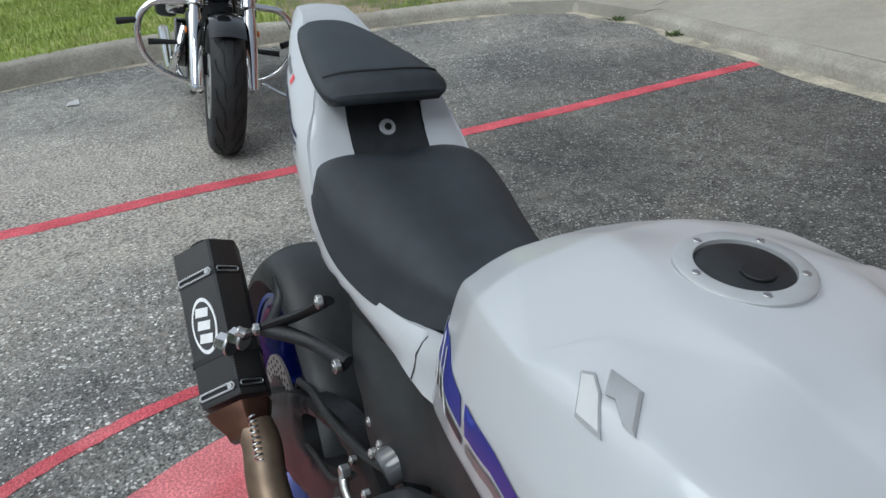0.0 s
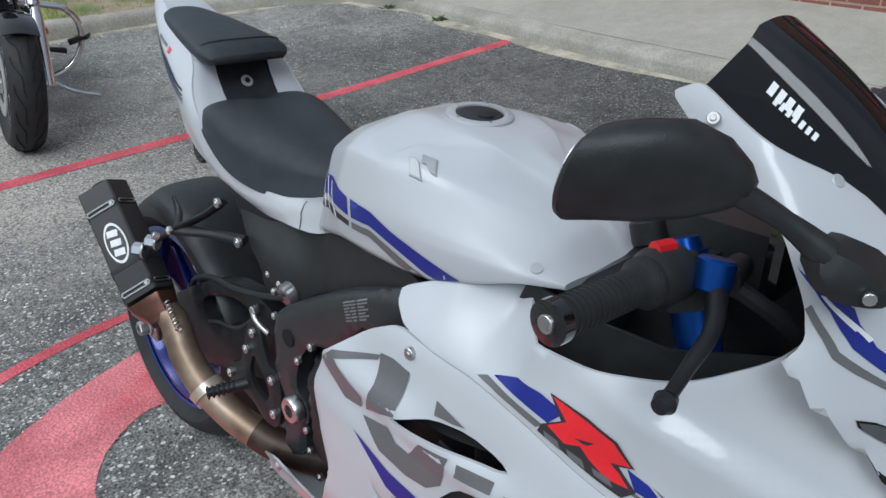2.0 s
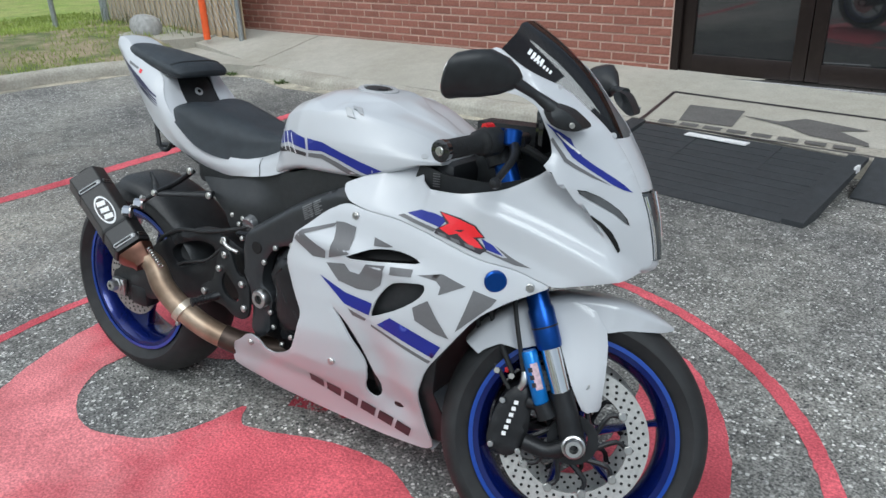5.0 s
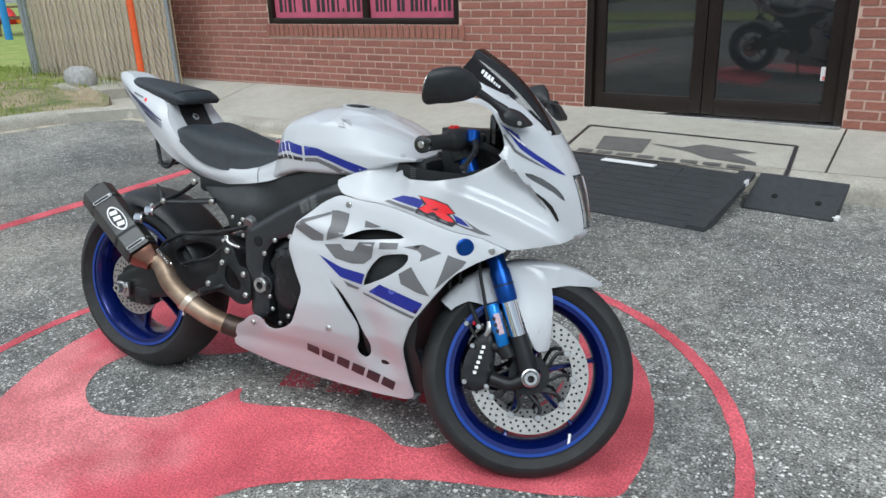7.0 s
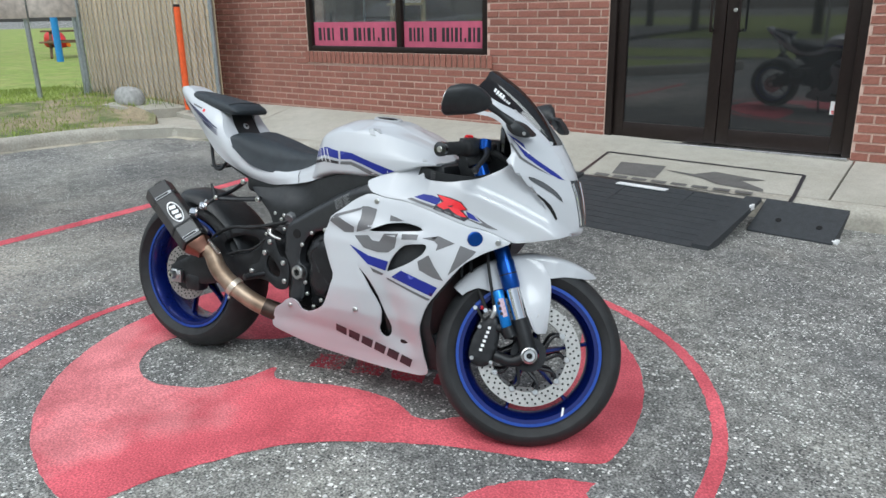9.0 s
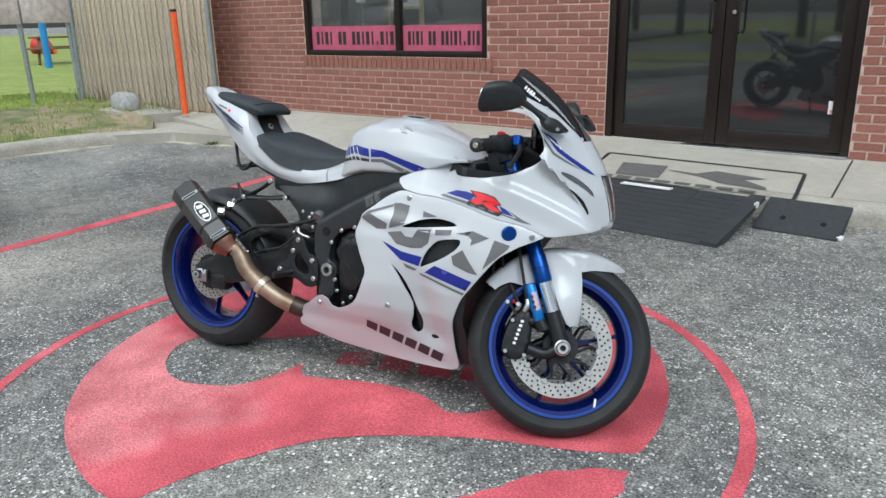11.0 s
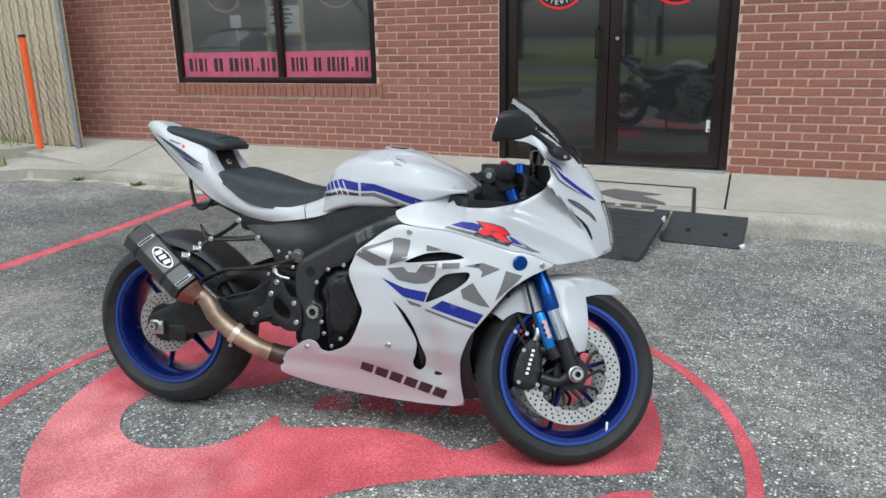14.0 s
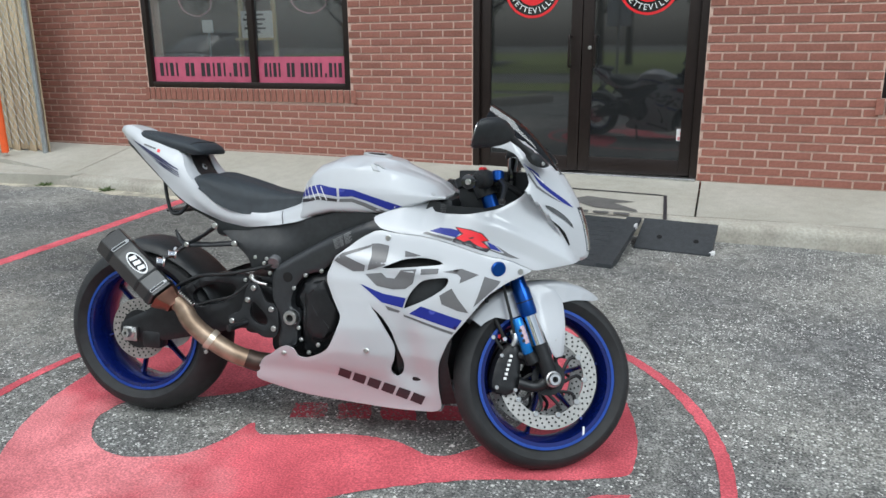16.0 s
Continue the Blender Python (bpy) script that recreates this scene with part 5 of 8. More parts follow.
# --- subframe cover and frame ---
cover_out = [(0.29, 0.728), (0.36, 0.7), (0.44, 0.686), (0.54, 0.698), (0.62, 0.712), (0.692, 0.724), (0.764, 0.745), (0.81, 0.755), (0.853, 0.752), (0.903, 0.735), (0.902, 0.727), (0.833, 0.705), (0.762, 0.676), (0.689, 0.64),
             (0.614, 0.6), (0.586, 0.582), (0.56, 0.566), (0.53, 0.552), (0.465, 0.55), (0.45, 0.585), (0.408, 0.623), (0.349, 0.659), (0.296, 0.705)]
spar_out = [(0.598, 0.59), (0.7, 0.647), (0.772, 0.685), (0.86, 0.72), (0.911, 0.734), (0.93, 0.7), (0.88, 0.66), (0.79, 0.635), (0.721, 0.566), (0.681, 0.557), (0.653, 0.541), (0.63, 0.51), (0.618, 0.475), (0.618, 0.446), (0.642, 0.436), (0.65, 0.412),
            (0.638, 0.385), (0.636, 0.328), (0.592, 0.305), (0.573, 0.33), (0.584, 0.384), (0.576, 0.428), (0.557, 0.47), (0.555, 0.522), (0.565, 0.557), (0.583, 0.579)]
plate_out = [(0.478, 0.515), (0.51, 0.512), (0.523, 0.48), (0.54, 0.455), (0.562, 0.456), (0.577, 0.436), (0.582, 0.37), (0.566, 0.35), (0.53, 0.35), (0.5, 0.368), (0.46, 0.374), (0.428, 0.37), (0.406, 0.388), (0.414, 0.41), (0.452, 0.424), (0.46, 0.455), (0.466, 0.49)]
plate_hole = chaikin([(0.49, 0.46), (0.515, 0.44), (0.545, 0.41), (0.54, 0.385), (0.5, 0.395), (0.48, 0.42)], 2)


def cover_w(x, z):
    return interp(x, [0.3, 0.44, 0.56, 0.69, 0.8, 0.9], [0.09, 0.092, 0.105, 0.138, 0.162, 0.17]) + 0.034 * smooth01(0.69 - z, 0, 0.08) * smooth01(0.66 - x, 0, 0.15)


def spar_w(x, z):
    """Flat main face, falling back to the top edge and drawn in at the bend behind the clutch."""
    top = interp(x, [0.56, 0.6, 0.7, 0.772, 0.86], [0.58, 0.59, 0.647, 0.685, 0.72])
    return 0.178 + 0.008 * smooth01(x, 0.7, 0.85) - 0.009 * smooth01(z - top, -0.016, 0.0) - 0.004 * smooth01(0.58 - x, 0, 0.03) * smooth01(z, 0.44, 0.5)


for s in (-1, 1):
    part("subframe_cover", panel(chaikin(cover_out, 2, 0.15), cover_w, 0.006, 0.014, (), s, 0.002), BLACK, bike, "matt black cover below the seat")
    part("frame_spar", panel(chaikin(spar_out, 2, 0.2), spar_w, 0.03, 0.01, (), s, 0.005), SPARB, bike, "black aluminium frame spar")
    part("rear_set_plate", panel(chaikin(plate_out, 2), lambda x, z: 0.173 + 0.11 * (0.5 - z), 0.008, 0.012, [plate_hole], s, 0.002), BLACKM, bike, "black rear-set bracket plate")
for k in range(7):
    for u, w in ((0.0, 0.03), (0.034, 0.022)) if k in (0, 1) else ((0.0, 0.01), (0.013, 0.016), (0.033, 0.023)) if k % 2 else ((0.0, 0.014), (0.018, 0.009), (0.033, 0.016)):
        d = k * 0.0042
        bar = [(0.757 + a + d * 0.3, 0.663 + a * 0.5 - d - b) for a, b in ((u, 0), (u + w, 0), (u + w, 0.0024), (u, 0.0024))]
        part("label_bar", loft([[(x, -spar_w(x, z) - e, z) for x, z in bar] for e in (0.0004, -0.001)]), LABELG, bike, "pale print on the frame label")
part("frame_plug", disc((0.61, -0.1775, 0.541), (0, 1, 0), 0.015, 0.006, 24), HOLE, bike)
part("pivot_nut", lathe([(0.011, -0.008), (0.02, -0.008), (0.023, -0.004), (0.023, 0.008), (0.011, 0.008)], 28, Matrix.Translation((0.622, -0.186, 0.418)), None, True), STEEL, bike, "bright swingarm pivot nut")
part("pivot_core", disc((0.622, -0.182, 0.418), (0, 1, 0), 0.012, 0.008), HOLE, bike)

# --- engine ---
part("engine_block", boxes((0.8, 0, 0.45, 0.42, 0.24, 0.4, 0.03), (0.62, 0, 0.42, 0.2, 0.26, 0.28, 0.03), (0.72, 0, 0.27, 0.36, 0.2, 0.16, 0.03)), BLACKM, bike, "black engine casing")
eng = [(0.656, 0.53), (0.684, 0.552), (0.73, 0.565), (0.77, 0.54), (0.81, 0.46), (0.79, 0.38), (0.74, 0.33), (0.69, 0.298), (0.644, 0.31), (0.648, 0.4), (0.652, 0.44), (0.634, 0.48)]
face = [(0.665, 0.505), (0.69, 0.53), (0.725, 0.538), (0.76, 0.5), (0.782, 0.44), (0.765, 0.39), (0.725, 0.35), (0.685, 0.352), (0.664, 0.39), (0.668, 0.45)]
for s in (-1, 1):
    ec = part("clutch_cover", panel(eng, lambda x, z: 0.155 + 0.02 * smooth01(0.13 - math.hypot(x - 0.72, z - 0.44), 0, 0.06), 0.012, 0.012, (), s, 0.012), BLACKM, bike, "faceted black clutch cover")
    part("cover_face", panel(face, lambda x, z: 0.192 - 0.1 * max(0, abs(x - 0.715 + (z - 0.44) * 0.5) - 0.02), 0.02, 0.014, (), s, 0.012), BLACKM, ec)
    for x0, z0, x1, z1 in ((0.676, 0.49, 0.7, 0.512), (0.69, 0.47, 0.712, 0.432), (0.725, 0.425, 0.748, 0.398)):
        part("cover_rib", tube([(x0, s * 0.189, z0), (x1, s * 0.191, z1)], 0.003, 8), BLACKM, ec)
for x, z in ((0.719, 0.566), (0.668, 0.55), (0.63, 0.508), (0.644, 0.386), (0.652, 0.35), (0.707, 0.338), (0.677, 0.312)):
    bolt((x, -0.176, z), 0.0065)
for x, y, z in ((0.495, -0.176, 0.499), (0.477, -0.18, 0.462), (0.556, -0.182, 0.438), (0.566, -0.188, 0.38), (0.426, -0.187, 0.394)):
    bolt((x, y, z), 0.0085)
for x, y, z in ((0.543, -0.16, 0.546), (0.519, -0.133, 0.585), (0.513, -0.14, 0.572), (0.449, -0.14, 0.515), (0.478, -0.128, 0.587), (0.451, -0.194, 0.283)):
    bolt((x, y, z), 0.006)
part("brake_hose", tube([(0.556, -0.135, 0.575), (0.49, -0.142, 0.554), (0.39, -0.144, 0.531), (0.3, -0.142, 0.52), (0.235, -0.138, 0.494), (0.19, -0.13, 0.465), (0.13, -0.125, 0.38)], 0.0055, 8, 30), RUBBER, bike)
part("brake_line", tube([(0.49, -0.155, 0.53), (0.46, -0.16, 0.5), (0.4, -0.155, 0.46), (0.3, -0.15, 0.43), (0.17, -0.14, 0.36)], 0.004, 8, 24), RUBBER, bike)
part("brake_switch", tube([(0.482, -0.16, 0.535), (0.488, -0.166, 0.524), (0.506, -0.168, 0.516), (0.535, -0.168, 0.511)], [0.0075, 0.006, 0.0045, 0.0045], 10, 8), STEEL, bike, "bright brake fitting")
part("banjo_bolt", disc((0.484, -0.163, 0.532), (0, 1, 0), 0.009, 0.012, 6), STEEL, bike)
part("brake_reservoir", lathe([(0.0005, -0.016), (0.018, -0.016), (0.021, -0.012), (0.021, 0.014), (0.0005, 0.016)], 20, Matrix.Translation((0.546, -0.128, 0.579)) @ Matrix.Rotation(radians(20), 4, "X")), LAMPGREY, bike, "grey plastic brake fluid pot")

# --- fairings ---
vent1 = chaikin([(0.996, 0.49), (1.014, 0.534), (1.045, 0.57), (1.075, 0.579), (1.121, 0.585), (1.125, 0.573), (1.112, 0.553), (1.067, 0.521), (1.001, 0.489)], 1)
vent2 = chaikin([(0.922, 0.597), (0.965, 0.617), (0.994, 0.628), (1.046, 0.635), (1.091, 0.629), (1.11, 0.618), (1.021, 0.608)], 1)
slot = chaikin([(0.895, 0.492), (0.93, 0.463), (0.956, 0.42), (0.968, 0.373), (0.986, 0.317), (0.979, 0.281), (0.961, 0.265), (0.946, 0.277), (0.945, 0.298), (0.958, 0.325), (0.964, 0.363), (0.948, 0.406), (0.92, 0.459)], 1)
mid_out = [(0.492, 0.205), (0.498, 0.238), (0.533, 0.288), (0.566, 0.307), (0.602, 0.334), (0.626, 0.343), (0.648, 0.334), (0.655, 0.308), (0.682, 0.304), (0.725, 0.322), (0.76, 0.345), (0.788, 0.395), (0.81, 0.45), (0.788, 0.49), (0.756, 0.56),
           (0.783, 0.62), (0.81, 0.641), (0.86, 0.68), (0.908, 0.7045), (0.97, 0.6955), (1.04, 0.6925), (1.125, 0.6745), (1.23, 0.6435), (1.262, 0.6385), (1.29, 0.6305), (1.322, 0.6155), (1.345, 0.604), (1.32, 0.592), (1.283, 0.575), (1.235, 0.543), (1.18, 0.472), (1.125, 0.403), (1.091, 0.322), (1.083, 0.24),
           (1.09, 0.153), (0.97, 0.149), (0.87, 0.152), (0.73, 0.16), (0.63, 0.17)]
upper_out = [(0.916, 0.707), (0.97, 0.697), (1.04, 0.694), (1.125, 0.676), (1.23, 0.645), (1.262, 0.64), (1.29, 0.632), (1.322, 0.617), (1.35, 0.604), (1.402, 0.611), (1.444, 0.62), (1.476, 0.626), (1.484, 0.645), (1.479, 0.68), (1.468, 0.73), (1.446, 0.788), (1.422, 0.832), (1.388, 0.88), (1.31, 0.953),
             (1.235, 0.995), (1.19, 1.022), (1.165, 1.01), (1.2, 0.98), (1.26, 0.95), (1.2, 0.957), (1.196, 0.946), (1.25, 0.94), (1.285, 0.925), (1.318, 0.875), (1.326, 0.843), (1.3, 0.805), (1.245, 0.773), (1.162, 0.757), (1.09, 0.757), (1.058, 0.757), (1.048, 0.767), (1.041, 0.786),
             (1.0, 0.781), (0.968, 0.77), (0.93, 0.757), (0.886, 0.738), (0.892, 0.724)]
for s in (-1, 1):
    mid_p = part("side_fairing", panel(chaikin(mid_out, 2, 0.18), side_w, 0.004, 0.011, [vent1, vent2, slot], s, 0.0018), WHITE, bike, "white side fairing with grey and blue graphics")
    up_p = part("upper_cowl", panel(chaikin(upper_out, 2, 0.15), side_w, 0.004, 0.008, (), s, 0.0012), WHITE, bike, "white upper cowl")
    mt, ut = tree_of(mid_p), tree_of(up_p)
    if s < 0:
        cowl_tree = ut
    for hole in (vent1, vent2, slot):
        cx, cz = sum(p[0] for p in hole) / len(hole), sum(p[1] for p in hole) / len(hole)
        big = [(cx + (x - cx) * 1.15, cz + (z - cz) * 1.2) for x, z in hole]
        part("vent_duct", panel(big, lambda x, z: side_w(x, z) - 0.03, 0.004, 0.016, (), s, 0), HOLE, mid_p, "dark duct behind the vent")
    for pts, m in (([(0.783, 0.611), (0.808, 0.635), (0.895, 0.663), (0.891, 0.655), (0.819, 0.629), (0.881, 0.605), (0.878, 0.588), (0.845, 0.585)], GREY),
                   ([(0.893, 0.665), (0.915, 0.667), (0.946, 0.662), (0.942, 0.609), (0.888, 0.591), (0.898, 0.63)], GREY),
                   ([(0.882, 0.58), (0.93, 0.587), (0.945, 0.574), (0.969, 0.573), (0.988, 0.599), (1.033, 0.604), (1.023, 0.562), (1.002, 0.546), (0.967, 0.542), (0.918, 0.549)], GREY),
                   ([(0.994, 0.651), (1.041, 0.64), (1.023, 0.636), (0.995, 0.634)], GREY),
                   ([(1.046, 0.605), (1.095, 0.608), (1.094, 0.594), (1.045, 0.589)], GREY),
                   ([(1.108, 0.6), (1.158, 0.611), (1.207, 0.596), (1.155, 0.571), (1.158, 0.587), (1.147, 0.596)], GREY),
                   ([(1.1, 0.534), (1.134, 0.556), (1.152, 0.529), (1.184, 0.49), (1.153, 0.494), (1.107, 0.51)], GREY),
                   ([(1.222, 0.592), (1.265, 0.579), (1.257, 0.566), (1.196, 0.507), (1.212, 0.553)], GREY),
                   ([(0.868, 0.552), (0.936, 0.528), (1.004, 0.52), (0.994, 0.491), (0.933, 0.503)], BLUE),
                   ([(1.048, 0.5), (1.166, 0.468), (1.147, 0.439), (1.013, 0.475)], BLUE),
                   ([(0.942, 0.495), (0.987, 0.481), (0.981, 0.475), (0.952, 0.481)], GREY),
                   ([(0.996, 0.471), (1.143, 0.431), (1.137, 0.424), (0.997, 0.465)], GREY)):
        part("graphic", sticker(pts, mt, s), m, mid_p)
    # maker's name along the belly as plain bars
    for k in range(6):
        x, z = 0.789 + k * 0.0436, 0.284 - k * 0.0135
        part("name_bar", sticker([(x, z), (x + 0.035, z - 0.011), (x + 0.019, z - 0.043), (x - 0.016, z - 0.031)], mt, s, 0.0012, 0.009), DGREY, mid_p, "dark bar of the belly lettering")
    part("plug", lathe([(0.0005, -0.004), (0.018, -0.004), (0.021, -0.001), (0.021, 0.004), (0.0005, 0.004)], 24, Matrix.Translation((1.258, s * 0.214, 0.612)) @ Matrix.Rotation(radians(33 if s < 0 else 180 - 33), 4, "Z")), BLUEAL, mid_p, "blue anodised plug")
    for x, z in ((1.314, 0.604), (0.883, 0.353), (0.612, 0.315), (0.941, 0.684)):
        bolt((x, s * (side_w(x, z) + 0.001), z), 0.008, (0.3 if x > 1.2 else 0, s, 0), STEEL, mid_p)
    # upper cowl graphics: stripe, red slanted block with a dark rim, grey bars below it
    for pts, m in (([(1.058, 0.708), (1.089, 0.719), (1.12, 0.718), (1.151, 0.711), (1.136, 0.694), (1.1, 0.701)], BLUE),
                   ([(1.039, 0.701), (1.051, 0.7055), (1.095, 0.697), (1.132, 0.69), (1.124, 0.684), (1.085, 0.692)], GREY),
                   ([(1.221, 0.686), (1.242, 0.676), (1.263, 0.657), (1.232, 0.667)], BLUE),
                   ([(1.245, 0.676), (1.256, 0.669), (1.282, 0.652), (1.31, 0.638), (1.285, 0.642), (1.229, 0.663), (1.231, 0.6655), (1.262, 0.6545), (1.269, 0.655)], GREY)):
        part("graphic", sticker(pts, ut, s, 0.0012, 0.008), m, up_p)
    part("letter_rim", sticker([(1.131, 0.7235), (1.177, 0.718), (1.209, 0.709), (1.228, 0.688), (1.214, 0.685), (1.234, 0.666), (1.223, 0.657), (1.206, 0.662), (1.161, 0.675), (1.127, 0.682), (1.13, 0.691), (1.15, 0.703)], ut, s, 0.0018, 0.007), DGREY, up_p)
    part("letter_block", sticker([(1.135, 0.722), (1.177, 0.715), (1.206, 0.707), (1.225, 0.689), (1.206, 0.686), (1.216, 0.679), (1.227, 0.668), (1.206, 0.67), (1.186, 0.681), (1.175, 0.689), (1.159, 0.684), (1.137, 0.693), (1.156, 0.705)], ut, s, 0.0022, 0.006), RED, up_p, "red block emblem")
    part("letter_notch", sticker([(1.168, 0.6945), (1.188, 0.698), (1.183, 0.6935), (1.178, 0.6925)], ut, s, 0.0028, 0.006), DGREY, up_p)
    for k in range(3):
        x, z = 1.134 + k * 0.0285, 0.6865 - k * 0.006
        part("letter_bar", sticker([(x, z), (x + 0.018, z - 0.003), (x + 0.023, z - 0.0105), (x + 0.004, z - 0.006)], ut, s, 0.0026, 0.006), GREY, up_p)

    # stripe, lamp strip and air slit on the nose
    part("graphic", sticker([(1.305, 0.901), (1.321, 0.891), (1.333, 0.884), (1.346, 0.873), (1.352, 0.86), (1.365, 0.842), (1.385, 0.825), (1.414, 0.802), (1.427, 0.791), (1.441, 0.776), (1.429, 0.781), (1.411, 0.793), (1.394, 0.807), (1.379, 0.819), (1.363, 0.833), (1.353, 0.842), (1.344, 0.855), (1.334, 0.872), (1.322, 0.886)], ut, s, 0.0012, 0.006), BLUE, up_p)
    part("graphic", sticker([(1.302, 0.9), (1.316, 0.886), (1.333, 0.861), (1.347, 0.84), (1.364, 0.826), (1.389, 0.807), (1.412, 0.79), (1.386, 0.805), (1.36, 0.823), (1.345, 0.835), (1.33, 0.857), (1.312, 0.881)], ut, s, 0.0012, 0.006), GREY, up_p)
    for o in (0.0, 0.009):
        part("slash", sticker([(1.326 + o, 0.884 - o), (1.329 + o, 0.883 - o), (1.353 + o, 0.857 - o), (1.351 + o, 0.855 - o)], ut, s, 0.002, 0.006), CHALK, up_p)
    strip = [(1.37, 0.787), (1.381, 0.784), (1.399, 0.773), (1.416, 0.759), (1.43, 0.745), (1.441, 0.73), (1.446, 0.717), (1.44, 0.7225), (1.4255, 0.738), (1.4035, 0.7555), (1.383, 0.771), (1.373, 0.78)]
    rim_l = part("led_rim", sticker(strip, ut, s, 0.0012, 0.006), HOLE, up_p)
    cx, cz = 1.406, 0.75
    part("led_strip", sticker([(cx + (x - cx) * 0.94 + 0.0005, cz + (z - cz) * 0.94) for x, z in strip], ut, s, 0.0024, 0.006), LAMPGREY, rim_l, "grey lamp strip")
    part("ram_air_slit", sticker([(1.379, 0.749), (1.395, 0.74), (1.41, 0.726), (1.424, 0.708), (1.433, 0.688), (1.438, 0.672), (1.436, 0.668), (1.4215, 0.697), (1.4075, 0.7205), (1.3925, 0.738)], ut, s, 0.002, 0.006), HOLE, up_p, "dark air intake slit")
    for x, z in ((1.21, 0.995),):
        bolt((x, s * (side_w(x, z) + 0.001), z), 0.006, (0.3, s, 0.5), STEEL, up_p)
    # inner liner at the wheel side
    part("fairing_liner", panel([(1.0, 0.6), (1.2, 0.56), (1.19, 0.5), (1.13, 0.41), (1.112, 0.32), (1.115, 0.25), (1.125, 0.175), (1.05, 0.17), (0.96, 0.25), (0.96, 0.5)], lambda x, z: side_w(x, z) - 0.02 - 0.35 * max(0, x - 1.08), 0.004, 0.02, (), s, 0), BLACK, bike)
# headlight and nose closing
def nose_rows(zs, bulge, grow=0.0, n=9):
    return [[(front_x(z) + bulge * (1 - v * v) - 0.006 * v * v, v * (nose_half(z) + grow), z) for v in np.linspace(-1, 1, n)] for z in zs]


hl = part("headlight", thicken(loft(nose_rows(np.linspace(0.648, 0.772, 12), 0.012, 0.004), False), 0.003), LENS, bike, "dark clear headlight")
for s in (-1, 1):
    part("headlight_chrome", tube([(front_x(z) + 0.006, s * (nose_half(z) - 0.006), z) for z in (0.65, 0.68, 0.71, 0.74, 0.768)], 0.003, 8, 16), CHROME, hl)
part("nose_bridge", thicken(loft(nose_rows(np.linspace(0.775, 0.868, 12), 0.008, 0.006), False), 0.004), WHITE, bike, "white nose panel between headlight and screen")
part("nose_lip", thicken(loft(nose_rows(np.linspace(0.618, 0.646, 4), 0.006, 0.004), False), 0.004), WHITE, bike)
part("nose_core", loft([[(front_x(z) - 0.03, y, z) for y in (-w, w)] + [(1.1, w, z), (1.1, -w, z)] for z, w in ((0.635, 0.02), (0.7, 0.03), (0.8, 0.03), (0.87, 0.03))]), BLACK, bike)
part("chin_closure", loft([[(x, y, z) for y in np.linspace(-w, w, 5)] for x, w, z in ((1.482, 0.015, 0.63), (1.42, 0.075, 0.632), (1.34, 0.15, 0.632), (1.2, 0.19, 0.64))], False), BLACK, bike)
part("belly_closure", loft([[(x, y, z + 0.02 * (1 - abs(y) / w)) for y in np.linspace(-w, w, 7)] for x, w, z in ((0.5, 0.135, 0.203), (0.63, 0.138, 0.172), (0.87, 0.138, 0.154), (1.085, 0.135, 0.155))], False), WHITE, bike)
part("radiator", boxes((1.02, 0, 0.43, 0.05, 0.34, 0.36, 0.01)), BLACKM, bike, "black radiator")

# --- wheels ---
def tyre_profile(R, rim_r, w):
    """Closed section of a tyre: round crown, sidewalls, bead."""
    pts = []
    for i in range(17):
        a = math.pi * i / 16
        y = -w / 2 * math.cos(a)
        pts.append((R - (1 - abs(math.sin(a)) ** 1.15) * w * 0.32, y))
    h = w * 0.36
    return [(rim_r + 0.004, -h), (rim_r + 0.018, -h * 1.22)] + pts + [(rim_r + 0.018, h * 1.22), (rim_r + 0.004, h), (rim_r - 0.006, h * 0.8), (rim_r - 0.006, -h * 0.8)]


def rim_mesh(rim_r, w, hub_r, hub_w, turn):
    h = w * 0.37
    bm = lathe([(rim_r + 0.006, -h - 0.004), (rim_r + 0.006, -h + 0.003), (rim_r - 0.006, -h + 0.006), (rim_r - 0.012, -h + 0.02), (rim_r - 0.02, -0.01), (rim_r - 0.02, 0.01), (rim_r - 0.012, h - 0.02), (rim_r - 0.006, h - 0.006), (rim_r + 0.006, h - 0.003), (rim_r + 0.006, h + 0.004),
                (rim_r - 0.012, h + 0.002), (rim_r - 0.026, h - 0.02), (rim_r - 0.03, 0.012), (rim_r - 0.03, -0.012), (rim_r - 0.026, -h + 0.02), (rim_r - 0.012, -h - 0.002)], 72, turn, None, True)
    lathe([(0.012, -hub_w / 2), (hub_r * 0.8, -hub_w / 2), (hub_r, -hub_w / 3), (hub_r, hub_w / 3), (hub_r * 0.8, hub_w / 2), (0.012, hub_w / 2)], 32, turn, bm, True)
    return bm


def wheel_spokes(rim_r, hub_r, turn, wheel):
    for k in range(6):
        a = radians(60 * k + 12)
        d, t = Vector((math.cos(a), 0, math.sin(a))), Vector((-math.sin(a), 0, math.cos(a)))
        rings = []
        for r, wd, dp in ((hub_r * 0.85, 0.03, 0.05), (hub_r * 1.5, 0.018, 0.035), ((hub_r + rim_r) / 2, 0.011, 0.024), (rim_r * 0.82, 0.012, 0.024), (rim_r - 0.024, 0.024, 0.036)):
            c = d * r + t * 0.02 * (r - hub_r) / rim_r
            rings.append([turn @ (c + t * (wd / 2 * u) + Vector((0, dp / 2 * v, 0))) for u, v in ((-1, -0.5), (-0.5, -1), (0.5, -1), (1, -0.5), (1, 0.5), (0.5, 1), (-0.5, 1), (-1, 0.5))])
        part("spoke", loft(rings), RIM, wheel)


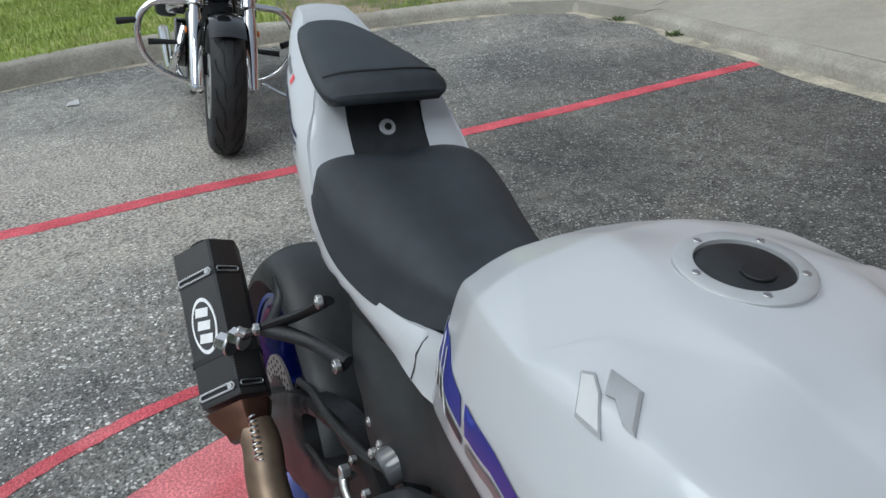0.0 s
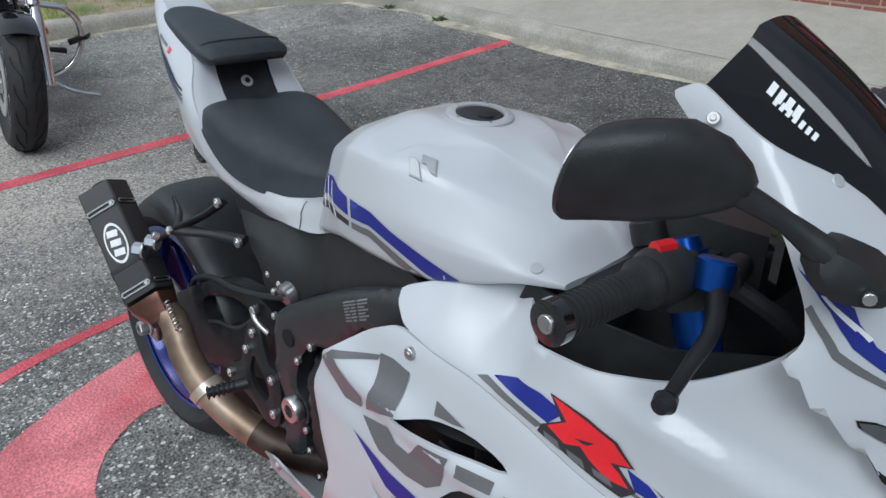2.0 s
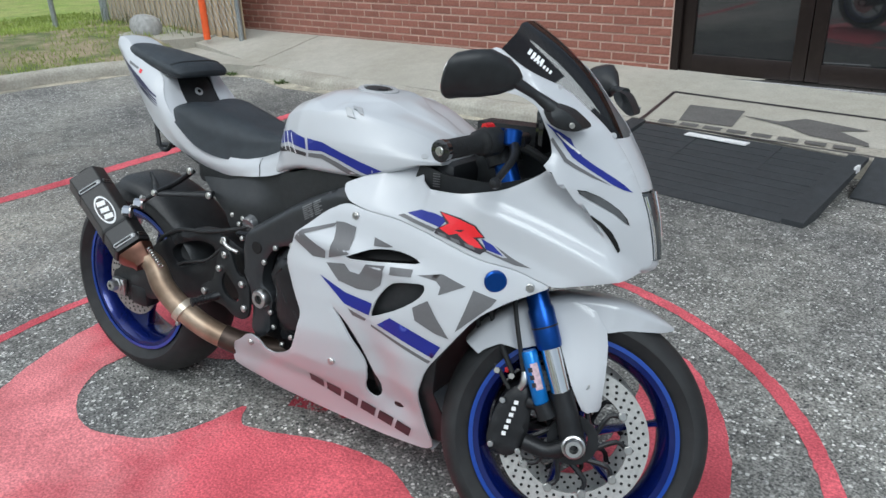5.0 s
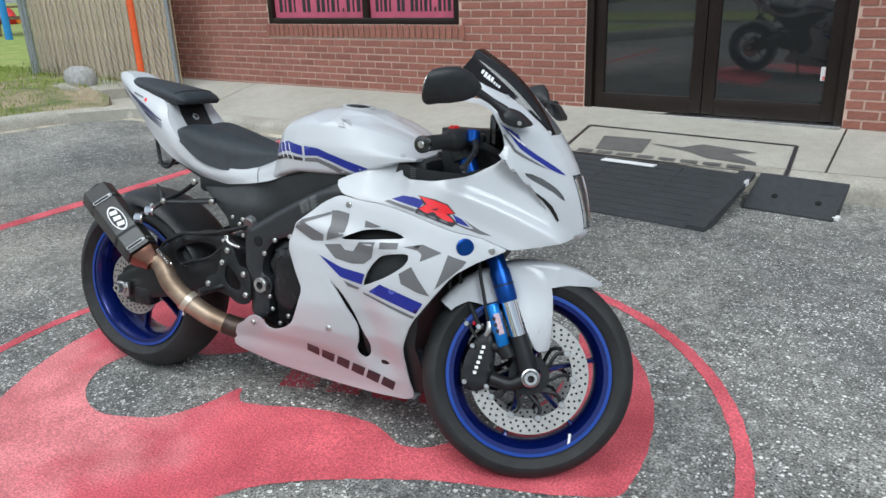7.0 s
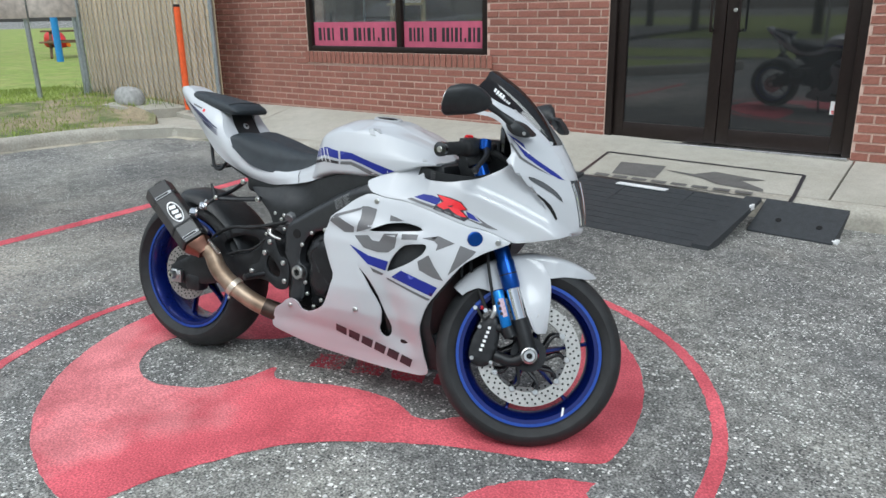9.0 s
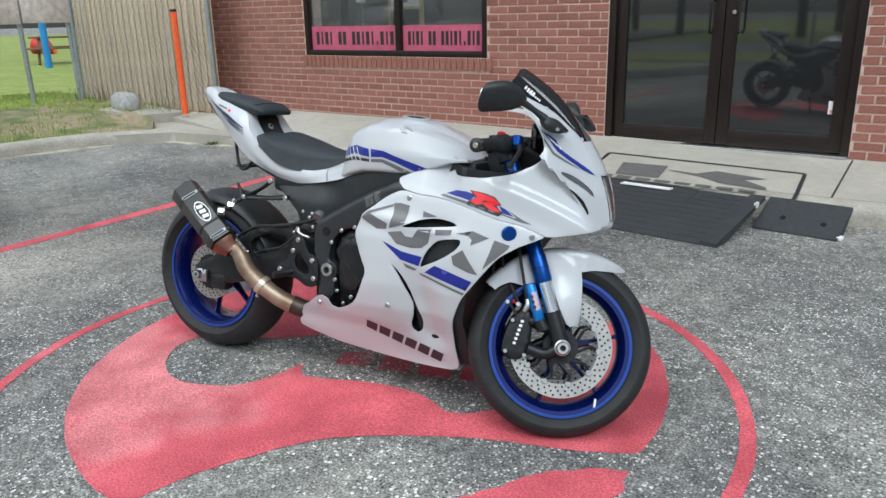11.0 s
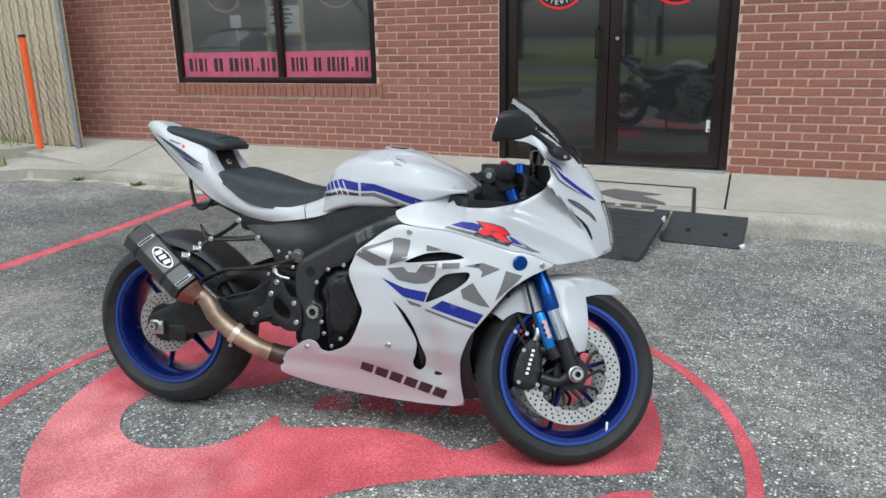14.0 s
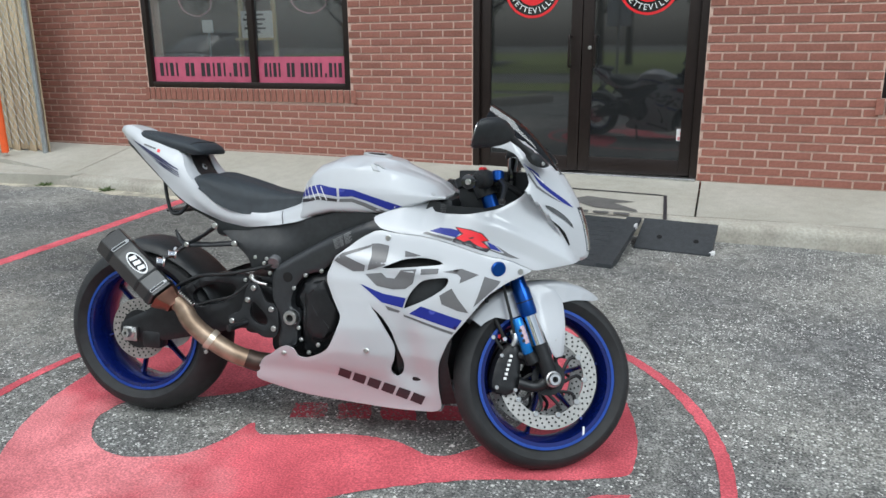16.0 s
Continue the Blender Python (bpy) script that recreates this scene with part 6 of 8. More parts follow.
def rim_stripes(rim_r, w, turn, wheel):
    """Bright tape on the flange of the rim, both sides."""
    h = w * 0.37
    for s in (-1, 1):
        part("rim_tape", lathe([(rim_r + 0.0075, s * (h + 0.0052)), (rim_r + 0.0075, s * (h + 0.006)), (rim_r - 0.001, s * (h + 0.006)), (rim_r - 0.001, s * (h + 0.0052))], 72, turn, None, True), RIMTAPE, wheel, "bright blue rim tape")


def disc_rotor(r0, r1, y, turn, holes, hr=0.0032, rows=3):
    bm = lathe([(r0, y - 0.0025), (r1, y - 0.0025), (r1, y + 0.0025), (r0, y + 0.0025)], 72, turn, None, True)
    hb = bmesh.new()
    for k in range(holes):
        a = 2 * math.pi * k / holes
        for j in range(rows):
            r = r0 + (r1 - r0) * (0.22 + 0.28 * j + 0.05 * math.sin(k * 2.4 + j))
            aa = a + j * 0.06
            disc(turn @ Vector((r * math.cos(aa), y, r * math.sin(aa))), turn.to_3x3() @ Vector((0, 1, 0)), hr, 0.0064, 8, hb, 0.02)
    return bm, hb


FT = STEER @ Matrix.Translation(HUB)
RW = Matrix.Translation((0.053, -0.049, 0.3185)) @ Matrix.Rotation(radians(-2.6), 4, "X")
front = part("front_wheel", rim_mesh(0.199, 0.112, 0.033, 0.1, FT), RIM, bike, "blue cast front wheel")
wheel_spokes(0.199, 0.033, FT, front)
rim_stripes(0.199, 0.112, FT, front)
part("tyre", lathe(tyre_profile(0.268, 0.203, 0.112), 80, FT, None, True), RUBBER, front, "black front tyre")
for y in (-0.056, 0.056):
    rot, hb = disc_rotor(0.107, 0.147, y, FT, 40)
    part("brake_disc", rot, DISC, front, "drilled steel brake disc")
    part("disc_hole", hb, HOLE, front)
    carrier = part("disc_carrier", lathe([(0.03, y - 0.004), (0.05, y - 0.004), (0.05, y + 0.004), (0.03, y + 0.004)], 32, FT, None, True), BLACKM, front, "black disc carrier")
    for k in range(10):
        a = 2 * math.pi * k / 10
        p0, p1, p2 = (Vector((r * math.cos(a + o), y * 0.96, r * math.sin(a + o))) for r, o in ((0.046, -0.25), (0.085, 0.12), (0.108, -0.02)))
        part("carrier_arm", tube([FT @ p0, FT @ p1, FT @ p2], 0.0055, 6, 6), BLACKM, carrier)
        part("disc_button", disc(FT @ Vector((0.108 * math.cos(a), y * 1.04, 0.108 * math.sin(a))), FT.to_3x3() @ Vector((0, 1, 0)), 0.0085, 0.01, 12), STEEL, carrier)
part("axle_nut", lathe([(0.0085, -0.122), (0.0155, -0.122), (0.0185, -0.118), (0.019, -0.11), (0.0225, -0.108), (0.023, -0.08), (0.0085, -0.08)], 28, FT, None, True), STEEL, front, "bright hollow axle end")
part("axle", disc(FT @ Vector((0, 0, 0)), FT.to_3x3() @ Vector((0, 1, 0)), 0.014, 0.19, 16), BLACKM, front)
part("brake_hose", tube([(1.17, -0.1, 0.58), (1.179, -0.125, 0.528), (1.183, -0.135, 0.484), (1.199, -0.137, 0.433), (1.235, -0.14, 0.403), (1.257, -0.142, 0.375), (1.289, -0.145, 0.342)], 0.0045, 8, 30), RUBBER, bike, "black braided brake hose")
part("brake_hose", tube([(1.19, -0.1, 0.56), (1.209, -0.13, 0.508), (1.228, -0.135, 0.478), (1.241, -0.137, 0.449), (1.254, -0.138, 0.425), (1.267, -0.138, 0.4)], 0.0055, 8, 30), RUBBER, bike, "black braided brake hose")
for p in ((1.232, -0.14, 0.474), (1.236, -0.144, 0.4), (1.27, -0.146, 0.398)):
    part("hose_fitting", disc(p, (0.35, -0.9, 0.2), 0.0075, 0.012, 6), CHROME, bike, "bright hose fitting")
part("hose_clip", boxes((1.246, -0.13, 0.4, 0.022, 0.012, 0.012, 0.003)), RED, bike, "small red hose fitting")
for s in (-1, 1):
    part("rim_mark", steered(boxes((1.372 + 0.118, s * 0.0452, 0.287 - 0.15, 0.006, 0.001, 0.03))), CHALK, front)

rear = part("rear_wheel", rim_mesh(0.2, 0.174, 0.044, 0.15, RW), RIM, bike, "blue cast rear wheel")
wheel_spokes(0.2, 0.044, RW, rear)
rim_stripes(0.2, 0.174, RW, rear)
part("tyre", lathe(tyre_profile(0.2875, 0.204, 0.176), 80, RW, None, True), RUBBER, rear, "wide black rear tyre")
rot, hb = disc_rotor(0.06, 0.1, -0.075, RW, 26)
part("brake_disc", rot, DISCR, rear, "drilled steel rear disc")
part("disc_hole", hb, HOLE, rear)
part("disc_carrier", lathe([(0.03, -0.079), (0.064, -0.079), (0.064, -0.071), (0.03, -0.071)], 32, RW, None, True), BLACKM, rear)
part("sprocket", lathe([(0.03, 0.08), (0.1, 0.08), (0.1, 0.086), (0.03, 0.086)], 44, RW, None, True), STEEL, rear)
part("axle", disc(RW.translation, (0, 1, -0.046), 0.013, 0.25, 16), STEEL, rear)

# --- swingarm, hugger, rear brake ---
for s in (-1, 1):
    sw = [(0.002, 0.345), (0.04, 0.366), (0.1, 0.392), (0.18, 0.45), (0.28, 0.505), (0.36, 0.535), (0.44, 0.53), (0.5, 0.5), (0.62, 0.47), (0.64, 0.4), (0.56, 0.37), (0.44, 0.36), (0.3, 0.33), (0.16, 0.298), (0.06, 0.285), (0.0, 0.296)]
    win_hole = chaikin([(0.26, 0.47), (0.36, 0.505), (0.42, 0.49), (0.38, 0.44), (0.28, 0.42)], 2)
    swing = part("swingarm", panel(chaikin(sw, 2), lambda x, z: 0.118 + 0.012 * smooth01(x, 0.1, 0.4) - s * 0.042 * (1 - smooth01(x, 0.15, 0.5)), 0.03, 0.016, [win_hole], s, 0.006), BLACKM, bike, "black braced swingarm")
    part("axle_block", boxes((0.052, s * 0.127 - 0.042, 0.323 - s * -0.006, 0.05, 0.014, 0.046, 0.003)), STEEL, swing, "bright axle adjuster block")
part("axle_nut", lathe([(0.006, -0.152), (0.014, -0.152), (0.016, -0.148), (0.016, -0.134), (0.021, -0.132), (0.021, -0.126), (0.006, -0.126)], 6, RW, None, True), STEEL, rear, "bright axle nut")
part("rear_caliper", boxes((0.12, -0.14, 0.3, 0.07, 0.05, 0.06, 0.012)), BLACKM, bike)
part("shock_linkage", boxes((0.47, 0, 0.42, 0.14, 0.14, 0.2, 0.02), (0.5, 0, 0.6, 0.1, 0.12, 0.14, 0.02)), BLACKM, bike)
part("battery_box", boxes((0.47, 0, 0.675, 0.3, 0.2, 0.07, 0.02), (0.78, 0, 0.69, 0.26, 0.22, 0.08, 0.02)), BLACK, bike)

# --- exhaust ---
E0, E1 = Vector((0.047, -0.204, 0.624)), Vector((0.221, -0.211, 0.47))
ax = (E1 - E0).normalized()
sd = Vector((0, 1, 0))
upv = ax.cross(sd).normalized()
if upv.z < 0:
    upv = -upv


HEX = ((-0.065, -0.002), (-0.017, 0.042), (0.024, 0.024), (0.036, -0.014), (0.0, -0.055), (-0.048, -0.05))


def can_ring(c, k=1.0):
    """Six flat sides with narrow edges between them."""
    ring = []
    for i, p in enumerate(HEX):
        p = Vector(p)
        for o in (HEX[i - 1], HEX[(i + 1) % 6]):
            q = p + (Vector(o) - p).normalized() * 0.0025
            ring.append(c + sd * (q.x * k) + upv * (q.y * k))
    return ring


# the broad outer side: a point on it, its normal and the way across
side_n = (sd * -0.676 + upv * 0.737).normalized()
side_t = (sd * 0.737 + upv * 0.676).normalized()
side_c = sd * -0.041 + upv * 0.02
can = part("muffler", loft([can_ring(E0 - ax * 0.02, 0.88), can_ring(E0 - ax * 0.017, 1.0), can_ring(E1 - ax * 0.012, 1.0), can_ring(E1 - ax * 0.008, 0.96)]), CARBON, bike, "black carbon hexagonal muffler", 25)
part("muffler_outlet", disc(E0 - ax * 0.019 - sd * 0.012, ax, 0.028, 0.012, 24), HOLE, can)
for u in (0.14, 0.9):
    c = E0 + (E1 - E0) * u
    part("muffler_strap", loft([[p + ax * d for p in can_ring(c, 1.012)] for d in (-0.007, -0.006, 0.006, 0.007)]), BLACKM, can, angle=25)
    m = c + side_c * 1.014 + side_n * 0.0015
    part("strap_clip", tube([m + side_t * b + ax * a for b, a in ((-0.028, -0.0045), (0.026, -0.0045), (0.029, 0.0), (0.026, 0.0045), (-0.028, 0.0045), (-0.03, 0), (-0.028, -0.0045))], 0.0016, 6), SATIN, can, "pale metal strap clip")
    part("clip_rivet", disc(m + side_t * 0.022, side_n, 0.004, 0.004, 12), SATIN, can)
    m = c + (sd * 0.0035 + upv * 0.033) * 1.014 + (sd * 0.4 + upv * 0.9).normalized() * 0.0015
    t_in = (sd * 0.9 - upv * 0.4).normalized()
    part("strap_clip", tube([m + t_in * b + ax * a for b, a in ((-0.016, -0.0035), (0.016, -0.0035), (0.018, 0), (0.016, 0.0035), (-0.016, 0.0035), (-0.018, 0), (-0.016, -0.0035))], 0.0013, 6), STEEL, can)
part("muffler_band", loft([[p + ax * d for p in can_ring(E0 + (E1 - E0) * 0.68, 1.03)] for d in (-0.004, -0.003, 0.003, 0.004)]), RUBBER, can, "thin black wire band", 25)
badge_c = E0 + (E1 - E0) * 0.47 + side_c + side_n * 0.0008
ell = [(math.cos(2 * math.pi * k / 32), math.sin(2 * math.pi * k / 32)) for k in range(32)]


def badge_ring(k, lift):
    return [badge_c + ax * (0.043 * k * a) + side_t * (0.021 * k * b) + side_n * lift for a, b in ell]


mb = part("muffler_badge", loft([badge_ring(1, -0.001), badge_ring(1, 0.0012)]), CHALK, can, "white oval badge with black marks")
part("badge_field", loft([badge_ring(0.86, 0.0005), badge_ring(0.86, 0.0017)]), GLOSSB, mb)
for k in range(3):
    c = badge_c + ax * (-0.02 + 0.02 * k)
    part("badge_bar", loft([[c + ax * a + side_t * b + side_n * e for a, b in ((-0.009, -0.009), (0.004, -0.012), (0.009, 0.009), (-0.004, 0.012))] for e in (0.001, 0.0022)]), CHALK, mb)
part("muffler_cone", loft([can_ring(E1, 0.95), can_ring(E1 + ax * 0.014, 0.85), can_ring(E1 + ax * 0.034, 0.62), can_ring(E1 + ax * 0.045, 0.56)]), COPPER, bike, "copper-tinted muffler cone", 50)
pipe_pts = [E1 + ax * 0.03, E1 + ax * 0.06 + Vector((0.004, 0.004, 0)), Vector((0.303, -0.212, 0.382)), Vector((0.363, -0.204, 0.332)), Vector((0.432, -0.178, 0.284)), Vector((0.5, -0.145, 0.256)), Vector((0.57, -0.1, 0.242)), Vector((0.66, -0.04, 0.235))]
part("exhaust_pipe", tube(pipe_pts, [0.026, 0.028, 0.029, 0.029, 0.029, 0.03], 20, 40), BRONZE, bike, "heat-tinted bronze exhaust pipe")
part("collector_pipe", tube([(0.46, -0.165, 0.272), (0.5, -0.145, 0.256), (0.57, -0.1, 0.242), (0.66, -0.04, 0.235)], [0.0305, 0.032, 0.033], 20, 16), COLLECT, bike, "heat-darkened collector pipe")
cpos, cdir = Vector((0.363, -0.204, 0.332)), Vector((0.065, 0.017, -0.049)).normalized()
part("pipe_clamp", tube([cpos - cdir * 0.009, cpos + cdir * 0.009], 0.034, 20), SATINB, bike, "pale bronze pipe clamp")
bolt(cpos + Vector((-0.012, -0.012, -0.036)), 0.006, (0, -1, 0))
s0, s1 = E1 + ax * 0.025 + upv * 0.036 + Vector((0, -0.006, 0)), E1 + ax * 0.085 + upv * 0.04 + Vector((0.004, -0.01, 0))
sdir = (s1 - s0).normalized()
sn = sdir.orthogonal().normalized()
part("exhaust_spring", tube([s0 + (s1 - s0) * (k / 72) + (sn * math.cos(k * 0.7) + sdir.cross(sn) * math.sin(k * 0.7)) * 0.005 for k in range(73)], 0.0016, 5), STEEL, bike, "small steel exhaust spring")
# hugger over the rear tyre
rings = []
for a in np.linspace(radians(93), radians(12), 26):
    rings.append([(0.053 + 0.304 * math.cos(a), -0.047 + 0.092 * math.sin(v * 1.35) / math.sin(1.35), 0.319 + (0.304 - 0.035 * abs(v) ** 3) * math.sin(a)) for v in np.linspace(-1, 1, 13)])
part("hugger", thicken(loft(rings, False), 0.003), BLACK, bike, "black hugger over the rear tyre")
# muffler hanger
hang = part("muffler_hanger", tube([(0.287, -0.196, 0.626), (0.31, -0.15, 0.648), (0.345, -0.13, 0.678)], [0.012, 0.01, 0.011], 10, 10, None, 0.6), BLACKM, bike, "black muffler hanger bracket")
part("hanger_arm", tube([(0.287, -0.196, 0.626), (0.34, -0.152, 0.622), (0.415, -0.132, 0.628)], [0.012, 0.009, 0.011], 10, 10, None, 0.6), BLACKM, hang)
part("heel_horn", tube([(0.225, -0.165, 0.665), (0.24, -0.165, 0.635), (0.28, -0.19, 0.622)], [0.003, 0.008, 0.01], 8, 6, None, 0.5), BLACKM, hang)
bolt((0.348, -0.142, 0.68), 0.009)
bolt((0.415, -0.145, 0.628), 0.009)
bolt((0.289, -0.207, 0.627), 0.008)
for p, r in (((0.213, -0.236, 0.574), 0.013), ((0.246, -0.224, 0.597), 0.012)):
    nut = part("mount_nut", disc(p, (-0.75, -0.65, 0.1), r, 0.02, 6), CHROME, bike, "bright muffler mount nut")
    part("nut_washer", disc(Vector(p) + Vector((0.008, 0.007, -0.001)), (-0.75, -0.65, 0.1), r * 1.25, 0.005, 20), STEEL, nut)
part("mount_stud", tube([(0.21, -0.234, 0.573), (0.25, -0.222, 0.598), (0.285, -0.2, 0.625)], 0.006, 8, 8), BLACKM, bike)
part("mount_screw", disc((0.262, -0.222, 0.612), (-0.3, -0.8, 0.5), 0.007, 0.012, 8), STEEL, bike)
# footpegs
for s in (-1, 1):
    part("footpeg", tube([(0.475, s * 0.175, 0.392), (0.462, s * 0.2, 0.388), (0.445, s * 0.245, 0.385)], [0.011, 0.01, 0.008], 10, 10), BLACKM, bike, "black ribbed footpeg")
    for k in range(6):
        part("peg_rib", disc((0.46 - k * 0.0025, s * (0.203 + k * 0.008), 0.388 - k * 0.0005), (0.3, -s, 0), 0.0115, 0.003, 12), BLACKM, bike)
part("side_stand", tube([(0.62, 0.13, 0.27), (0.66, 0.22, 0.15), (0.69, 0.285, 0.035)], [0.013, 0.012, 0.012], 10, 12), BLACKM, bike, "black side stand")
part("stand_foot", boxes((0.69, 0.29, 0.035, 0.06, 0.045, 0.012, 0.004)), BLACKM, bike)

# --- front end, turned to the left ---
def leg_at(z, y):
    """A point on a fork leg's line at height z."""
    return Vector((1.372 - 0.004 - (z - 0.299) * 0.4145, y, z))


FORK_Y = 0.081
for s in (-1, 1):
    y = s * FORK_Y
    leg = part("fork_leg", steered(tube([leg_at(0.464, y), leg_at(0.475, y), leg_at(0.535, y), leg_at(0.54, y), leg_at(0.62, y), leg_at(0.85, y)], [0.0235, 0.0255, 0.0255, 0.0225, 0.0225, 0.022], 20)), BLUEAL, bike, "blue anodised fork leg")
    part("fork_cap", steered(tube([leg_at(0.84, y), leg_at(0.862, y)], [0.02, 0.016], 16)), BLUEAL, leg)
    part("slider", steered(tube([leg_at(0.36, y), leg_at(0.47, y)], 0.0195, 20)), CHROME, leg, "bright chrome fork slider")
    part("collar_ring", steered(tube([leg_at(0.502, y), leg_at(0.505, y)], 0.0262, 20)), BLACKM, leg)
    part("fork_bottom", steered(tube([leg_at(0.262, y), leg_at(0.275, y), leg_at(0.31, y), leg_at(0.345, y), leg_at(0.384, y)], [0.016, 0.023, 0.0245, 0.0235, 0.0225], 18)), BLACKM, leg, "black fork bottom")
    ra, rb_ = fork_frame(-0.04, s * 0.0875, 0.09), fork_frame(-0.04, s * 0.0875, 0.196)
    res = part("fork_reservoir", steered(tube([ra, ra + (rb_ - ra) * 0.04, ra + (rb_ - ra) * 0.96, rb_], [0.0135, 0.0155, 0.0155, 0.0135], 18)), BLUERES, leg, "bright blue fork reservoir cylinder")
    lab = []
    for l in np.linspace(0.12, 0.172, 4):
        lab.append([fork_frame(-0.04 + 0.0159 * math.sin(a), s * (0.0875 + 0.0159 * math.cos(a)), l) for a in np.linspace(-0.2, 0.75, 6)])
    part("reservoir_label", steered(loft(lab, False)), LABELP, res, "pale label with dark print")
    for k in range(3):
        pl = []
        for l in (0.126 + k * 0.015, 0.135 + k * 0.015):
            pl.append([fork_frame(-0.04 + 0.0163 * math.sin(a), s * (0.0875 + 0.0163 * math.cos(a)), l) for a in np.linspace(-0.6, -0.05, 5)])
        part("label_bar", steered(loft(pl, False)), DGREY, res)
    part("reservoir_base", steered(tube([fork_frame(-0.036, s * 0.085, 0.062), fork_frame(-0.04, s * 0.0875, 0.092)], [0.02, 0.0175], 14)), BLACKM, leg)
    # radial caliper
    cal = [(1.202, 0.262), (1.213, 0.325), (1.236, 0.368), (1.262, 0.385), (1.282, 0.372), (1.284, 0.33), (1.283, 0.262), (1.255, 0.232), (1.217, 0.235)]
    c = part("brake_caliper", steered(panel(chaikin(cal, 2), lambda x, z: 0.071 + 0.006 * smooth01(x, 1.23, 1.26), 0.05, 0.012, (), s, 0.008)), BLACKM, bike, "black radial brake caliper")
    for k in range(6):
        part("letter_bar", steered(boxes((1.2375 + k * 0.003, s * 0.0785, 0.281 + k * 0.0128, 0.0085, 0.002, 0.0075))), CHALK, c)
    for x, z in ((1.225, 0.345), (1.27, 0.25), (1.215, 0.255)):
        part("caliper_bolt", steered(disc((x, s * 0.075, z), (0, 1, 0), 0.006, 0.01, 10)), STEEL, c)
    part("caliper_bracket", steered(tube([(1.278, s * 0.07, 0.27), (1.33, s * 0.075, 0.262), (1.372, s * 0.08, 0.287)], [0.018, 0.016, 0.018], 10, 8)), BLACKM, bike)
    part("caliper_bracket", steered(tube([(1.275, s * 0.07, 0.35), (1.31, s * 0.078, 0.345), (1.345, s * 0.08, 0.335)], [0.014, 0.012, 0.014], 10, 8)), BLACKM, bike)
    part("caliper_fitting", steered(tube([(1.255, s * 0.08, 0.374), (1.262, s * 0.083, 0.392), (1.258, s * 0.083, 0.41)], [0.007, 0.009, 0.006], 10, 6)), STEEL, c)
    part("brake_hose", steered(tube([(1.258, s * 0.083, 0.405), (1.242, s * 0.09, 0.46), (1.225, s * 0.085, 0.52), (1.205, s * 0.075, 0.6), (1.16, s * 0.07, 0.72)], 0.0045, 8, 24)), RUBBER, bike)


# fender: a crown over the tyre, side skirts behind the fork and a long blade down each fork leg
def fender():
    bm = bmesh.new()
    rings = []
    for i, d in enumerate(np.linspace(124, 33.5, 90)):
        a = radians(d)
        w = interp(d, [33.5, 35, 39, 46, 58, 75, 100, 134], [0.004, 0.014, 0.03, 0.046, 0.059, 0.063, 0.062, 0.056])
        R = interp(d, [33.5, 45, 60, 90, 134], [0.291, 0.2885, 0.285, 0.2835, 0.283])
        edge = interp(d, [33.5, 37, 42, 50, 58, 70, 82, 95, 107, 113, 121, 134], [0.003, 0.012, 0.02, 0.03, 0.045, 0.055, 0.06, 0.07, 0.06, 0.032, 0.02, 0.012])
        row = []
        for v in np.linspace(-1, 1, 33):
            q = abs(v)
            if q < 0.7:
                y, r = w * math.sin(q / 0.7 * math.pi / 2), R - 0.016 * min(1, w / 0.05) * (q / 0.7) ** 3
            else:
                u = (q - 0.7) / 0.3
                y, r = w + 0.003 * u, R - 0.016 * min(1, w / 0.05) - edge * u
            row.append(fork_frame(r * math.cos(a), math.copysign(y, v), r * math.sin(a)))
        rings.append(row)
    loft(rings, False, True, bm)
    for s in (-1, 1):
        rows_ = []
        for l, back, fore, y in ((0.266, 0.014, 0.075, 0.0655), (0.24, 0.02, 0.102, 0.0695), (0.2, 0.022, 0.113, 0.0745), (0.172, 0.022, 0.108, 0.079), (0.14, 0.023, 0.098, 0.083), (0.11, 0.024, 0.086, 0.086), (0.08, 0.028, 0.074, 0.081), (0.06, 0.032, 0.067, 0.075), (0.051, 0.04, 0.06, 0.071)):
            rows_.append([fork_frame(back + (fore - back) * u, s * (y - 0.003 * (2 * u - 1) ** 6 - 0.014 * u * smooth01(0.25 - l, 0.0, 0.09)), l - 0.004 * u) for u in np.linspace(0, 1, 9)])
        loft(rows_, False, True, bm)
    return bm


fend = part("front_fender", steered(thicken(fender(), -0.004)), WHITE, bike, "white front fender", 50)
for s in (-1, 1):
    part("blade_bolt", steered(disc(fork_frame(0.05, s * 0.0795, 0.103), (0, 1, 0), 0.0075, 0.006, 12)), STEEL, fend)
part("lower_triple_clamp", steered(boxes((1.225, 0, 0.66, 0.07, 0.21, 0.05, 0.015))), BLACKM, bike)
top_c = leg_at(0.83, 0)
part("top_triple_clamp", steered(boxes((top_c.x, 0, 0.835, 0.07, 0.2, 0.026, 0.01))), BLACKM, bike)
part("ignition_barrel", steered(disc((1.1, 0, 0.85), (-0.38, 0, 0.92), 0.022, 0.03, 20)), BLACKM, bike)
part("dash", boxes((1.26, 0, 0.87, 0.02, 0.16, 0.09, 0.01)), GLOSSB, bike, "dark instrument display")
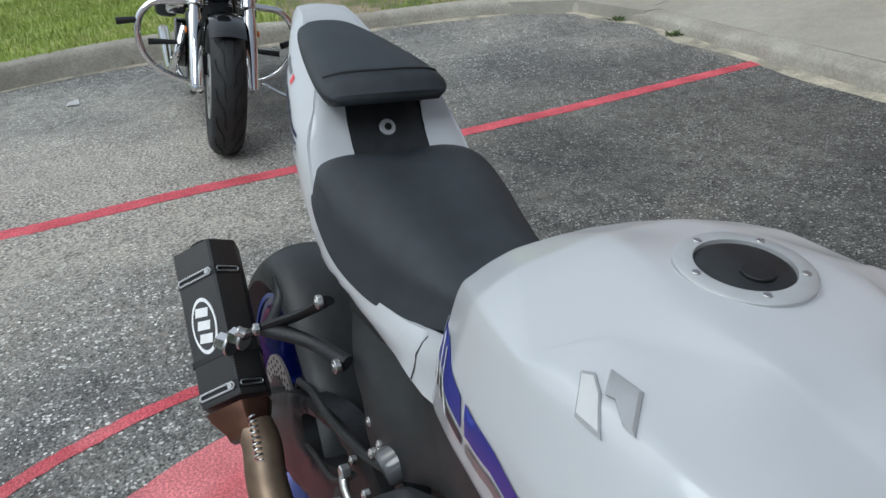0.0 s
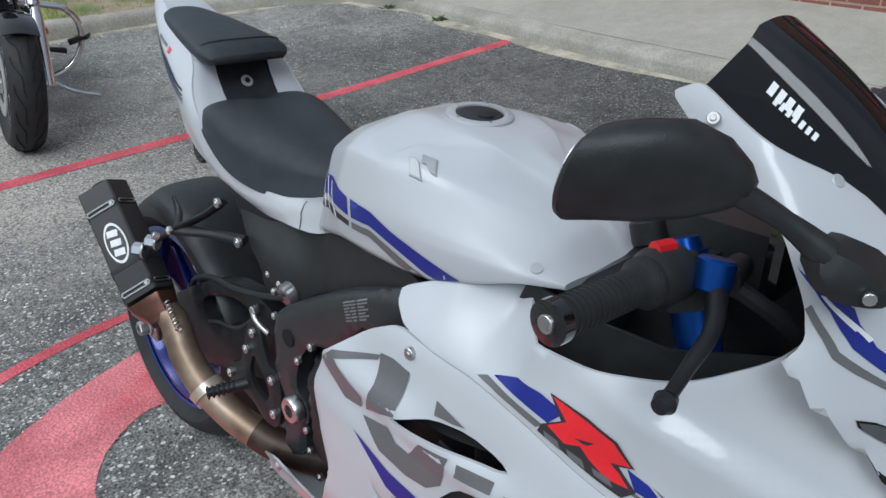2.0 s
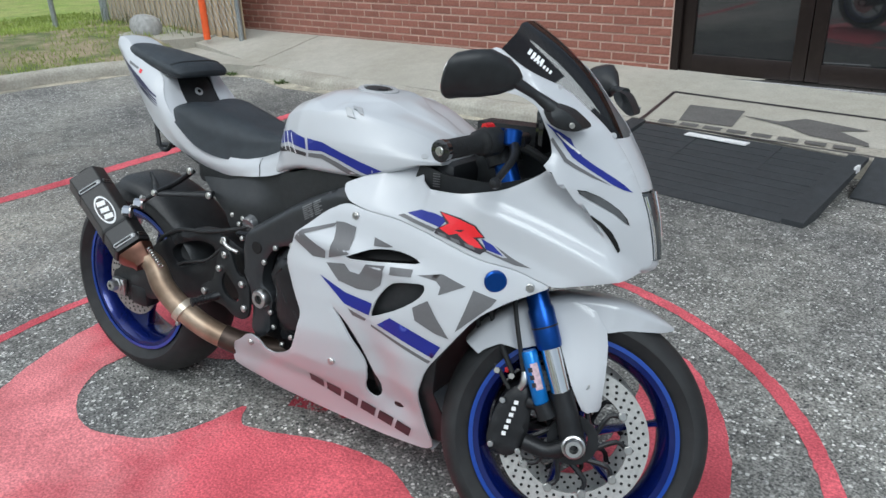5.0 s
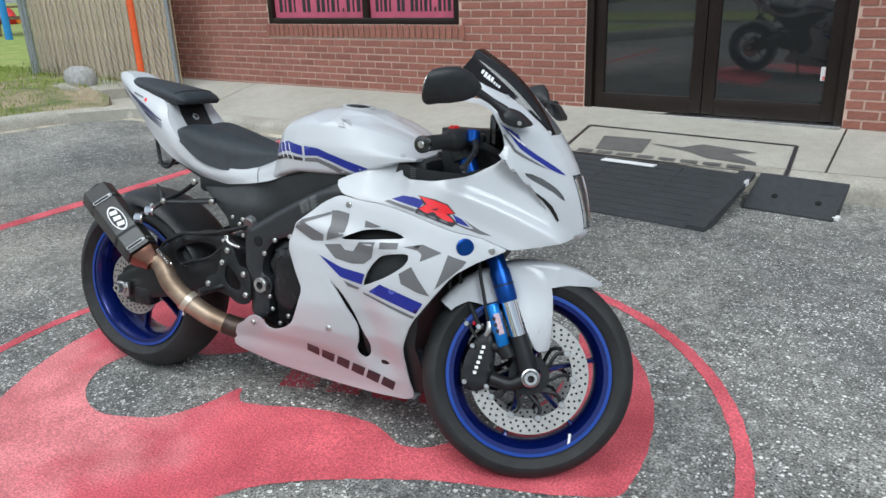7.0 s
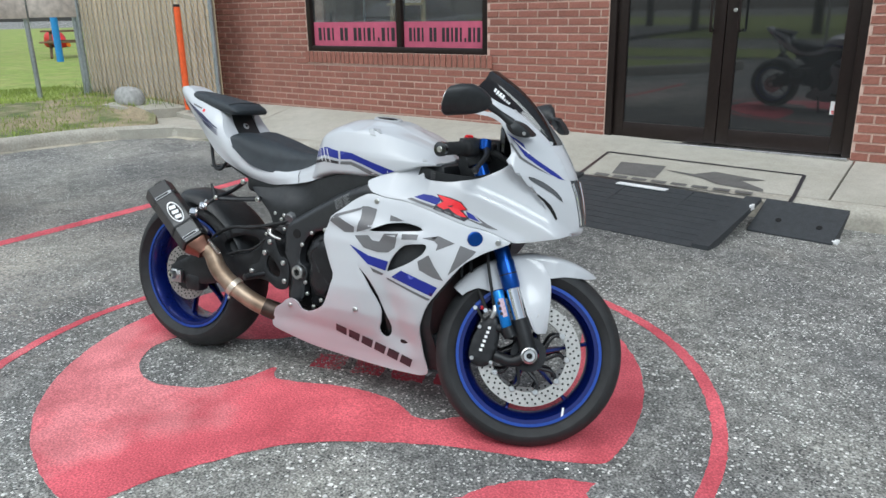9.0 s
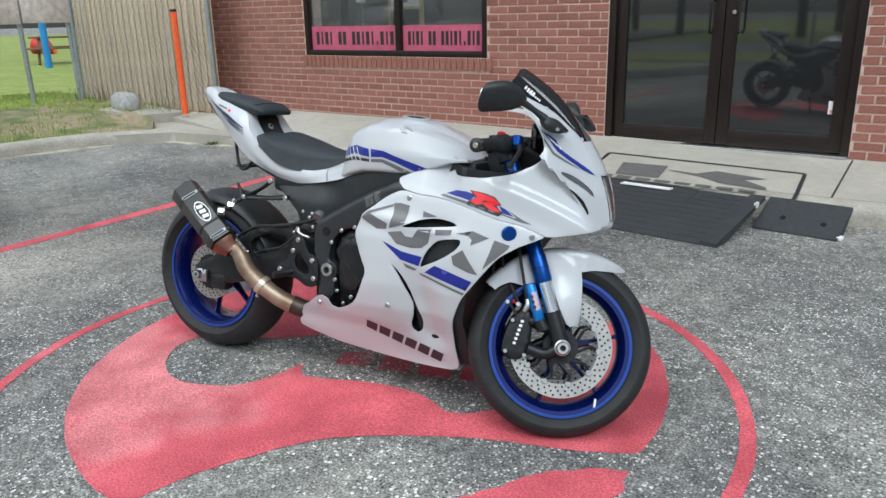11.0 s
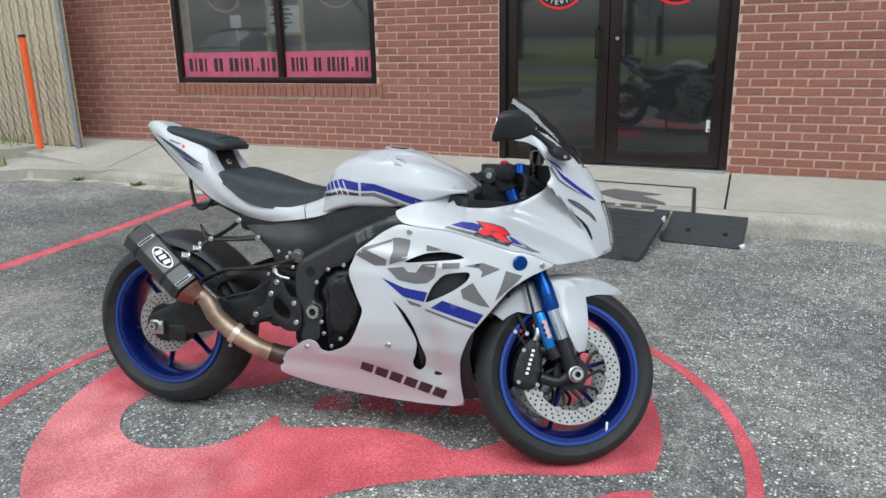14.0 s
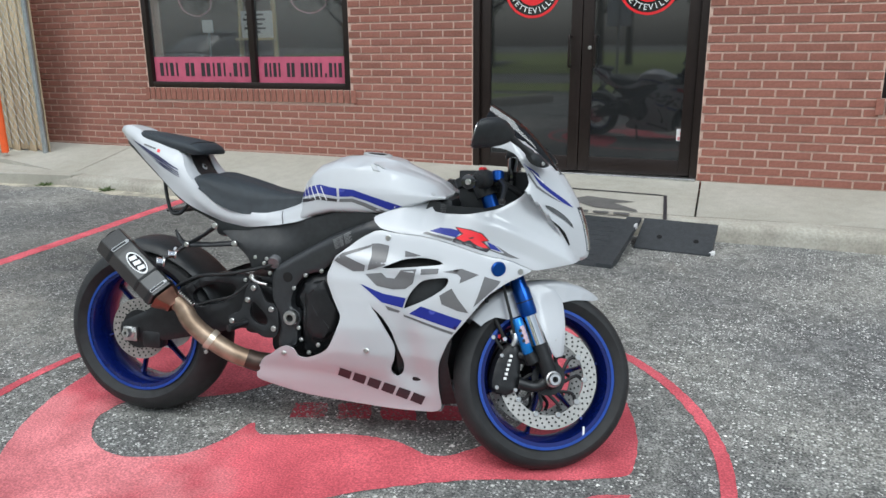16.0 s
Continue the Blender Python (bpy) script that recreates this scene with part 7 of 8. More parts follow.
for s in (-1, 1):
    c0 = leg_at(0.825, s * FORK_Y)
    if s < 0:
        root, end = STEER @ (c0 + Vector((0, -0.03, 0.02))), Vector((1.184, -0.3, 0.854))
    else:
        root = STEER @ (c0 + Vector((0, 0.03, 0.02)))
        end = root + Vector((-0.105, 0.165, 0.012))
    out = end - root
    od = out.normalized()
    ahead = (Vector((1, 0, 0)) - od * od.x).normalized()
    down = od.cross(ahead)
    down = down if down.z < 0 else -down
    part("handlebar", tube([root, root + out * 0.5], 0.012, 14), BLACKM, bike)
    part("bar_clamp", steered(tube([leg_at(0.8, s * FORK_Y), leg_at(0.845, s * FORK_Y)], 0.034, 18)), BLACKM, bike)
    swb = part("switch_box", tube([root + out * 0.12, root + out * 0.16, root + out * 0.3, root + out * 0.36], [0.02, 0.028, 0.028, 0.022], 14), BLACK, bike, "black handlebar switch box")
    if s < 0:
        part("kill_switch", tube([root + out * 0.2 - down * 0.026, root + out * 0.3 - down * 0.026 - ahead * 0.004], 0.008, 8), RED, swb, "red switch")
    g1 = root + out * 0.36
    grip = part("grip", tube([g1, g1 + od * 0.006, g1 + od * 0.01, g1 + od * 0.02, root + out * 0.93], [0.024, 0.024, 0.021, 0.0175, 0.0165], 20), RUBBER, bike, "black ribbed rubber grip")
    rb = bmesh.new()
    for k in range(14):
        p = g1 + (root + out * 0.93 - g1) * (0.16 + 0.06 * k)
        tube([p - od * 0.001, p + od * 0.001], 0.0178, 16, 0, rb)
    part("grip_rib", rb, RUBBER, grip)
    part("bar_end", tube([root + out * 0.93, root + out * 0.94, end - od * 0.001, end], [0.016, 0.0195, 0.0195, 0.017], 20), GLOSSB, grip, "black bar end weight")
    part("bar_end_screw", disc(end + od * 0.001, od, 0.008, 0.004, 14), STEEL, grip)
    piv = root + out * 0.12 + ahead * 0.04
    tip = Vector((1.267, -0.253, 0.803)) if s < 0 else end + ahead * 0.085 + down * 0.028 - od * 0.012
    lever = part("brake_lever" if s < 0 else "clutch_lever", tube([piv, piv + (tip - piv) * 0.35 + ahead * 0.012, piv + (tip - piv) * 0.7 + ahead * 0.006, tip], [0.01, 0.008, 0.0065, 0.006], 10, 16), BLACKM, bike, "black lever with a ball end")
    part("lever_ball", lathe([(0.0005, -0.011), (0.007, -0.009), (0.0105, 0), (0.007, 0.009), (0.0005, 0.011)], 16, Matrix.Translation(tip)), BLACKM, lever)
    part("master_cylinder", tube([piv - od * 0.01, piv - od * 0.055 - ahead * 0.01], [0.015, 0.012], 12), BLACKM, bike)
part("fluid_reservoir", steered(disc((1.17, -0.15, 0.845), (0, 0, 1), 0.017, 0.03, 20)), BLUEAL, bike, "blue fluid reservoir cap")
part("inner_panel", panel([(1.0, 0.7), (1.04, 0.79), (1.1, 0.775), (1.2, 0.77), (1.3, 0.8), (1.3, 0.7)], lambda x, z: 0.142 - 0.16 * max(0, x - 1.12), 0.004, 0.03, (), -1, 0), BLACK, bike, "black inner cockpit panel")
part("inner_panel", panel([(1.0, 0.7), (1.04, 0.79), (1.1, 0.775), (1.2, 0.77), (1.3, 0.8), (1.3, 0.7)], lambda x, z: 0.142 - 0.16 * max(0, x - 1.12), 0.004, 0.03, (), 1, 0), BLACK, bike, "black inner cockpit panel")
for k in range(6):
    part("label_bar", boxes((1.08, -0.146, 0.776 - k * 0.005, 0.016, 0.001, 0.0016)), GREY, bike, "small white print on the cockpit panel")
part("steering_cover", boxes((1.03, -0.01, 0.752, 0.15, 0.22, 0.085, 0.02)), BLACK, bike, "black trim below the front of the tank")
part("cockpit_floor", boxes((1.15, 0, 0.7, 0.36, 0.26, 0.02)), BLACK, bike)
part("throttle_cable", steered(tube([(1.13, -0.1, 0.84), (1.2, -0.12, 0.83), (1.26, -0.1, 0.79), (1.24, -0.05, 0.72)], 0.009, 8, 20)), RUBBER, bike)

# --- windscreen ---
def screen_rows():
    """From the pointed base to the peak: a ridge along the middle, the sides falling to the edge of the cowl."""
    rings = []
    for i in range(29):
        u = i / 28
        mid_ = Vector((1.396 - 0.203 * u + 0.017 * math.sin(math.pi * u), 0, 0.864 + 0.203 * u + 0.016 * math.sin(math.pi * u)))
        half = 0.01 + 0.094 * u ** 0.85
        low = Vector((1.388 - 0.209 * u, 0, 0.861 + 0.149 * u))
        row = []
        for v in np.linspace(-1, 1, 41):
            # raised middle bubble with flat flanks
            a = abs(v)
            q = 0.1 * (a / 0.4) ** 2 if a < 0.4 else 0.1 + 0.18 * smooth01(a, 0.38, 0.5) + 0.72 * (a - 0.4) / 0.6
            p = mid_ + (low - mid_) * q
            row.append((p.x, v * half, p.z))
        rings.append(row)
    return rings


scr = part("windscreen", thicken(loft(screen_rows(), False), 0.003), SMOKE, bike, "smoked transparent windscreen")
scr_tree = tree_of(scr)
for n, x0, z0, step, wide, tall in ((4, 1.219, 1.018, 0.0078, 0.0052, 0.0085), (7, 1.2265, 1.0065, 0.0058, 0.0034, 0.0052)):
    for k in range(n):
        x, z = x0 + k * step, z0 - k * step * 0.72
        part("letter_bar", sticker([(x, z), (x + wide, z - wide * 0.7), (x + wide - 0.001, z - tall - wide * 0.7), (x - 0.001, z - tall)], scr_tree, -1, 0.001, 0.004), CHALK, scr, "white bar of the screen lettering")
for x, y, z in ((1.185, -0.101, 1.002), (1.275, -0.081, 0.933), (1.363, -0.01, 0.863)):
    hit, nor, *_ = cowl_tree.find_nearest(Vector((x, y, z)))
    part("screen_screw", disc(hit, nor, 0.006, 0.005, 12), SATIN, bike, "small bright screen screw")
# --- mirrors ---
for s in (-1, 1):
    base = Vector((1.34, s * 0.16, 0.91))
    foot = [(1.314, 0.925), (1.323, 0.936), (1.348, 0.928), (1.362, 0.914), (1.376, 0.897), (1.367, 0.89), (1.347, 0.893), (1.327, 0.905)]
    mb_ = part("mirror_base", panel(chaikin(foot, 1), lambda x, z: 0.192 - 0.9 * max(0, x - 1.335), 0.04, 0.012, (), s, 0.006), BLACK, bike, "black mirror base")
    part("base_screw", disc((1.363, s * 0.17, 0.902), (0.5, s, 0), 0.005, 0.006, 10), STEEL, mb_)
    dz = 0.0 if s < 0 else -0.045
    dx = 0.0 if s < 0 else 0.005
    part("mirror_stalk", tube([(1.33, s * 0.178, 0.928), (1.305, s * 0.198, 0.95 + dz * 0.4), (1.28 + dx, s * 0.228, 0.972 + dz)], [0.012, 0.008, 0.01], 12, 14), BLACK, bike, "black mirror stalk")
    rings = []
    for x, yc, zc, hw, hh in ((1.29, 0.226, 0.975, 0.006, 0.007), (1.282, 0.23, 0.977, 0.014, 0.017), (1.266, 0.243, 0.982, 0.026, 0.029), (1.244, 0.262, 0.986, 0.036, 0.037), (1.222, 0.278, 0.985, 0.042, 0.037), (1.203, 0.288, 0.981, 0.045, 0.036), (1.199, 0.29, 0.98, 0.042, 0.033)):
        ring = []
        for j in range(28):
            a = 2 * math.pi * j / 28
            ca, sa = math.cos(a), math.sin(a)
            yy = hw * math.copysign(abs(ca) ** 0.8, ca)
            zz = hh * math.copysign(abs(sa) ** 0.85, sa) * (1.0 + 0.12 * (sa < 0))
            ring.append(Vector((x + dx + 0.3 * zz + 0.15 * yy, s * (yc + yy), zc + dz + zz + 0.12 * yy)))
        rings.append(ring)
    mh = part("mirror", loft(rings), BLACK, bike, "black rear-view mirror housing")
    mc = sum(rings[-1], Vector()) / 28
    part("mirror_glass", loft([[mc + (p - mc) * 0.9 + Vector((-0.0015, 0, 0)) for p in rings[-1]], [mc + (p - mc) * 0.9 + Vector((-0.003, 0, 0)) for p in rings[-1]]]), CHROME, mh, "mirror glass")

# ---- verge, fence and field ----
def kerb_left(y):
    return interp(y, [-5.8, -4.2, -2.9, -1.9, -1.0, 0.2, 1.2, 2.05, 2.5, 2.75, 2.9], [-2.5, -3.6, -5.0, -5.72, -6.12, -6.28, -6.36, -6.28, -6.08, -6.2, -6.85]) - 0.14


def verge_z(x, y):
    """Height of the verge: kerb high at the lot, rising to the field."""
    d = kerb_left(y) - x
    if y > 2.75:
        d = max(d, 0.0) + 0.7
    return 0.112 + 0.06 * smooth01(0.9 - y, 0.0, 1.4) + 0.125 * smooth01(d, 0.05, 1.2) * smooth01(y, -2.0, 1.2) + 0.012 * noise.noise(Vector((x * 1.3, y * 1.3, 0)))


def terrain(name, ys, ds, material, label, category):
    bm = bmesh.new()
    prev = None
    for y in ys:
        row = [bm.verts.new((kerb_left(y) - d, y, verge_z(kerb_left(y) - d, y) if d >= 0 else 0.04)) for d in ds]
        if prev:
            for i in range(len(ds) - 1):
                bm.faces.new((prev[i], prev[i + 1], row[i + 1], row[i]))
        prev = row
    bmesh.ops.recalc_face_normals(bm, faces=bm.faces[:])
    if sum(f.normal.z for f in bm.faces) < 0:
        bmesh.ops.reverse_faces(bm, faces=bm.faces[:])
    return tagged(finish(name, bm, material), label, category, kind="structure")


near_d = [-0.05, 0.0, 0.1, 0.25, 0.45, 0.7, 1.0, 1.4, 1.9, 2.3]
far_d = [2.3, 2.8, 3.5, 5.0, 9.0, 20.0, 70.0]
north_y = list(np.arange(0.3, 2.4, 0.15)) + list(np.arange(2.4, 4.41, 0.06))
terrain("verge", north_y, near_d, SOIL, "sandy verge with patches of grass behind the kerb", "verge")
terrain("field_1", north_y, far_d, GRASS, "mown green field beyond the fence", "grass")
terrain("lawn", list(np.arange(-6.0, 0.31, 0.21)), near_d + far_d[1:], GRASS, "mown green lawn behind the kerb", "grass")
tagged(finish("verge_corner", loft([[(x, y, z) for x, y in ((-7.1, 2.35), (-6.25, 2.2), (-5.9, 2.7), (-5.1, 2.9), (-5.1, 3.25), (-7.1, 3.25))] for z in (0.0, 0.1)]), CONCRETE, smooth=False), "worn concrete at the end of the pavement", "slab", kind="structure")
sheet("field", -80, -6.45, 4.3, 80, 0.225, GRASS, "mown green field beyond the fence", "grass")
sheet("road", -300, 300, -21, -14, 0.012, ASPHALT, "grey street beyond the parking lot", "road")
sheet("field_2", -300, 300, -13.5, -9.5, 0.02, GRASS, "strip of grass by the street", "grass")
sheet("field_3", -300, 300, -90, -21.5, 0.02, GRASS, "grass beyond the street", "grass")
slab_o = [(-7.3, 2.6), (-6.75, 2.86), (-6.62, 3.4), (-7.0, 3.55), (-7.75, 3.2)]
tagged(finish("path_slab", loft([[(x, y, verge_z(x, y) + h) for x, y in slab_o] for h in (-0.2, 0.018)]), CONCRETE, smooth=False), "old grey concrete slab at the end of the pavement", "slab", kind="structure")


def tufts(name, n, area, seed, h0, h1, material, label, dens=None):
    r = random.Random(seed)
    vs, fs = [], []
    for _ in range(n):
        for _try in range(8):
            x, y = r.uniform(area[0], area[1]), r.uniform(area[2], area[3])
            if dens is None or r.random() < dens(x, y):
                break
        else:
            continue
        a, h, w = r.uniform(0, 6.28), r.uniform(h0, h1), r.uniform(0.0025, 0.005)
        lx, ly = r.gauss(0, 0.4) * h, r.gauss(0, 0.4) * h
        c, s = math.cos(a) * w, math.sin(a) * w
        g = verge_z(x, y)
        k = len(vs)
        vs += [(x - c, y - s, g), (x + c, y + s, g), (x + c * 0.7 + lx * 0.4, y + s * 0.7 + ly * 0.4, g + h * 0.6), (x - c * 0.7 + lx * 0.4, y - s * 0.7 + ly * 0.4, g + h * 0.6), (x + lx, y + ly, g + h)]
        fs += [(k, k + 1, k + 2, k + 3), (k + 3, k + 2, k + 4)]
    me = bpy.data.meshes.new(name)
    me.from_pydata(vs, [], fs)
    me.materials.append(material)
    return tagged(new(name, me), label, "grass", kind="stuff")


def lush(x, y):
    if x > kerb_left(y):
        return 0.0
    g = 0.5 + 0.8 * noise.noise(Vector((x * 0.9, y * 0.9, 3)))
    return max(0.02, min(1.0, g + (0.9 if y < 0.4 else 0.0) + (0.3 if x < -8.5 else -0.25)))


tufts("grass", 30000, (-10.4, -5.2, -3.2, 3.4), 3, 0.02, 0.055, BLADE, "uneven green grass on the verge", lush)
tufts("tall_grass", 900, (-9.2, -6.8, 3.0, 3.85), 5, 0.08, 0.28, WEED, "straggling weeds along the foot of the fence", lambda x, y: 0.1 + 0.9 * (y > 3.5) * (0.5 + noise.noise(Vector((x * 1.5, 0, 0)))))
# weeds growing from the kerb joint
for k, (x, y) in enumerate(((-5.35, 2.82), (-4.6, 2.87), (-6.25, 0.5), (-6.2, -0.9))):
    r = random.Random(k)
    bm = bmesh.new()
    for _ in range(40):
        a, l = r.uniform(0, 6.28), r.uniform(0.03, 0.08)
        d = Vector((math.cos(a), math.sin(a), r.uniform(0.3, 1.0))).normalized()
        s = d.orthogonal().normalized() * 0.008
        b0 = Vector((x + r.gauss(0, 0.02), y + r.gauss(0, 0.02), 0.0))
        q = [bm.verts.new(p) for p in (b0, b0 + d * l * 0.5 + s, b0 + d * l, b0 + d * l * 0.5 - s)]
        bm.faces.new(q)
    tagged(finish("weed", bm, WEED), "small green weed growing from the kerb joint", "weed", group="weeds at the kerb")

# what stands on the raised verge lies a little nearer
NEAR = Matrix.Translation((1.15, -1.4, 1.22)) @ Matrix.Diagonal((0.873, 0.873, 0.873, 1)) @ Matrix.Translation((-1.15, 1.4, -1.22))
# scrap of paper on the asphalt and creeper on the fence
bm = bmesh.new()
q = [bm.verts.new(p) for p in ((-5.16, -1.17, 0.004), (-5.04, -1.16, 0.01), (-5.05, -1.08, 0.006), (-5.15, -1.1, 0.022))]
bm.faces.new(q)
tagged(finish("paper_scrap", thicken(bm, 0.001), CHALK), "white scrap of paper lying on the asphalt", "litter")
rr = random.Random(11)
vs, fs = [], []
for cx, cz, n_, sp in ((-7.62, 0.62, 150, 0.16), (-7.95, 0.5, 120, 0.14), (-7.35, 0.75, 60, 0.12), (-8.25, 0.75, 50, 0.1)):
    for _ in range(n_):
        x, z = cx + rr.gauss(0, sp), max(0.28, cz + rr.gauss(0, sp * 0.9))
        y = 3.56 + (x + 7.2) * 0.09 - rr.uniform(0.0, 0.05)
        a, l = rr.uniform(0, 6.28), rr.uniform(0.015, 0.035)
        k = len(vs)
        vs += [(x, y, z), (x + l * math.cos(a), y - 0.008, z + l * math.sin(a)), (x + l * 1.2 * math.cos(a + 0.6), y - 0.004, z + l * 1.2 * math.sin(a + 0.6)), (x + l * 0.7 * math.cos(a + 1.1), y - 0.01, z + l * 0.7 * math.sin(a + 1.1))]
        fs.append((k, k + 1, k + 2, k + 3))
me = bpy.data.meshes.new("creeper")
me.from_pydata(vs, [], fs)
me.materials.append(WEED)
tagged(new("creeper", me), "straggling green creeper on the fence", "creeper", kind="stuff")
# chain-link fence with tan privacy slats
FX0, FX1, FY = -10.35, -7.2, 4.14
fence = thing("fence", "chain-link fence filled with tan privacy slats beside the shop", "fence")
n = 48
slat_me = None
for k in range(n):
    bm = boxes((0, 0, 1.2, 0.088, 0.012, 2.2, 0.003))
    if slat_me is None:
        ob = part("slat", bm, SLAT, fence)
        slat_me = ob.data
    else:
        bm.free()
        ob = new("slat", slat_me)
        ob.parent = fence
    ob.location = (FX0 + 0.05 + k * (FX1 - FX0 + 0.02) / n, FY - 0.28 * (1 - k / n) + (0.007 if k % 2 else -0.007), -0.05 + 0.02 * math.sin(k * 1.7))
    ob.rotation_euler = (0, 0.004 * math.sin(k * 2.3), 0)
wires, wf = [], []
for dirn in (-1, 1):
    for k in range(-34, 50):
        pts = []
        for i in range(34):
            z = 0.12 + i * 0.0667
            x = FX0 + k * 0.0875 + dirn * (i * 0.044 if dirn > 0 else i * 0.044) + (1.5 if dirn < 0 else 0)
            if FX0 < x < FX1:
                y = FY - 0.28 * (FX1 - x) / (FX1 - FX0) - 0.022 - 0.004 * ((i + (dirn > 0)) % 2)
                pts.append((x, y, z))
        for a, b in zip(pts, pts[1:]):
            s = len(wires)
            wires += [(a[0] - 0.002, a[1], a[2]), (a[0] + 0.002, a[1], a[2]), (a[0], a[1] - 0.003, a[2]), (b[0] - 0.002, b[1], b[2]), (b[0] + 0.002, b[1], b[2]), (b[0], b[1] - 0.003, b[2])]
            wf += [(s, s + 2, s + 5, s + 3), (s + 2, s + 1, s + 4, s + 5)]
me = bpy.data.meshes.new("mesh_wire")
me.from_pydata(wires, [], wf)
me.materials.append(GALV)
ob = new("mesh_wire", me)
ob.parent = fence
ob["kind"] = "stuff"
for x, y in ((FX1 + 0.02, FY - 0.04), (FX0, FY - 0.33)):
    part("post", tube([(x, y, 0.0), (x, y, 2.45)], 0.03, 14), GALV, fence, "galvanised fence post")
    for z in (0.5, 1.3, 2.1):
        part("band", tube([(x, y, z), (x, y, z + 0.02)], 0.034, 14), GALV, fence)
part("top_rail", tube([(FX0, FY - 0.3, 2.38), (FX1, FY - 0.02, 2.38)], 0.02, 12), GALV, fence)

bollard = thing("marker_post", "thin orange painted steel marker post by the fence", "post")
part("pole", tube([(-7.56, 3.86, 0.05), (-7.56, 3.86, 1.32)], 0.04, 18), ORANGEP, bollard)
part("cap", tube([(-7.56, 3.86, 1.32), (-7.56, 3.86, 1.35)], [0.044, 0.04], 18), FRAMEB, bollard, "dark rusty cap")

bm = bmesh.new()
bmesh.ops.create_icosphere(bm, subdivisions=2, radius=1.0)
for v in bm.verts:
    n = Vector([math.copysign(abs(c) ** 0.75, c) for c in v.co])
    v.co = n * (1 + 0.16 * noise.noise(v.co * 1.3) + 0.05 * noise.noise(v.co * 5))
    v.co = Vector((v.co.x * (0.24 - 0.07 * max(0, v.co.z)), v.co.y * 0.16, max(-0.1, v.co.z * 0.15)))
    v.co += Vector((-8.52, 3.55, 0.17))
tagged(finish("boulder", bm, STONE), "grey rough boulder on the verge by the fence", "rock")

rail = thing("plank_barrier", "weathered grey plank barrier on galvanised posts", "barrier")
for k, y in enumerate((3.78, 3.1, 1.0, -1.2)):
    part("post", tube([(-10.38, y, 0.0), (-10.42, y, 1.62)], 0.035, 14), GALV, rail, "galvanised post")
for y0, y1, z in ((3.8, 3.12, 1.4), (3.1, 1.0, 1.39), (1.0, -1.3, 1.4)):
    part("plank", boxes((-10.35, (y0 + y1) / 2, z, 0.04, abs(y1 - y0) - 0.012, 0.36, 0.006)), WOOD, rail)

shelter = thing("swing_set", "blue and red painted swing frame on the field", "playground")
for x, y in ((-20.1, 7.3), (-26.5, 7.6), (-21.5, 11.5), (-28.0, 12.0)):
    part("post", tube([(x, y, 0.05), (x, y, 2.6)], 0.09, 14), BLUEP, shelter)
for a, b in (((-20.1, 7.3), (-26.5, 7.6)), ((-21.5, 11.5), (-28.0, 12.0)), ((-20.1, 7.3), (-21.5, 11.5)), ((-26.5, 7.6), (-28.0, 12.0))):
    part("beam", tube([(a[0], a[1], 2.35), (b[0], b[1], 2.35)], 0.12, 12), REDP, shelter)
table = thing("picnic_table", "brown wooden picnic table on the field", "table", pose(-22.2, 8.7, 0.1, 0, 0, 60))
part("tabletop", boxes((0, 0, 0.74, 1.8, 0.75, 0.05, 0.01)), BROWNW, table)
for y in (-0.68, 0.68):
    part("bench", boxes((0, y, 0.44, 1.8, 0.26, 0.05, 0.01)), BROWNW, table)
for x in (-0.65, 0.65):
    for s in (-1, 1):
        part("leg", tube([(x, s * 0.7, 0.0), (x, s * 0.25, 0.73)], 0.04, 8), BROWNW, table)
    part("crossbar", boxes((x, 0, 0.42, 0.05, 1.5, 0.09)), BROWNW, table)
toy = thing("toy_slide", "red and yellow plastic toy slide on the field", "toy", pose(-31, 11.5, 0.1))
part("seat", tube([(-0.6, 0, 0.1), (-0.2, 0, 0.35), (0.3, 0, 0.3), (0.7, 0, 0.1)], [0.2, 0.3, 0.3, 0.2], 14, 16), REDP, toy)
part("base", tube([(-0.8, 0.2, 0.08), (0.8, 0.2, 0.08)], 0.08, 10), ORANGE, toy)

for ob in (fence, bollard, bpy.data.objects["boulder"], rail, shelter, table, toy):
    ob.matrix_world = NEAR @ ob.matrix_world

# ---- black cruiser parked behind ----
CR = Matrix.Translation((-3.57, -0.15, 0.004)) @ Matrix.Rotation(radians(5), 4, "Z") @ Matrix.Rotation(radians(-12), 4, "X")
cruiser = thing("cruiser_motorcycle", "black cruiser motorcycle with chrome fork and engine guard", "motorcycle", CR)
CW = Matrix.Translation((0, 0, 0.315))
cf = part("front_wheel", lathe([(0.19, -0.05), (0.205, -0.052), (0.215, -0.045), (0.2, -0.02), (0.2, 0.02), (0.215, 0.045), (0.205, 0.052), (0.19, 0.05), (0.185, 0)], 48, CW, None, True), CHROME, cruiser, "polished cast front wheel")
part("tyre", lathe(tyre_profile(0.318, 0.208, 0.155), 64, CW, None, True), RUBBER, cf, "black front tyre with tread grooves")
gb = bmesh.new()
for k in range(15):
    a = 2 * math.pi * k / 15
    for s in (-1, 1):
        p = []
        for u in range(9):
            aa, y = a + (0.2 if s > 0 else 0) + u * 0.075, s * (0.014 + 0.052 * (u / 8) ** 1.5 + 0.006 * math.sin(u * 1.3))
            r = 0.3195 - 0.32 * 0.135 * (1 - abs(math.cos(math.asin(min(1, abs(y) / 0.0775)))) ** 1.15)
            p.append(CW @ Vector((r * math.cos(aa), y, r * math.sin(aa))))
        tube(p, 0.0022, 4, 0, gb)
part("tread_groove", gb, HOLE, cf)
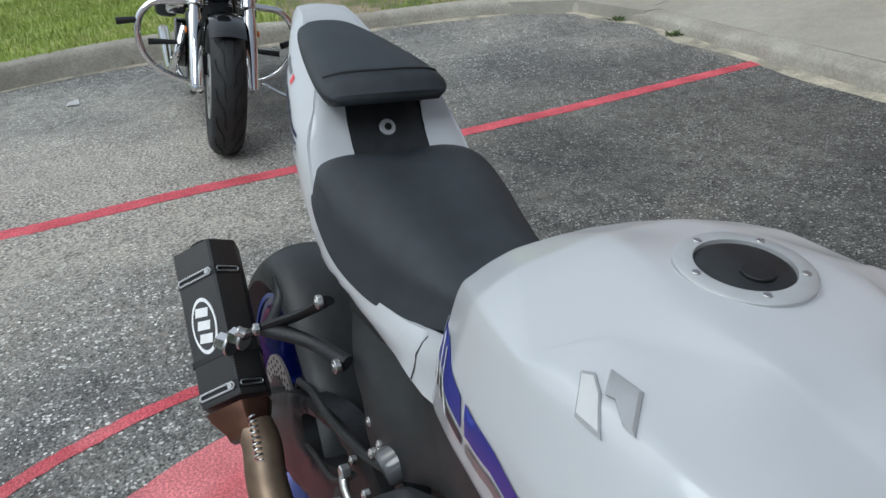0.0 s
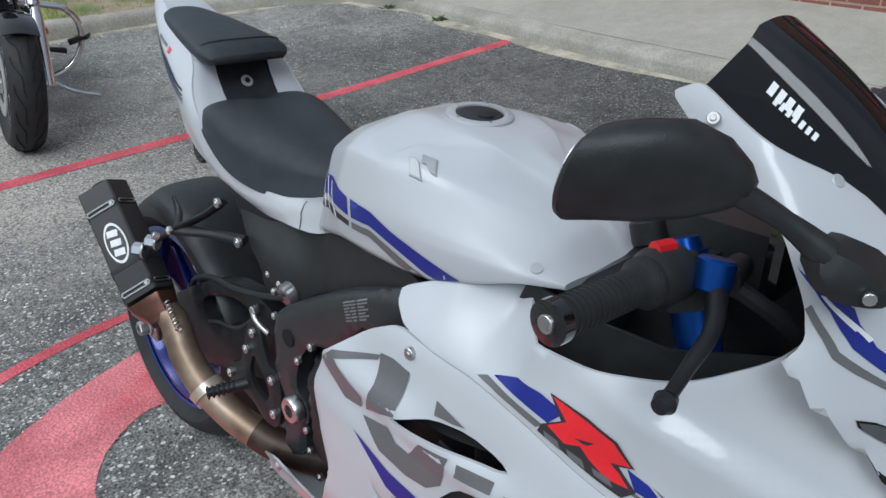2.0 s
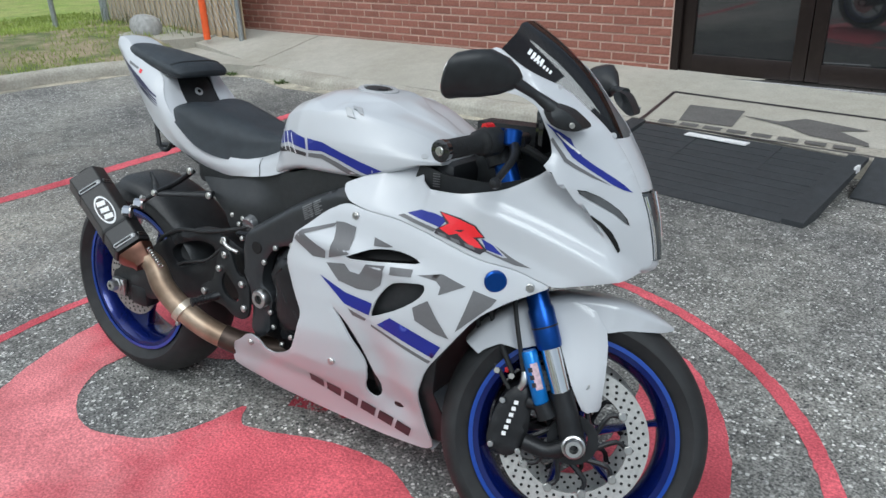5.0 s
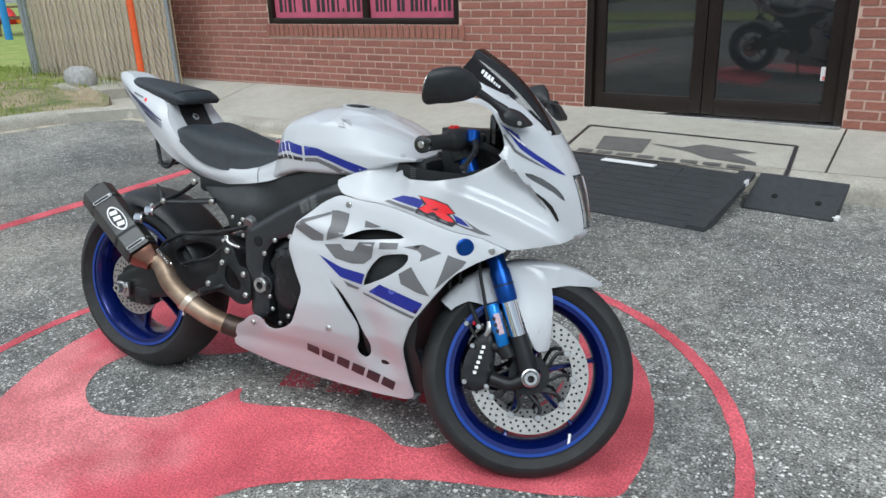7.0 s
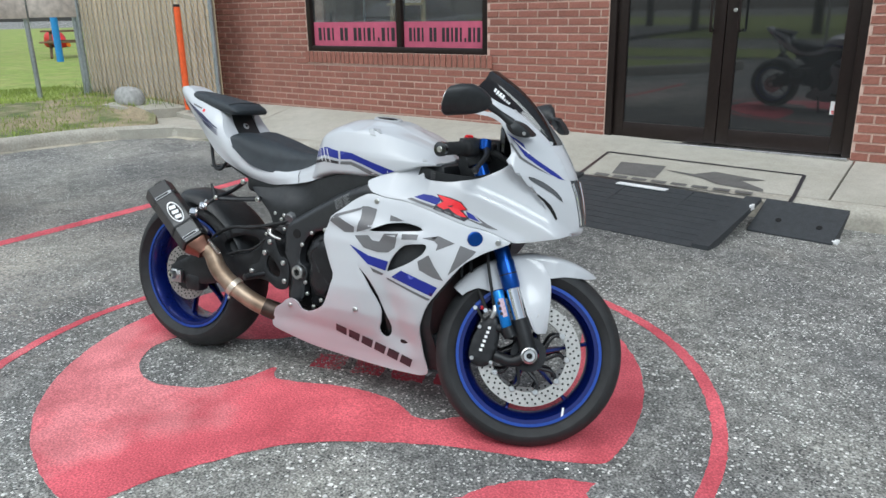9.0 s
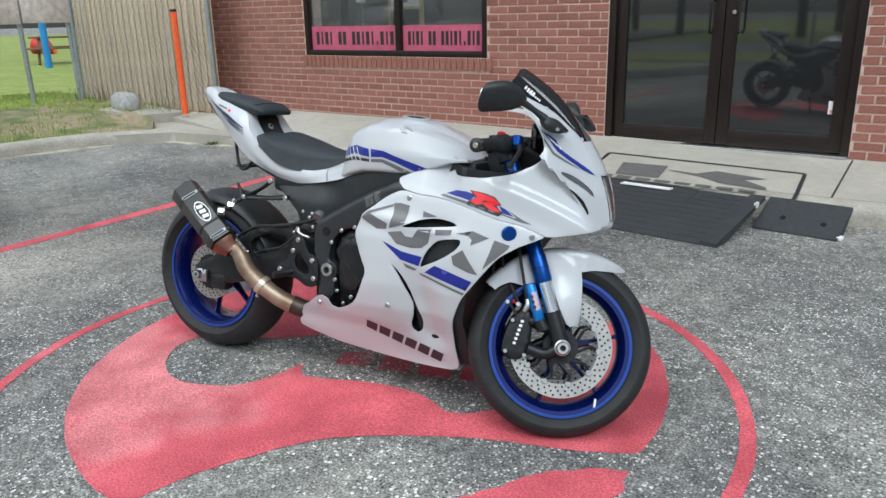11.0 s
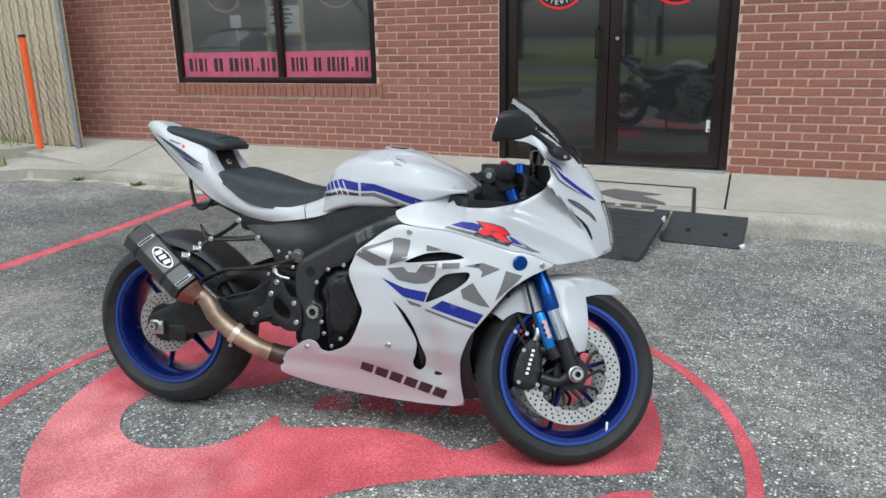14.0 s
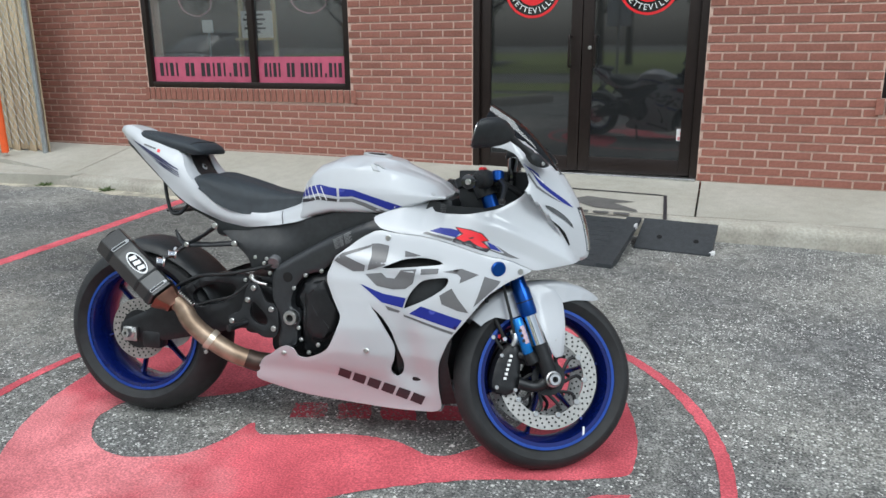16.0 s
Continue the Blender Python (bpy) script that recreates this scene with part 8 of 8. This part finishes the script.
for k in range(5):
    a = radians(72 * k + 15)
    d = Vector((math.cos(a), 0, math.sin(a)))
    part("spoke", tube([Vector((0, 0, 0.315)) + d * 0.03, Vector((0, 0, 0.315)) + d * 0.12, Vector((0, 0, 0.315)) + d * 0.195], [0.02, 0.014, 0.018], 8, 6), STEEL, cf)
part("brake_disc", lathe([(0.09, -0.075), (0.15, -0.075), (0.15, -0.07), (0.09, -0.07)], 48, CW, None, True), DISC, cf, "steel brake disc")
part("hub", disc((0, 0, 0.315), (0, 1, 0), 0.045, 0.16, 24), STEEL, cf)
part("caliper", boxes((-0.12, -0.085, 0.4, 0.09, 0.05, 0.1, 0.015)), BLACKM, cruiser)


def cleg(z, y):
    return Vector((-(z - 0.315) * 0.6 + 0.03, y, z))


for s in (-1, 1):
    cl = part("fork_leg", tube([cleg(0.305, s * 0.128), cleg(0.315, s * 0.128), cleg(0.62, s * 0.126), cleg(0.63, s * 0.126), cleg(1.0, s * 0.12)], [0.026, 0.031, 0.031, 0.026, 0.026], 20), CHROME, cruiser, "chrome fork leg")
    part("shroud", tube([cleg(0.66, s * 0.12), cleg(1.0, s * 0.12)], 0.036, 18), CHROME, cl)
    part("reflector", boxes((-0.16, s * 0.168, 0.55, 0.06, 0.008, 0.028, 0.003)), ORANGE, cl, "orange reflector")
    # engine guard loop
    part("engine_guard", tube([(-0.47, s * 0.05, 0.22), (-0.46, s * 0.12, 0.237), (-0.45, s * 0.23, 0.27), (-0.45, s * 0.31, 0.315), (-0.45, s * 0.36, 0.375), (-0.45, s * 0.385, 0.445), (-0.45, s * 0.388, 0.5), (-0.45, s * 0.37, 0.57), (-0.45, s * 0.312, 0.628), (-0.45, s * 0.23, 0.642), (-0.45, s * 0.05, 0.65)], 0.017, 12, 48), CHROME, cruiser, "chrome engine guard bar")
    part("guard_peg", tube([(-0.45, -0.368, 0.537), (-0.45, -0.41, 0.536), (-0.45, -0.485, 0.525)] if s < 0 else [(-0.45, 0.41, 0.484), (-0.44, 0.37, 0.475), (-0.42, 0.32, 0.458)], [0.014, 0.018], 12), BLACKM, cruiser, "black highway peg")
    part("foot_peg", tube([(-0.52, s * 0.2, 0.43), (-0.5, s * 0.34, 0.428)] if s < 0 else [(-0.62, 0.2, 0.39), (-0.6, 0.338, 0.386)], [0.012, 0.017], 10), RUBBER, cruiser)
    part("lower_bar", tube([(-0.5, s * 0.07, 0.17), (-0.75, s * 0.17, 0.2), (-0.95, s * 0.22, 0.27)], 0.014, 10, 14), CHROME, cruiser)
    part("frame_tube", tube([(-0.38, s * 0.05, 0.82), (-0.5, s * 0.1, 0.5), (-0.52, s * 0.12, 0.2), (-0.7, s * 0.13, 0.16), (-1.1, s * 0.13, 0.18)], 0.02, 12, 24), GLOSSB, cruiser)
    part("handlebar", tube([(-0.5, s * 0.04, 1.02), (-0.52, s * 0.14, 1.08), (-0.6, s * 0.3, 1.08), (-0.75, s * 0.4, 1.0)], 0.013, 10, 18), CHROME, cruiser)
    part("grip", tube([(-0.72, s * 0.385, 1.015), (-0.84, s * 0.45, 0.95)], 0.018, 12), RUBBER, cruiser)
part("front_fender", thicken(loft([[(0.345 * math.cos(a), y, 0.315 + (0.345 - 2.6 * y * y) * math.sin(a) + (0 if math.sin(a) > 0 else 2.6 * y * y)) for y in np.linspace(-0.078, 0.078, 11)] for a in np.linspace(radians(51), radians(178), 20)], False), 0.003), GLOSSB, cruiser, "gloss black front fender")
part("fork_yoke", boxes((-0.22, 0, 0.74, 0.09, 0.3, 0.05, 0.012)), BLACKM, cruiser)
part("headlight", lathe([(0.0005, -0.1), (0.08, -0.08), (0.09, 0.0), (0.085, 0.06), (0.0005, 0.07)], 28, Matrix.Translation((-0.24, 0, 0.93)) @ Matrix.Rotation(radians(-90), 4, "Z")), GLOSSB, cruiser, "black headlight shell")
part("engine", boxes((-0.72, 0, 0.4, 0.36, 0.3, 0.34, 0.04), (-0.62, 0, 0.62, 0.2, 0.24, 0.2, 0.03), (-0.9, 0, 0.6, 0.18, 0.24, 0.2, 0.03)), BLACKM, cruiser, "black engine with cooling fins")
for k in range(7):
    part("fin", boxes((-0.62, 0, 0.54 + k * 0.025, 0.23, 0.27, 0.007)), BLACKM, cruiser)
part("engine_cover", disc((-0.7, -0.18, 0.4), (0, 1, 0), 0.13, 0.06, 30), GLOSSB, cruiser)
part("air_filter", disc((-0.7, -0.2, 0.64), (0, 1, 0), 0.09, 0.1, 30), CHROME, cruiser, "round chrome air filter")
part("radiator", boxes((-0.47, 0, 0.48, 0.05, 0.16, 0.34, 0.01)), BLACKM, cruiser)
part("fuel_tank", loft([section(x, w, t, m, b, w * 0.8) for x, w, t, m, b in ((-0.45, 0.05, 0.9, 0.86, 0.82), (-0.52, 0.13, 0.98, 0.9, 0.8), (-0.7, 0.17, 1.0, 0.88, 0.76), (-0.9, 0.14, 0.95, 0.84, 0.74), (-1.05, 0.09, 0.86, 0.8, 0.74))]), GLOSSB, cruiser, "gloss black fuel tank")
part("seat", loft([section(x, w, t, m, b, w) for x, w, t, m, b in ((-1.0, 0.1, 0.8, 0.76, 0.7), (-1.15, 0.17, 0.76, 0.72, 0.66), (-1.4, 0.16, 0.78, 0.74, 0.68), (-1.7, 0.13, 0.86, 0.82, 0.78))]), SEATM, cruiser, "black leather seat")
RWc = Matrix.Translation((-1.65, 0, 0.32))
crw = part("rear_wheel", lathe([(0.19, -0.06), (0.21, -0.06), (0.21, 0.06), (0.19, 0.06)], 40, RWc, None, True), CHROME, cruiser)
part("tyre", lathe(tyre_profile(0.325, 0.208, 0.17), 56, RWc, None, True), RUBBER, crw)
part("hub_cover", disc((-1.65, 0, 0.32), (0, 1, 0), 0.19, 0.06, 30), BLACKM, crw)
part("rear_fender", thicken(loft([[(-1.65 + 0.36 * math.cos(a), y, 0.32 + (0.36 - 2.0 * y * y) * math.sin(a)) for y in np.linspace(-0.11, 0.11, 9)] for a in np.linspace(radians(20), radians(160), 18)], False), 0.003), GLOSSB, cruiser)
for s in (-1, 1):
    part("saddlebag", boxes((-1.7, s * 0.24, 0.58, 0.5, 0.14, 0.3, 0.04)), BLACK, cruiser, "black leather saddlebag")
part("side_stand", tube([(-0.75, 0.16, 0.24), (-0.68, 0.276, 0.192), (-0.66, 0.367, 0.15), (-0.66, 0.43, 0.134), (-0.66, 0.515, 0.122)], 0.011, 10, 16), CHROME, cruiser, "chrome side stand")
part("exhaust", tube([(-0.6, -0.16, 0.5), (-0.56, -0.2, 0.36), (-0.7, -0.23, 0.24), (-1.2, -0.24, 0.23), (-1.9, -0.26, 0.28)], [0.022, 0.022, 0.024, 0.035, 0.042], 14, 40), CHROME, cruiser, "chrome exhaust pipe")


# ---- what the shop glass mirrors: cars, trees, a pole ----
def car(name, m, paint, label):
    c = thing(name, label, "car", m)
    W = 0.88
    body = []
    for x, w, t, b in ((-2.25, 0.6, 0.72, 0.4), (-2.15, 0.78, 0.9, 0.28), (-1.4, W, 0.98, 0.2), (0.0, W, 0.96, 0.2), (1.1, W, 0.94, 0.2), (1.9, 0.82, 0.82, 0.22), (2.2, 0.68, 0.68, 0.3), (2.28, 0.5, 0.6, 0.4)):
        body.append(section(x, w, t, (t + b) / 2 + 0.1, b, w * 0.92, 3.5, 16))
    part("body", loft(body), paint, c)
    cab = []
    for x, w, t in ((-1.9, 0.6, 0.95), (-1.2, 0.66, 1.38), (-0.4, 0.68, 1.46), (0.2, 0.67, 1.42), (1.0, 0.62, 0.97)):
        cab.append(section(x, w, t, 0.95, 0.9, 0.78, 3.0, 16))
    part("cabin", loft(cab), GLOSSB, c, "dark car windows")
    part("roof", loft([[(x, y, t + 0.012 - 0.05 * (y / 0.6) ** 2) for y in np.linspace(-0.56, 0.56, 9)] for x, t in ((-1.25, 1.37), (-0.4, 1.46), (0.22, 1.42))], False), paint, c)
    for x in (-1.35, 1.4):
        for s in (-1, 1):
            w = part("wheel", lathe(tyre_profile(0.32, 0.21, 0.2), 32, Matrix.Translation((x, s * 0.8, 0.32)), None, True), RUBBER, c)
            part("rim", disc((x, s * 0.86, 0.32), (0, 1, 0), 0.21, 0.06, 20), STEEL, w)
    for s in (-1, 1):
        part("headlight", boxes((2.1, s * 0.58, 0.7, 0.2, 0.24, 0.1, 0.03)), LENS, c)
        part("tail_light", boxes((-2.2, s * 0.6, 0.78, 0.1, 0.22, 0.12, 0.03)), RED, c)
    return c


sheet("side_street", -17.5, -9.0, -40, -2.6, 0.14, ASPHALT, "grey side street beside the verge", "road")
car("parked_car", pose(-13.6, -4.0, 0.14, 0, 0, 100), CARPAINT, "white saloon car parked on the side street")
car("parked_car", pose(-11.0, -6.5, 0.14, 0, 0, 95), mat("grey_car_paint", (0.12, 0.12, 0.13), 0.3, 0.5, coat=0.6, var=0.03, scale=40), "dark grey car parked on the side street")


def tree(m, seed, h):
    r = random.Random(seed)
    t = thing("tree", "broad leafy tree beyond the street", "tree", m, group="trees beyond the street")
    bm = tube([(0, 0, 0), (0.05, 0, h * 0.25), (-0.05, 0.05, h * 0.5)], [0.22, 0.17, 0.11], 12, 8)
    tips = []
    for k in range(9):
        a = 2 * math.pi * k / 9 + r.uniform(-0.3, 0.3)
        z0, l = h * r.uniform(0.25, 0.5), h * r.uniform(0.25, 0.42)
        e = Vector((math.cos(a) * l, math.sin(a) * l, z0 + l * r.uniform(0.5, 1.1)))
        tube([(0, 0, z0), tuple(e * 0.5 + Vector((0, 0, z0 * 0.5))), tuple(e)], [0.08, 0.05, 0.02], 7, 6, bm)
        tips += [e, e * 0.75 + Vector((0, 0, z0 * 0.3))]
    part("trunk", bm, BARK, t)
    vs, fs = [], []
    for e in tips + [Vector((0, 0, h * 0.85)), Vector((0.5, 0.3, h * 0.7))]:
        for _ in range(110):
            d = Vector((r.gauss(0, 1), r.gauss(0, 1), r.gauss(0, 0.7)))
            p = e + d * h * 0.075
            s = r.uniform(0.07, 0.16)
            n = Vector((r.gauss(0, 1), r.gauss(0, 1), r.gauss(0, 1))).normalized()
            u = n.orthogonal().normalized() * s
            v = n.cross(u)
            k = len(vs)
            vs += [p - u, p + v * 0.6, p + u, p - v * 0.6]
            fs.append((k, k + 1, k + 2, k + 3))
    me = bpy.data.meshes.new("crown")
    me.from_pydata(vs, [], fs)
    me.materials.append(LEAF)
    ob = new("crown", me)
    ob.parent = t
    return t


t0 = tree(pose(-16, -27, 0), 1, 8.0)
t1 = tree(pose(4, -29, 0), 2, 9.5)
for x, y, z, src, rz in ((-9, -30, 1.1, t0, 70), (-3, -26, 0.9, t1, 140), (10, -27, 1.0, t0, 200), (16, -31, 1.2, t1, 30), (-23, -30, 1.0, t1, 250), (-30, -26, 1.1, t0, 10), (22, -28, 0.95, t0, 300), (-2, -34, 1.3, t0, 120), (8, -36, 1.3, t1, 330), (-13, -36, 1.3, t1, 90), (-21, -18, 0.8, t0, 45)):
    c = copy_thing(src, pose(x, y, 0, 0, 0, rz))
pole = thing("utility_pole", "pale utility pole beside the street", "pole")
part("shaft", tube([(1.6, -10.2, 0), (1.6, -10.2, 8)], [0.11, 0.09], 14), STEEL, pole)
sig = thing("street_sign", "white sign on a steel post by the street", "sign")
part("post", tube([(-1.3, -9.7, 0), (-1.3, -9.7, 2.3)], 0.035, 10), STEEL, sig)
part("panel", boxes((-1.3, -9.74, 2.0, 0.6, 0.02, 0.75, 0.004)), CHALK, sig)

# ---- bricks of the shop wall, the nearest ones apart ----
BL, BH, BW, CH, JOINT = 0.1765, 0.0495, 0.006, 0.0635, 0.0135


def brick_mesh(l, h):
    bm = bmesh.new()
    y0, e = -BW, 0.002
    a = [bm.verts.new((x * l / 2, 0.004, z * h / 2)) for x, z in ((-1, -1), (1, -1), (1, 1), (-1, 1))]
    b = [bm.verts.new((x * (l / 2), y0 + e, z * (h / 2))) for x, z in ((-1, -1), (1, -1), (1, 1), (-1, 1))]
    c = [bm.verts.new((x * (l / 2 - e), y0, z * (h / 2 - e))) for x, z in ((-1, -1), (1, -1), (1, 1), (-1, 1))]
    for p, q in ((a, b), (b, c)):
        for i in range(4):
            j = (i + 1) % 4
            bm.faces.new((p[i], p[j], q[j], q[i]))
    bm.faces.new(c)
    bmesh.ops.recalc_face_normals(bm, faces=bm.faces[:])
    return bm


def brick_data(name, l, h):
    me = bpy.data.meshes.new(name)
    bm = brick_mesh(l, h)
    bm.to_mesh(me)
    bm.free()
    me.materials.append(BRICK)
    return me


whole, half, upright = brick_data("brick", BL, BH), brick_data("brick_half", BL / 2 - 0.006, BH), brick_data("brick_upright", BH, BL * 0.62)
rng = random.Random(4)
spots = []
z = 0.075
row = 0
while z < WALL_TOP - 0.04:
    x = WALL_X0 + (0.0 if row % 2 else -(BL + JOINT) / 2)
    zc = z + BH / 2
    while x < WALL_X1:
        x0, x1 = max(x, WALL_X0), min(x + BL, WALL_X1)
        cuts = [(x0, x1)]
        for a, b, c, d in ((WIN_X0, WIN_X1, WIN_Z0 - 0.118, WIN_Z1), (WIN2_X0, WIN2_X1, WIN_Z0 - 0.118, WIN_Z1), (DOOR_X0, DOOR_X1, -1, DOOR_Z1)):
            nxt = []
            for p, q in cuts:
                if c - 0.02 < zc < d and q > a - 0.002 and p < b + 0.002:
                    if p < a - 0.04:
                        nxt.append((p, a - 0.006))
                    if q > b + 0.04:
                        nxt.append((b + 0.006, q))
                else:
                    nxt.append((p, q))
            cuts = nxt
        spots += [(p, q, zc) for p, q in cuts if q - p > 0.03]
        x += BL + JOINT
    z += CH
    row += 1
spots.sort(key=lambda s: (s[2] > 1.45, abs((s[0] + s[1]) / 2 - (-0.6)) * 0.35 + s[2]))
rest_v, rest_f = [], []
for k, (p, q, zc) in enumerate(spots):
    me = whole if q - p > BL * 0.9 else half
    jit = rng.uniform(-0.0015, 0.0015)
    scale_x = (q - p) / (BL if me is whole else BL / 2 - 0.006)
    m = Matrix.Translation(((p + q) / 2, WALL_Y + 0.002 + jit, zc)) @ Matrix.Diagonal((scale_x, 1, 1, 1))
    if k < 290:
        ob = new("brick", me)
        ob.parent = wall_south
        ob.matrix_local = m
    else:
        s = len(rest_v)
        rest_v += [m @ v.co for v in me.vertices]
        rest_f += [[s + i for i in f.vertices] for f in me.polygons]
me = bpy.data.meshes.new("bricks")
me.from_pydata(rest_v, [], rest_f)
me.materials.append(mat("red_brick_rows", (0.3, 0.123, 0.091), 0.85, var=0.18, scale=60, bump=0.6, bump_scale=180))
isl = me.materials[0].node_tree
gi = isl.nodes.new("ShaderNodeNewGeometry")
rp_ = isl.nodes.new("ShaderNodeValToRGB")
rp_.color_ramp.elements[0].color, rp_.color_ramp.elements[1].color = (0.84, 0.84, 0.84, 1), (1.1, 1.1, 1.1, 1)
mx = isl.nodes.new("ShaderNodeMix")
mx.data_type, mx.blend_type = "RGBA", "MULTIPLY"
mx.inputs[0].default_value = 1.0
bs = isl.nodes["Principled BSDF"]
isl.links.new(gi.outputs["Random Per Island"], rp_.inputs[0])
isl.links.new(bs.inputs["Base Color"].links[0].from_socket, mx.inputs[6])
isl.links.new(rp_.outputs[0], mx.inputs[7])
isl.links.new(mx.outputs[2], bs.inputs["Base Color"])
rest = new("bricks", me)
rest.parent = wall_south
rest["kind"] = "stuff"
# upright sill bricks under the window
sill = tagged(new("sill"), "row of upright red bricks below the window", "window sill", kind="structure")
for a, b in ((WIN_X0, WIN_X1), (WIN2_X0, WIN2_X1)):
    x = a - 0.03
    while x < b + 0.02:
        ob = new("brick", upright)
        ob.parent = sill
        ob.matrix_local = Matrix.Translation((x + BH / 2, WALL_Y - 0.012, WIN_Z0 - 0.058))
        x += CH
shop(sill)
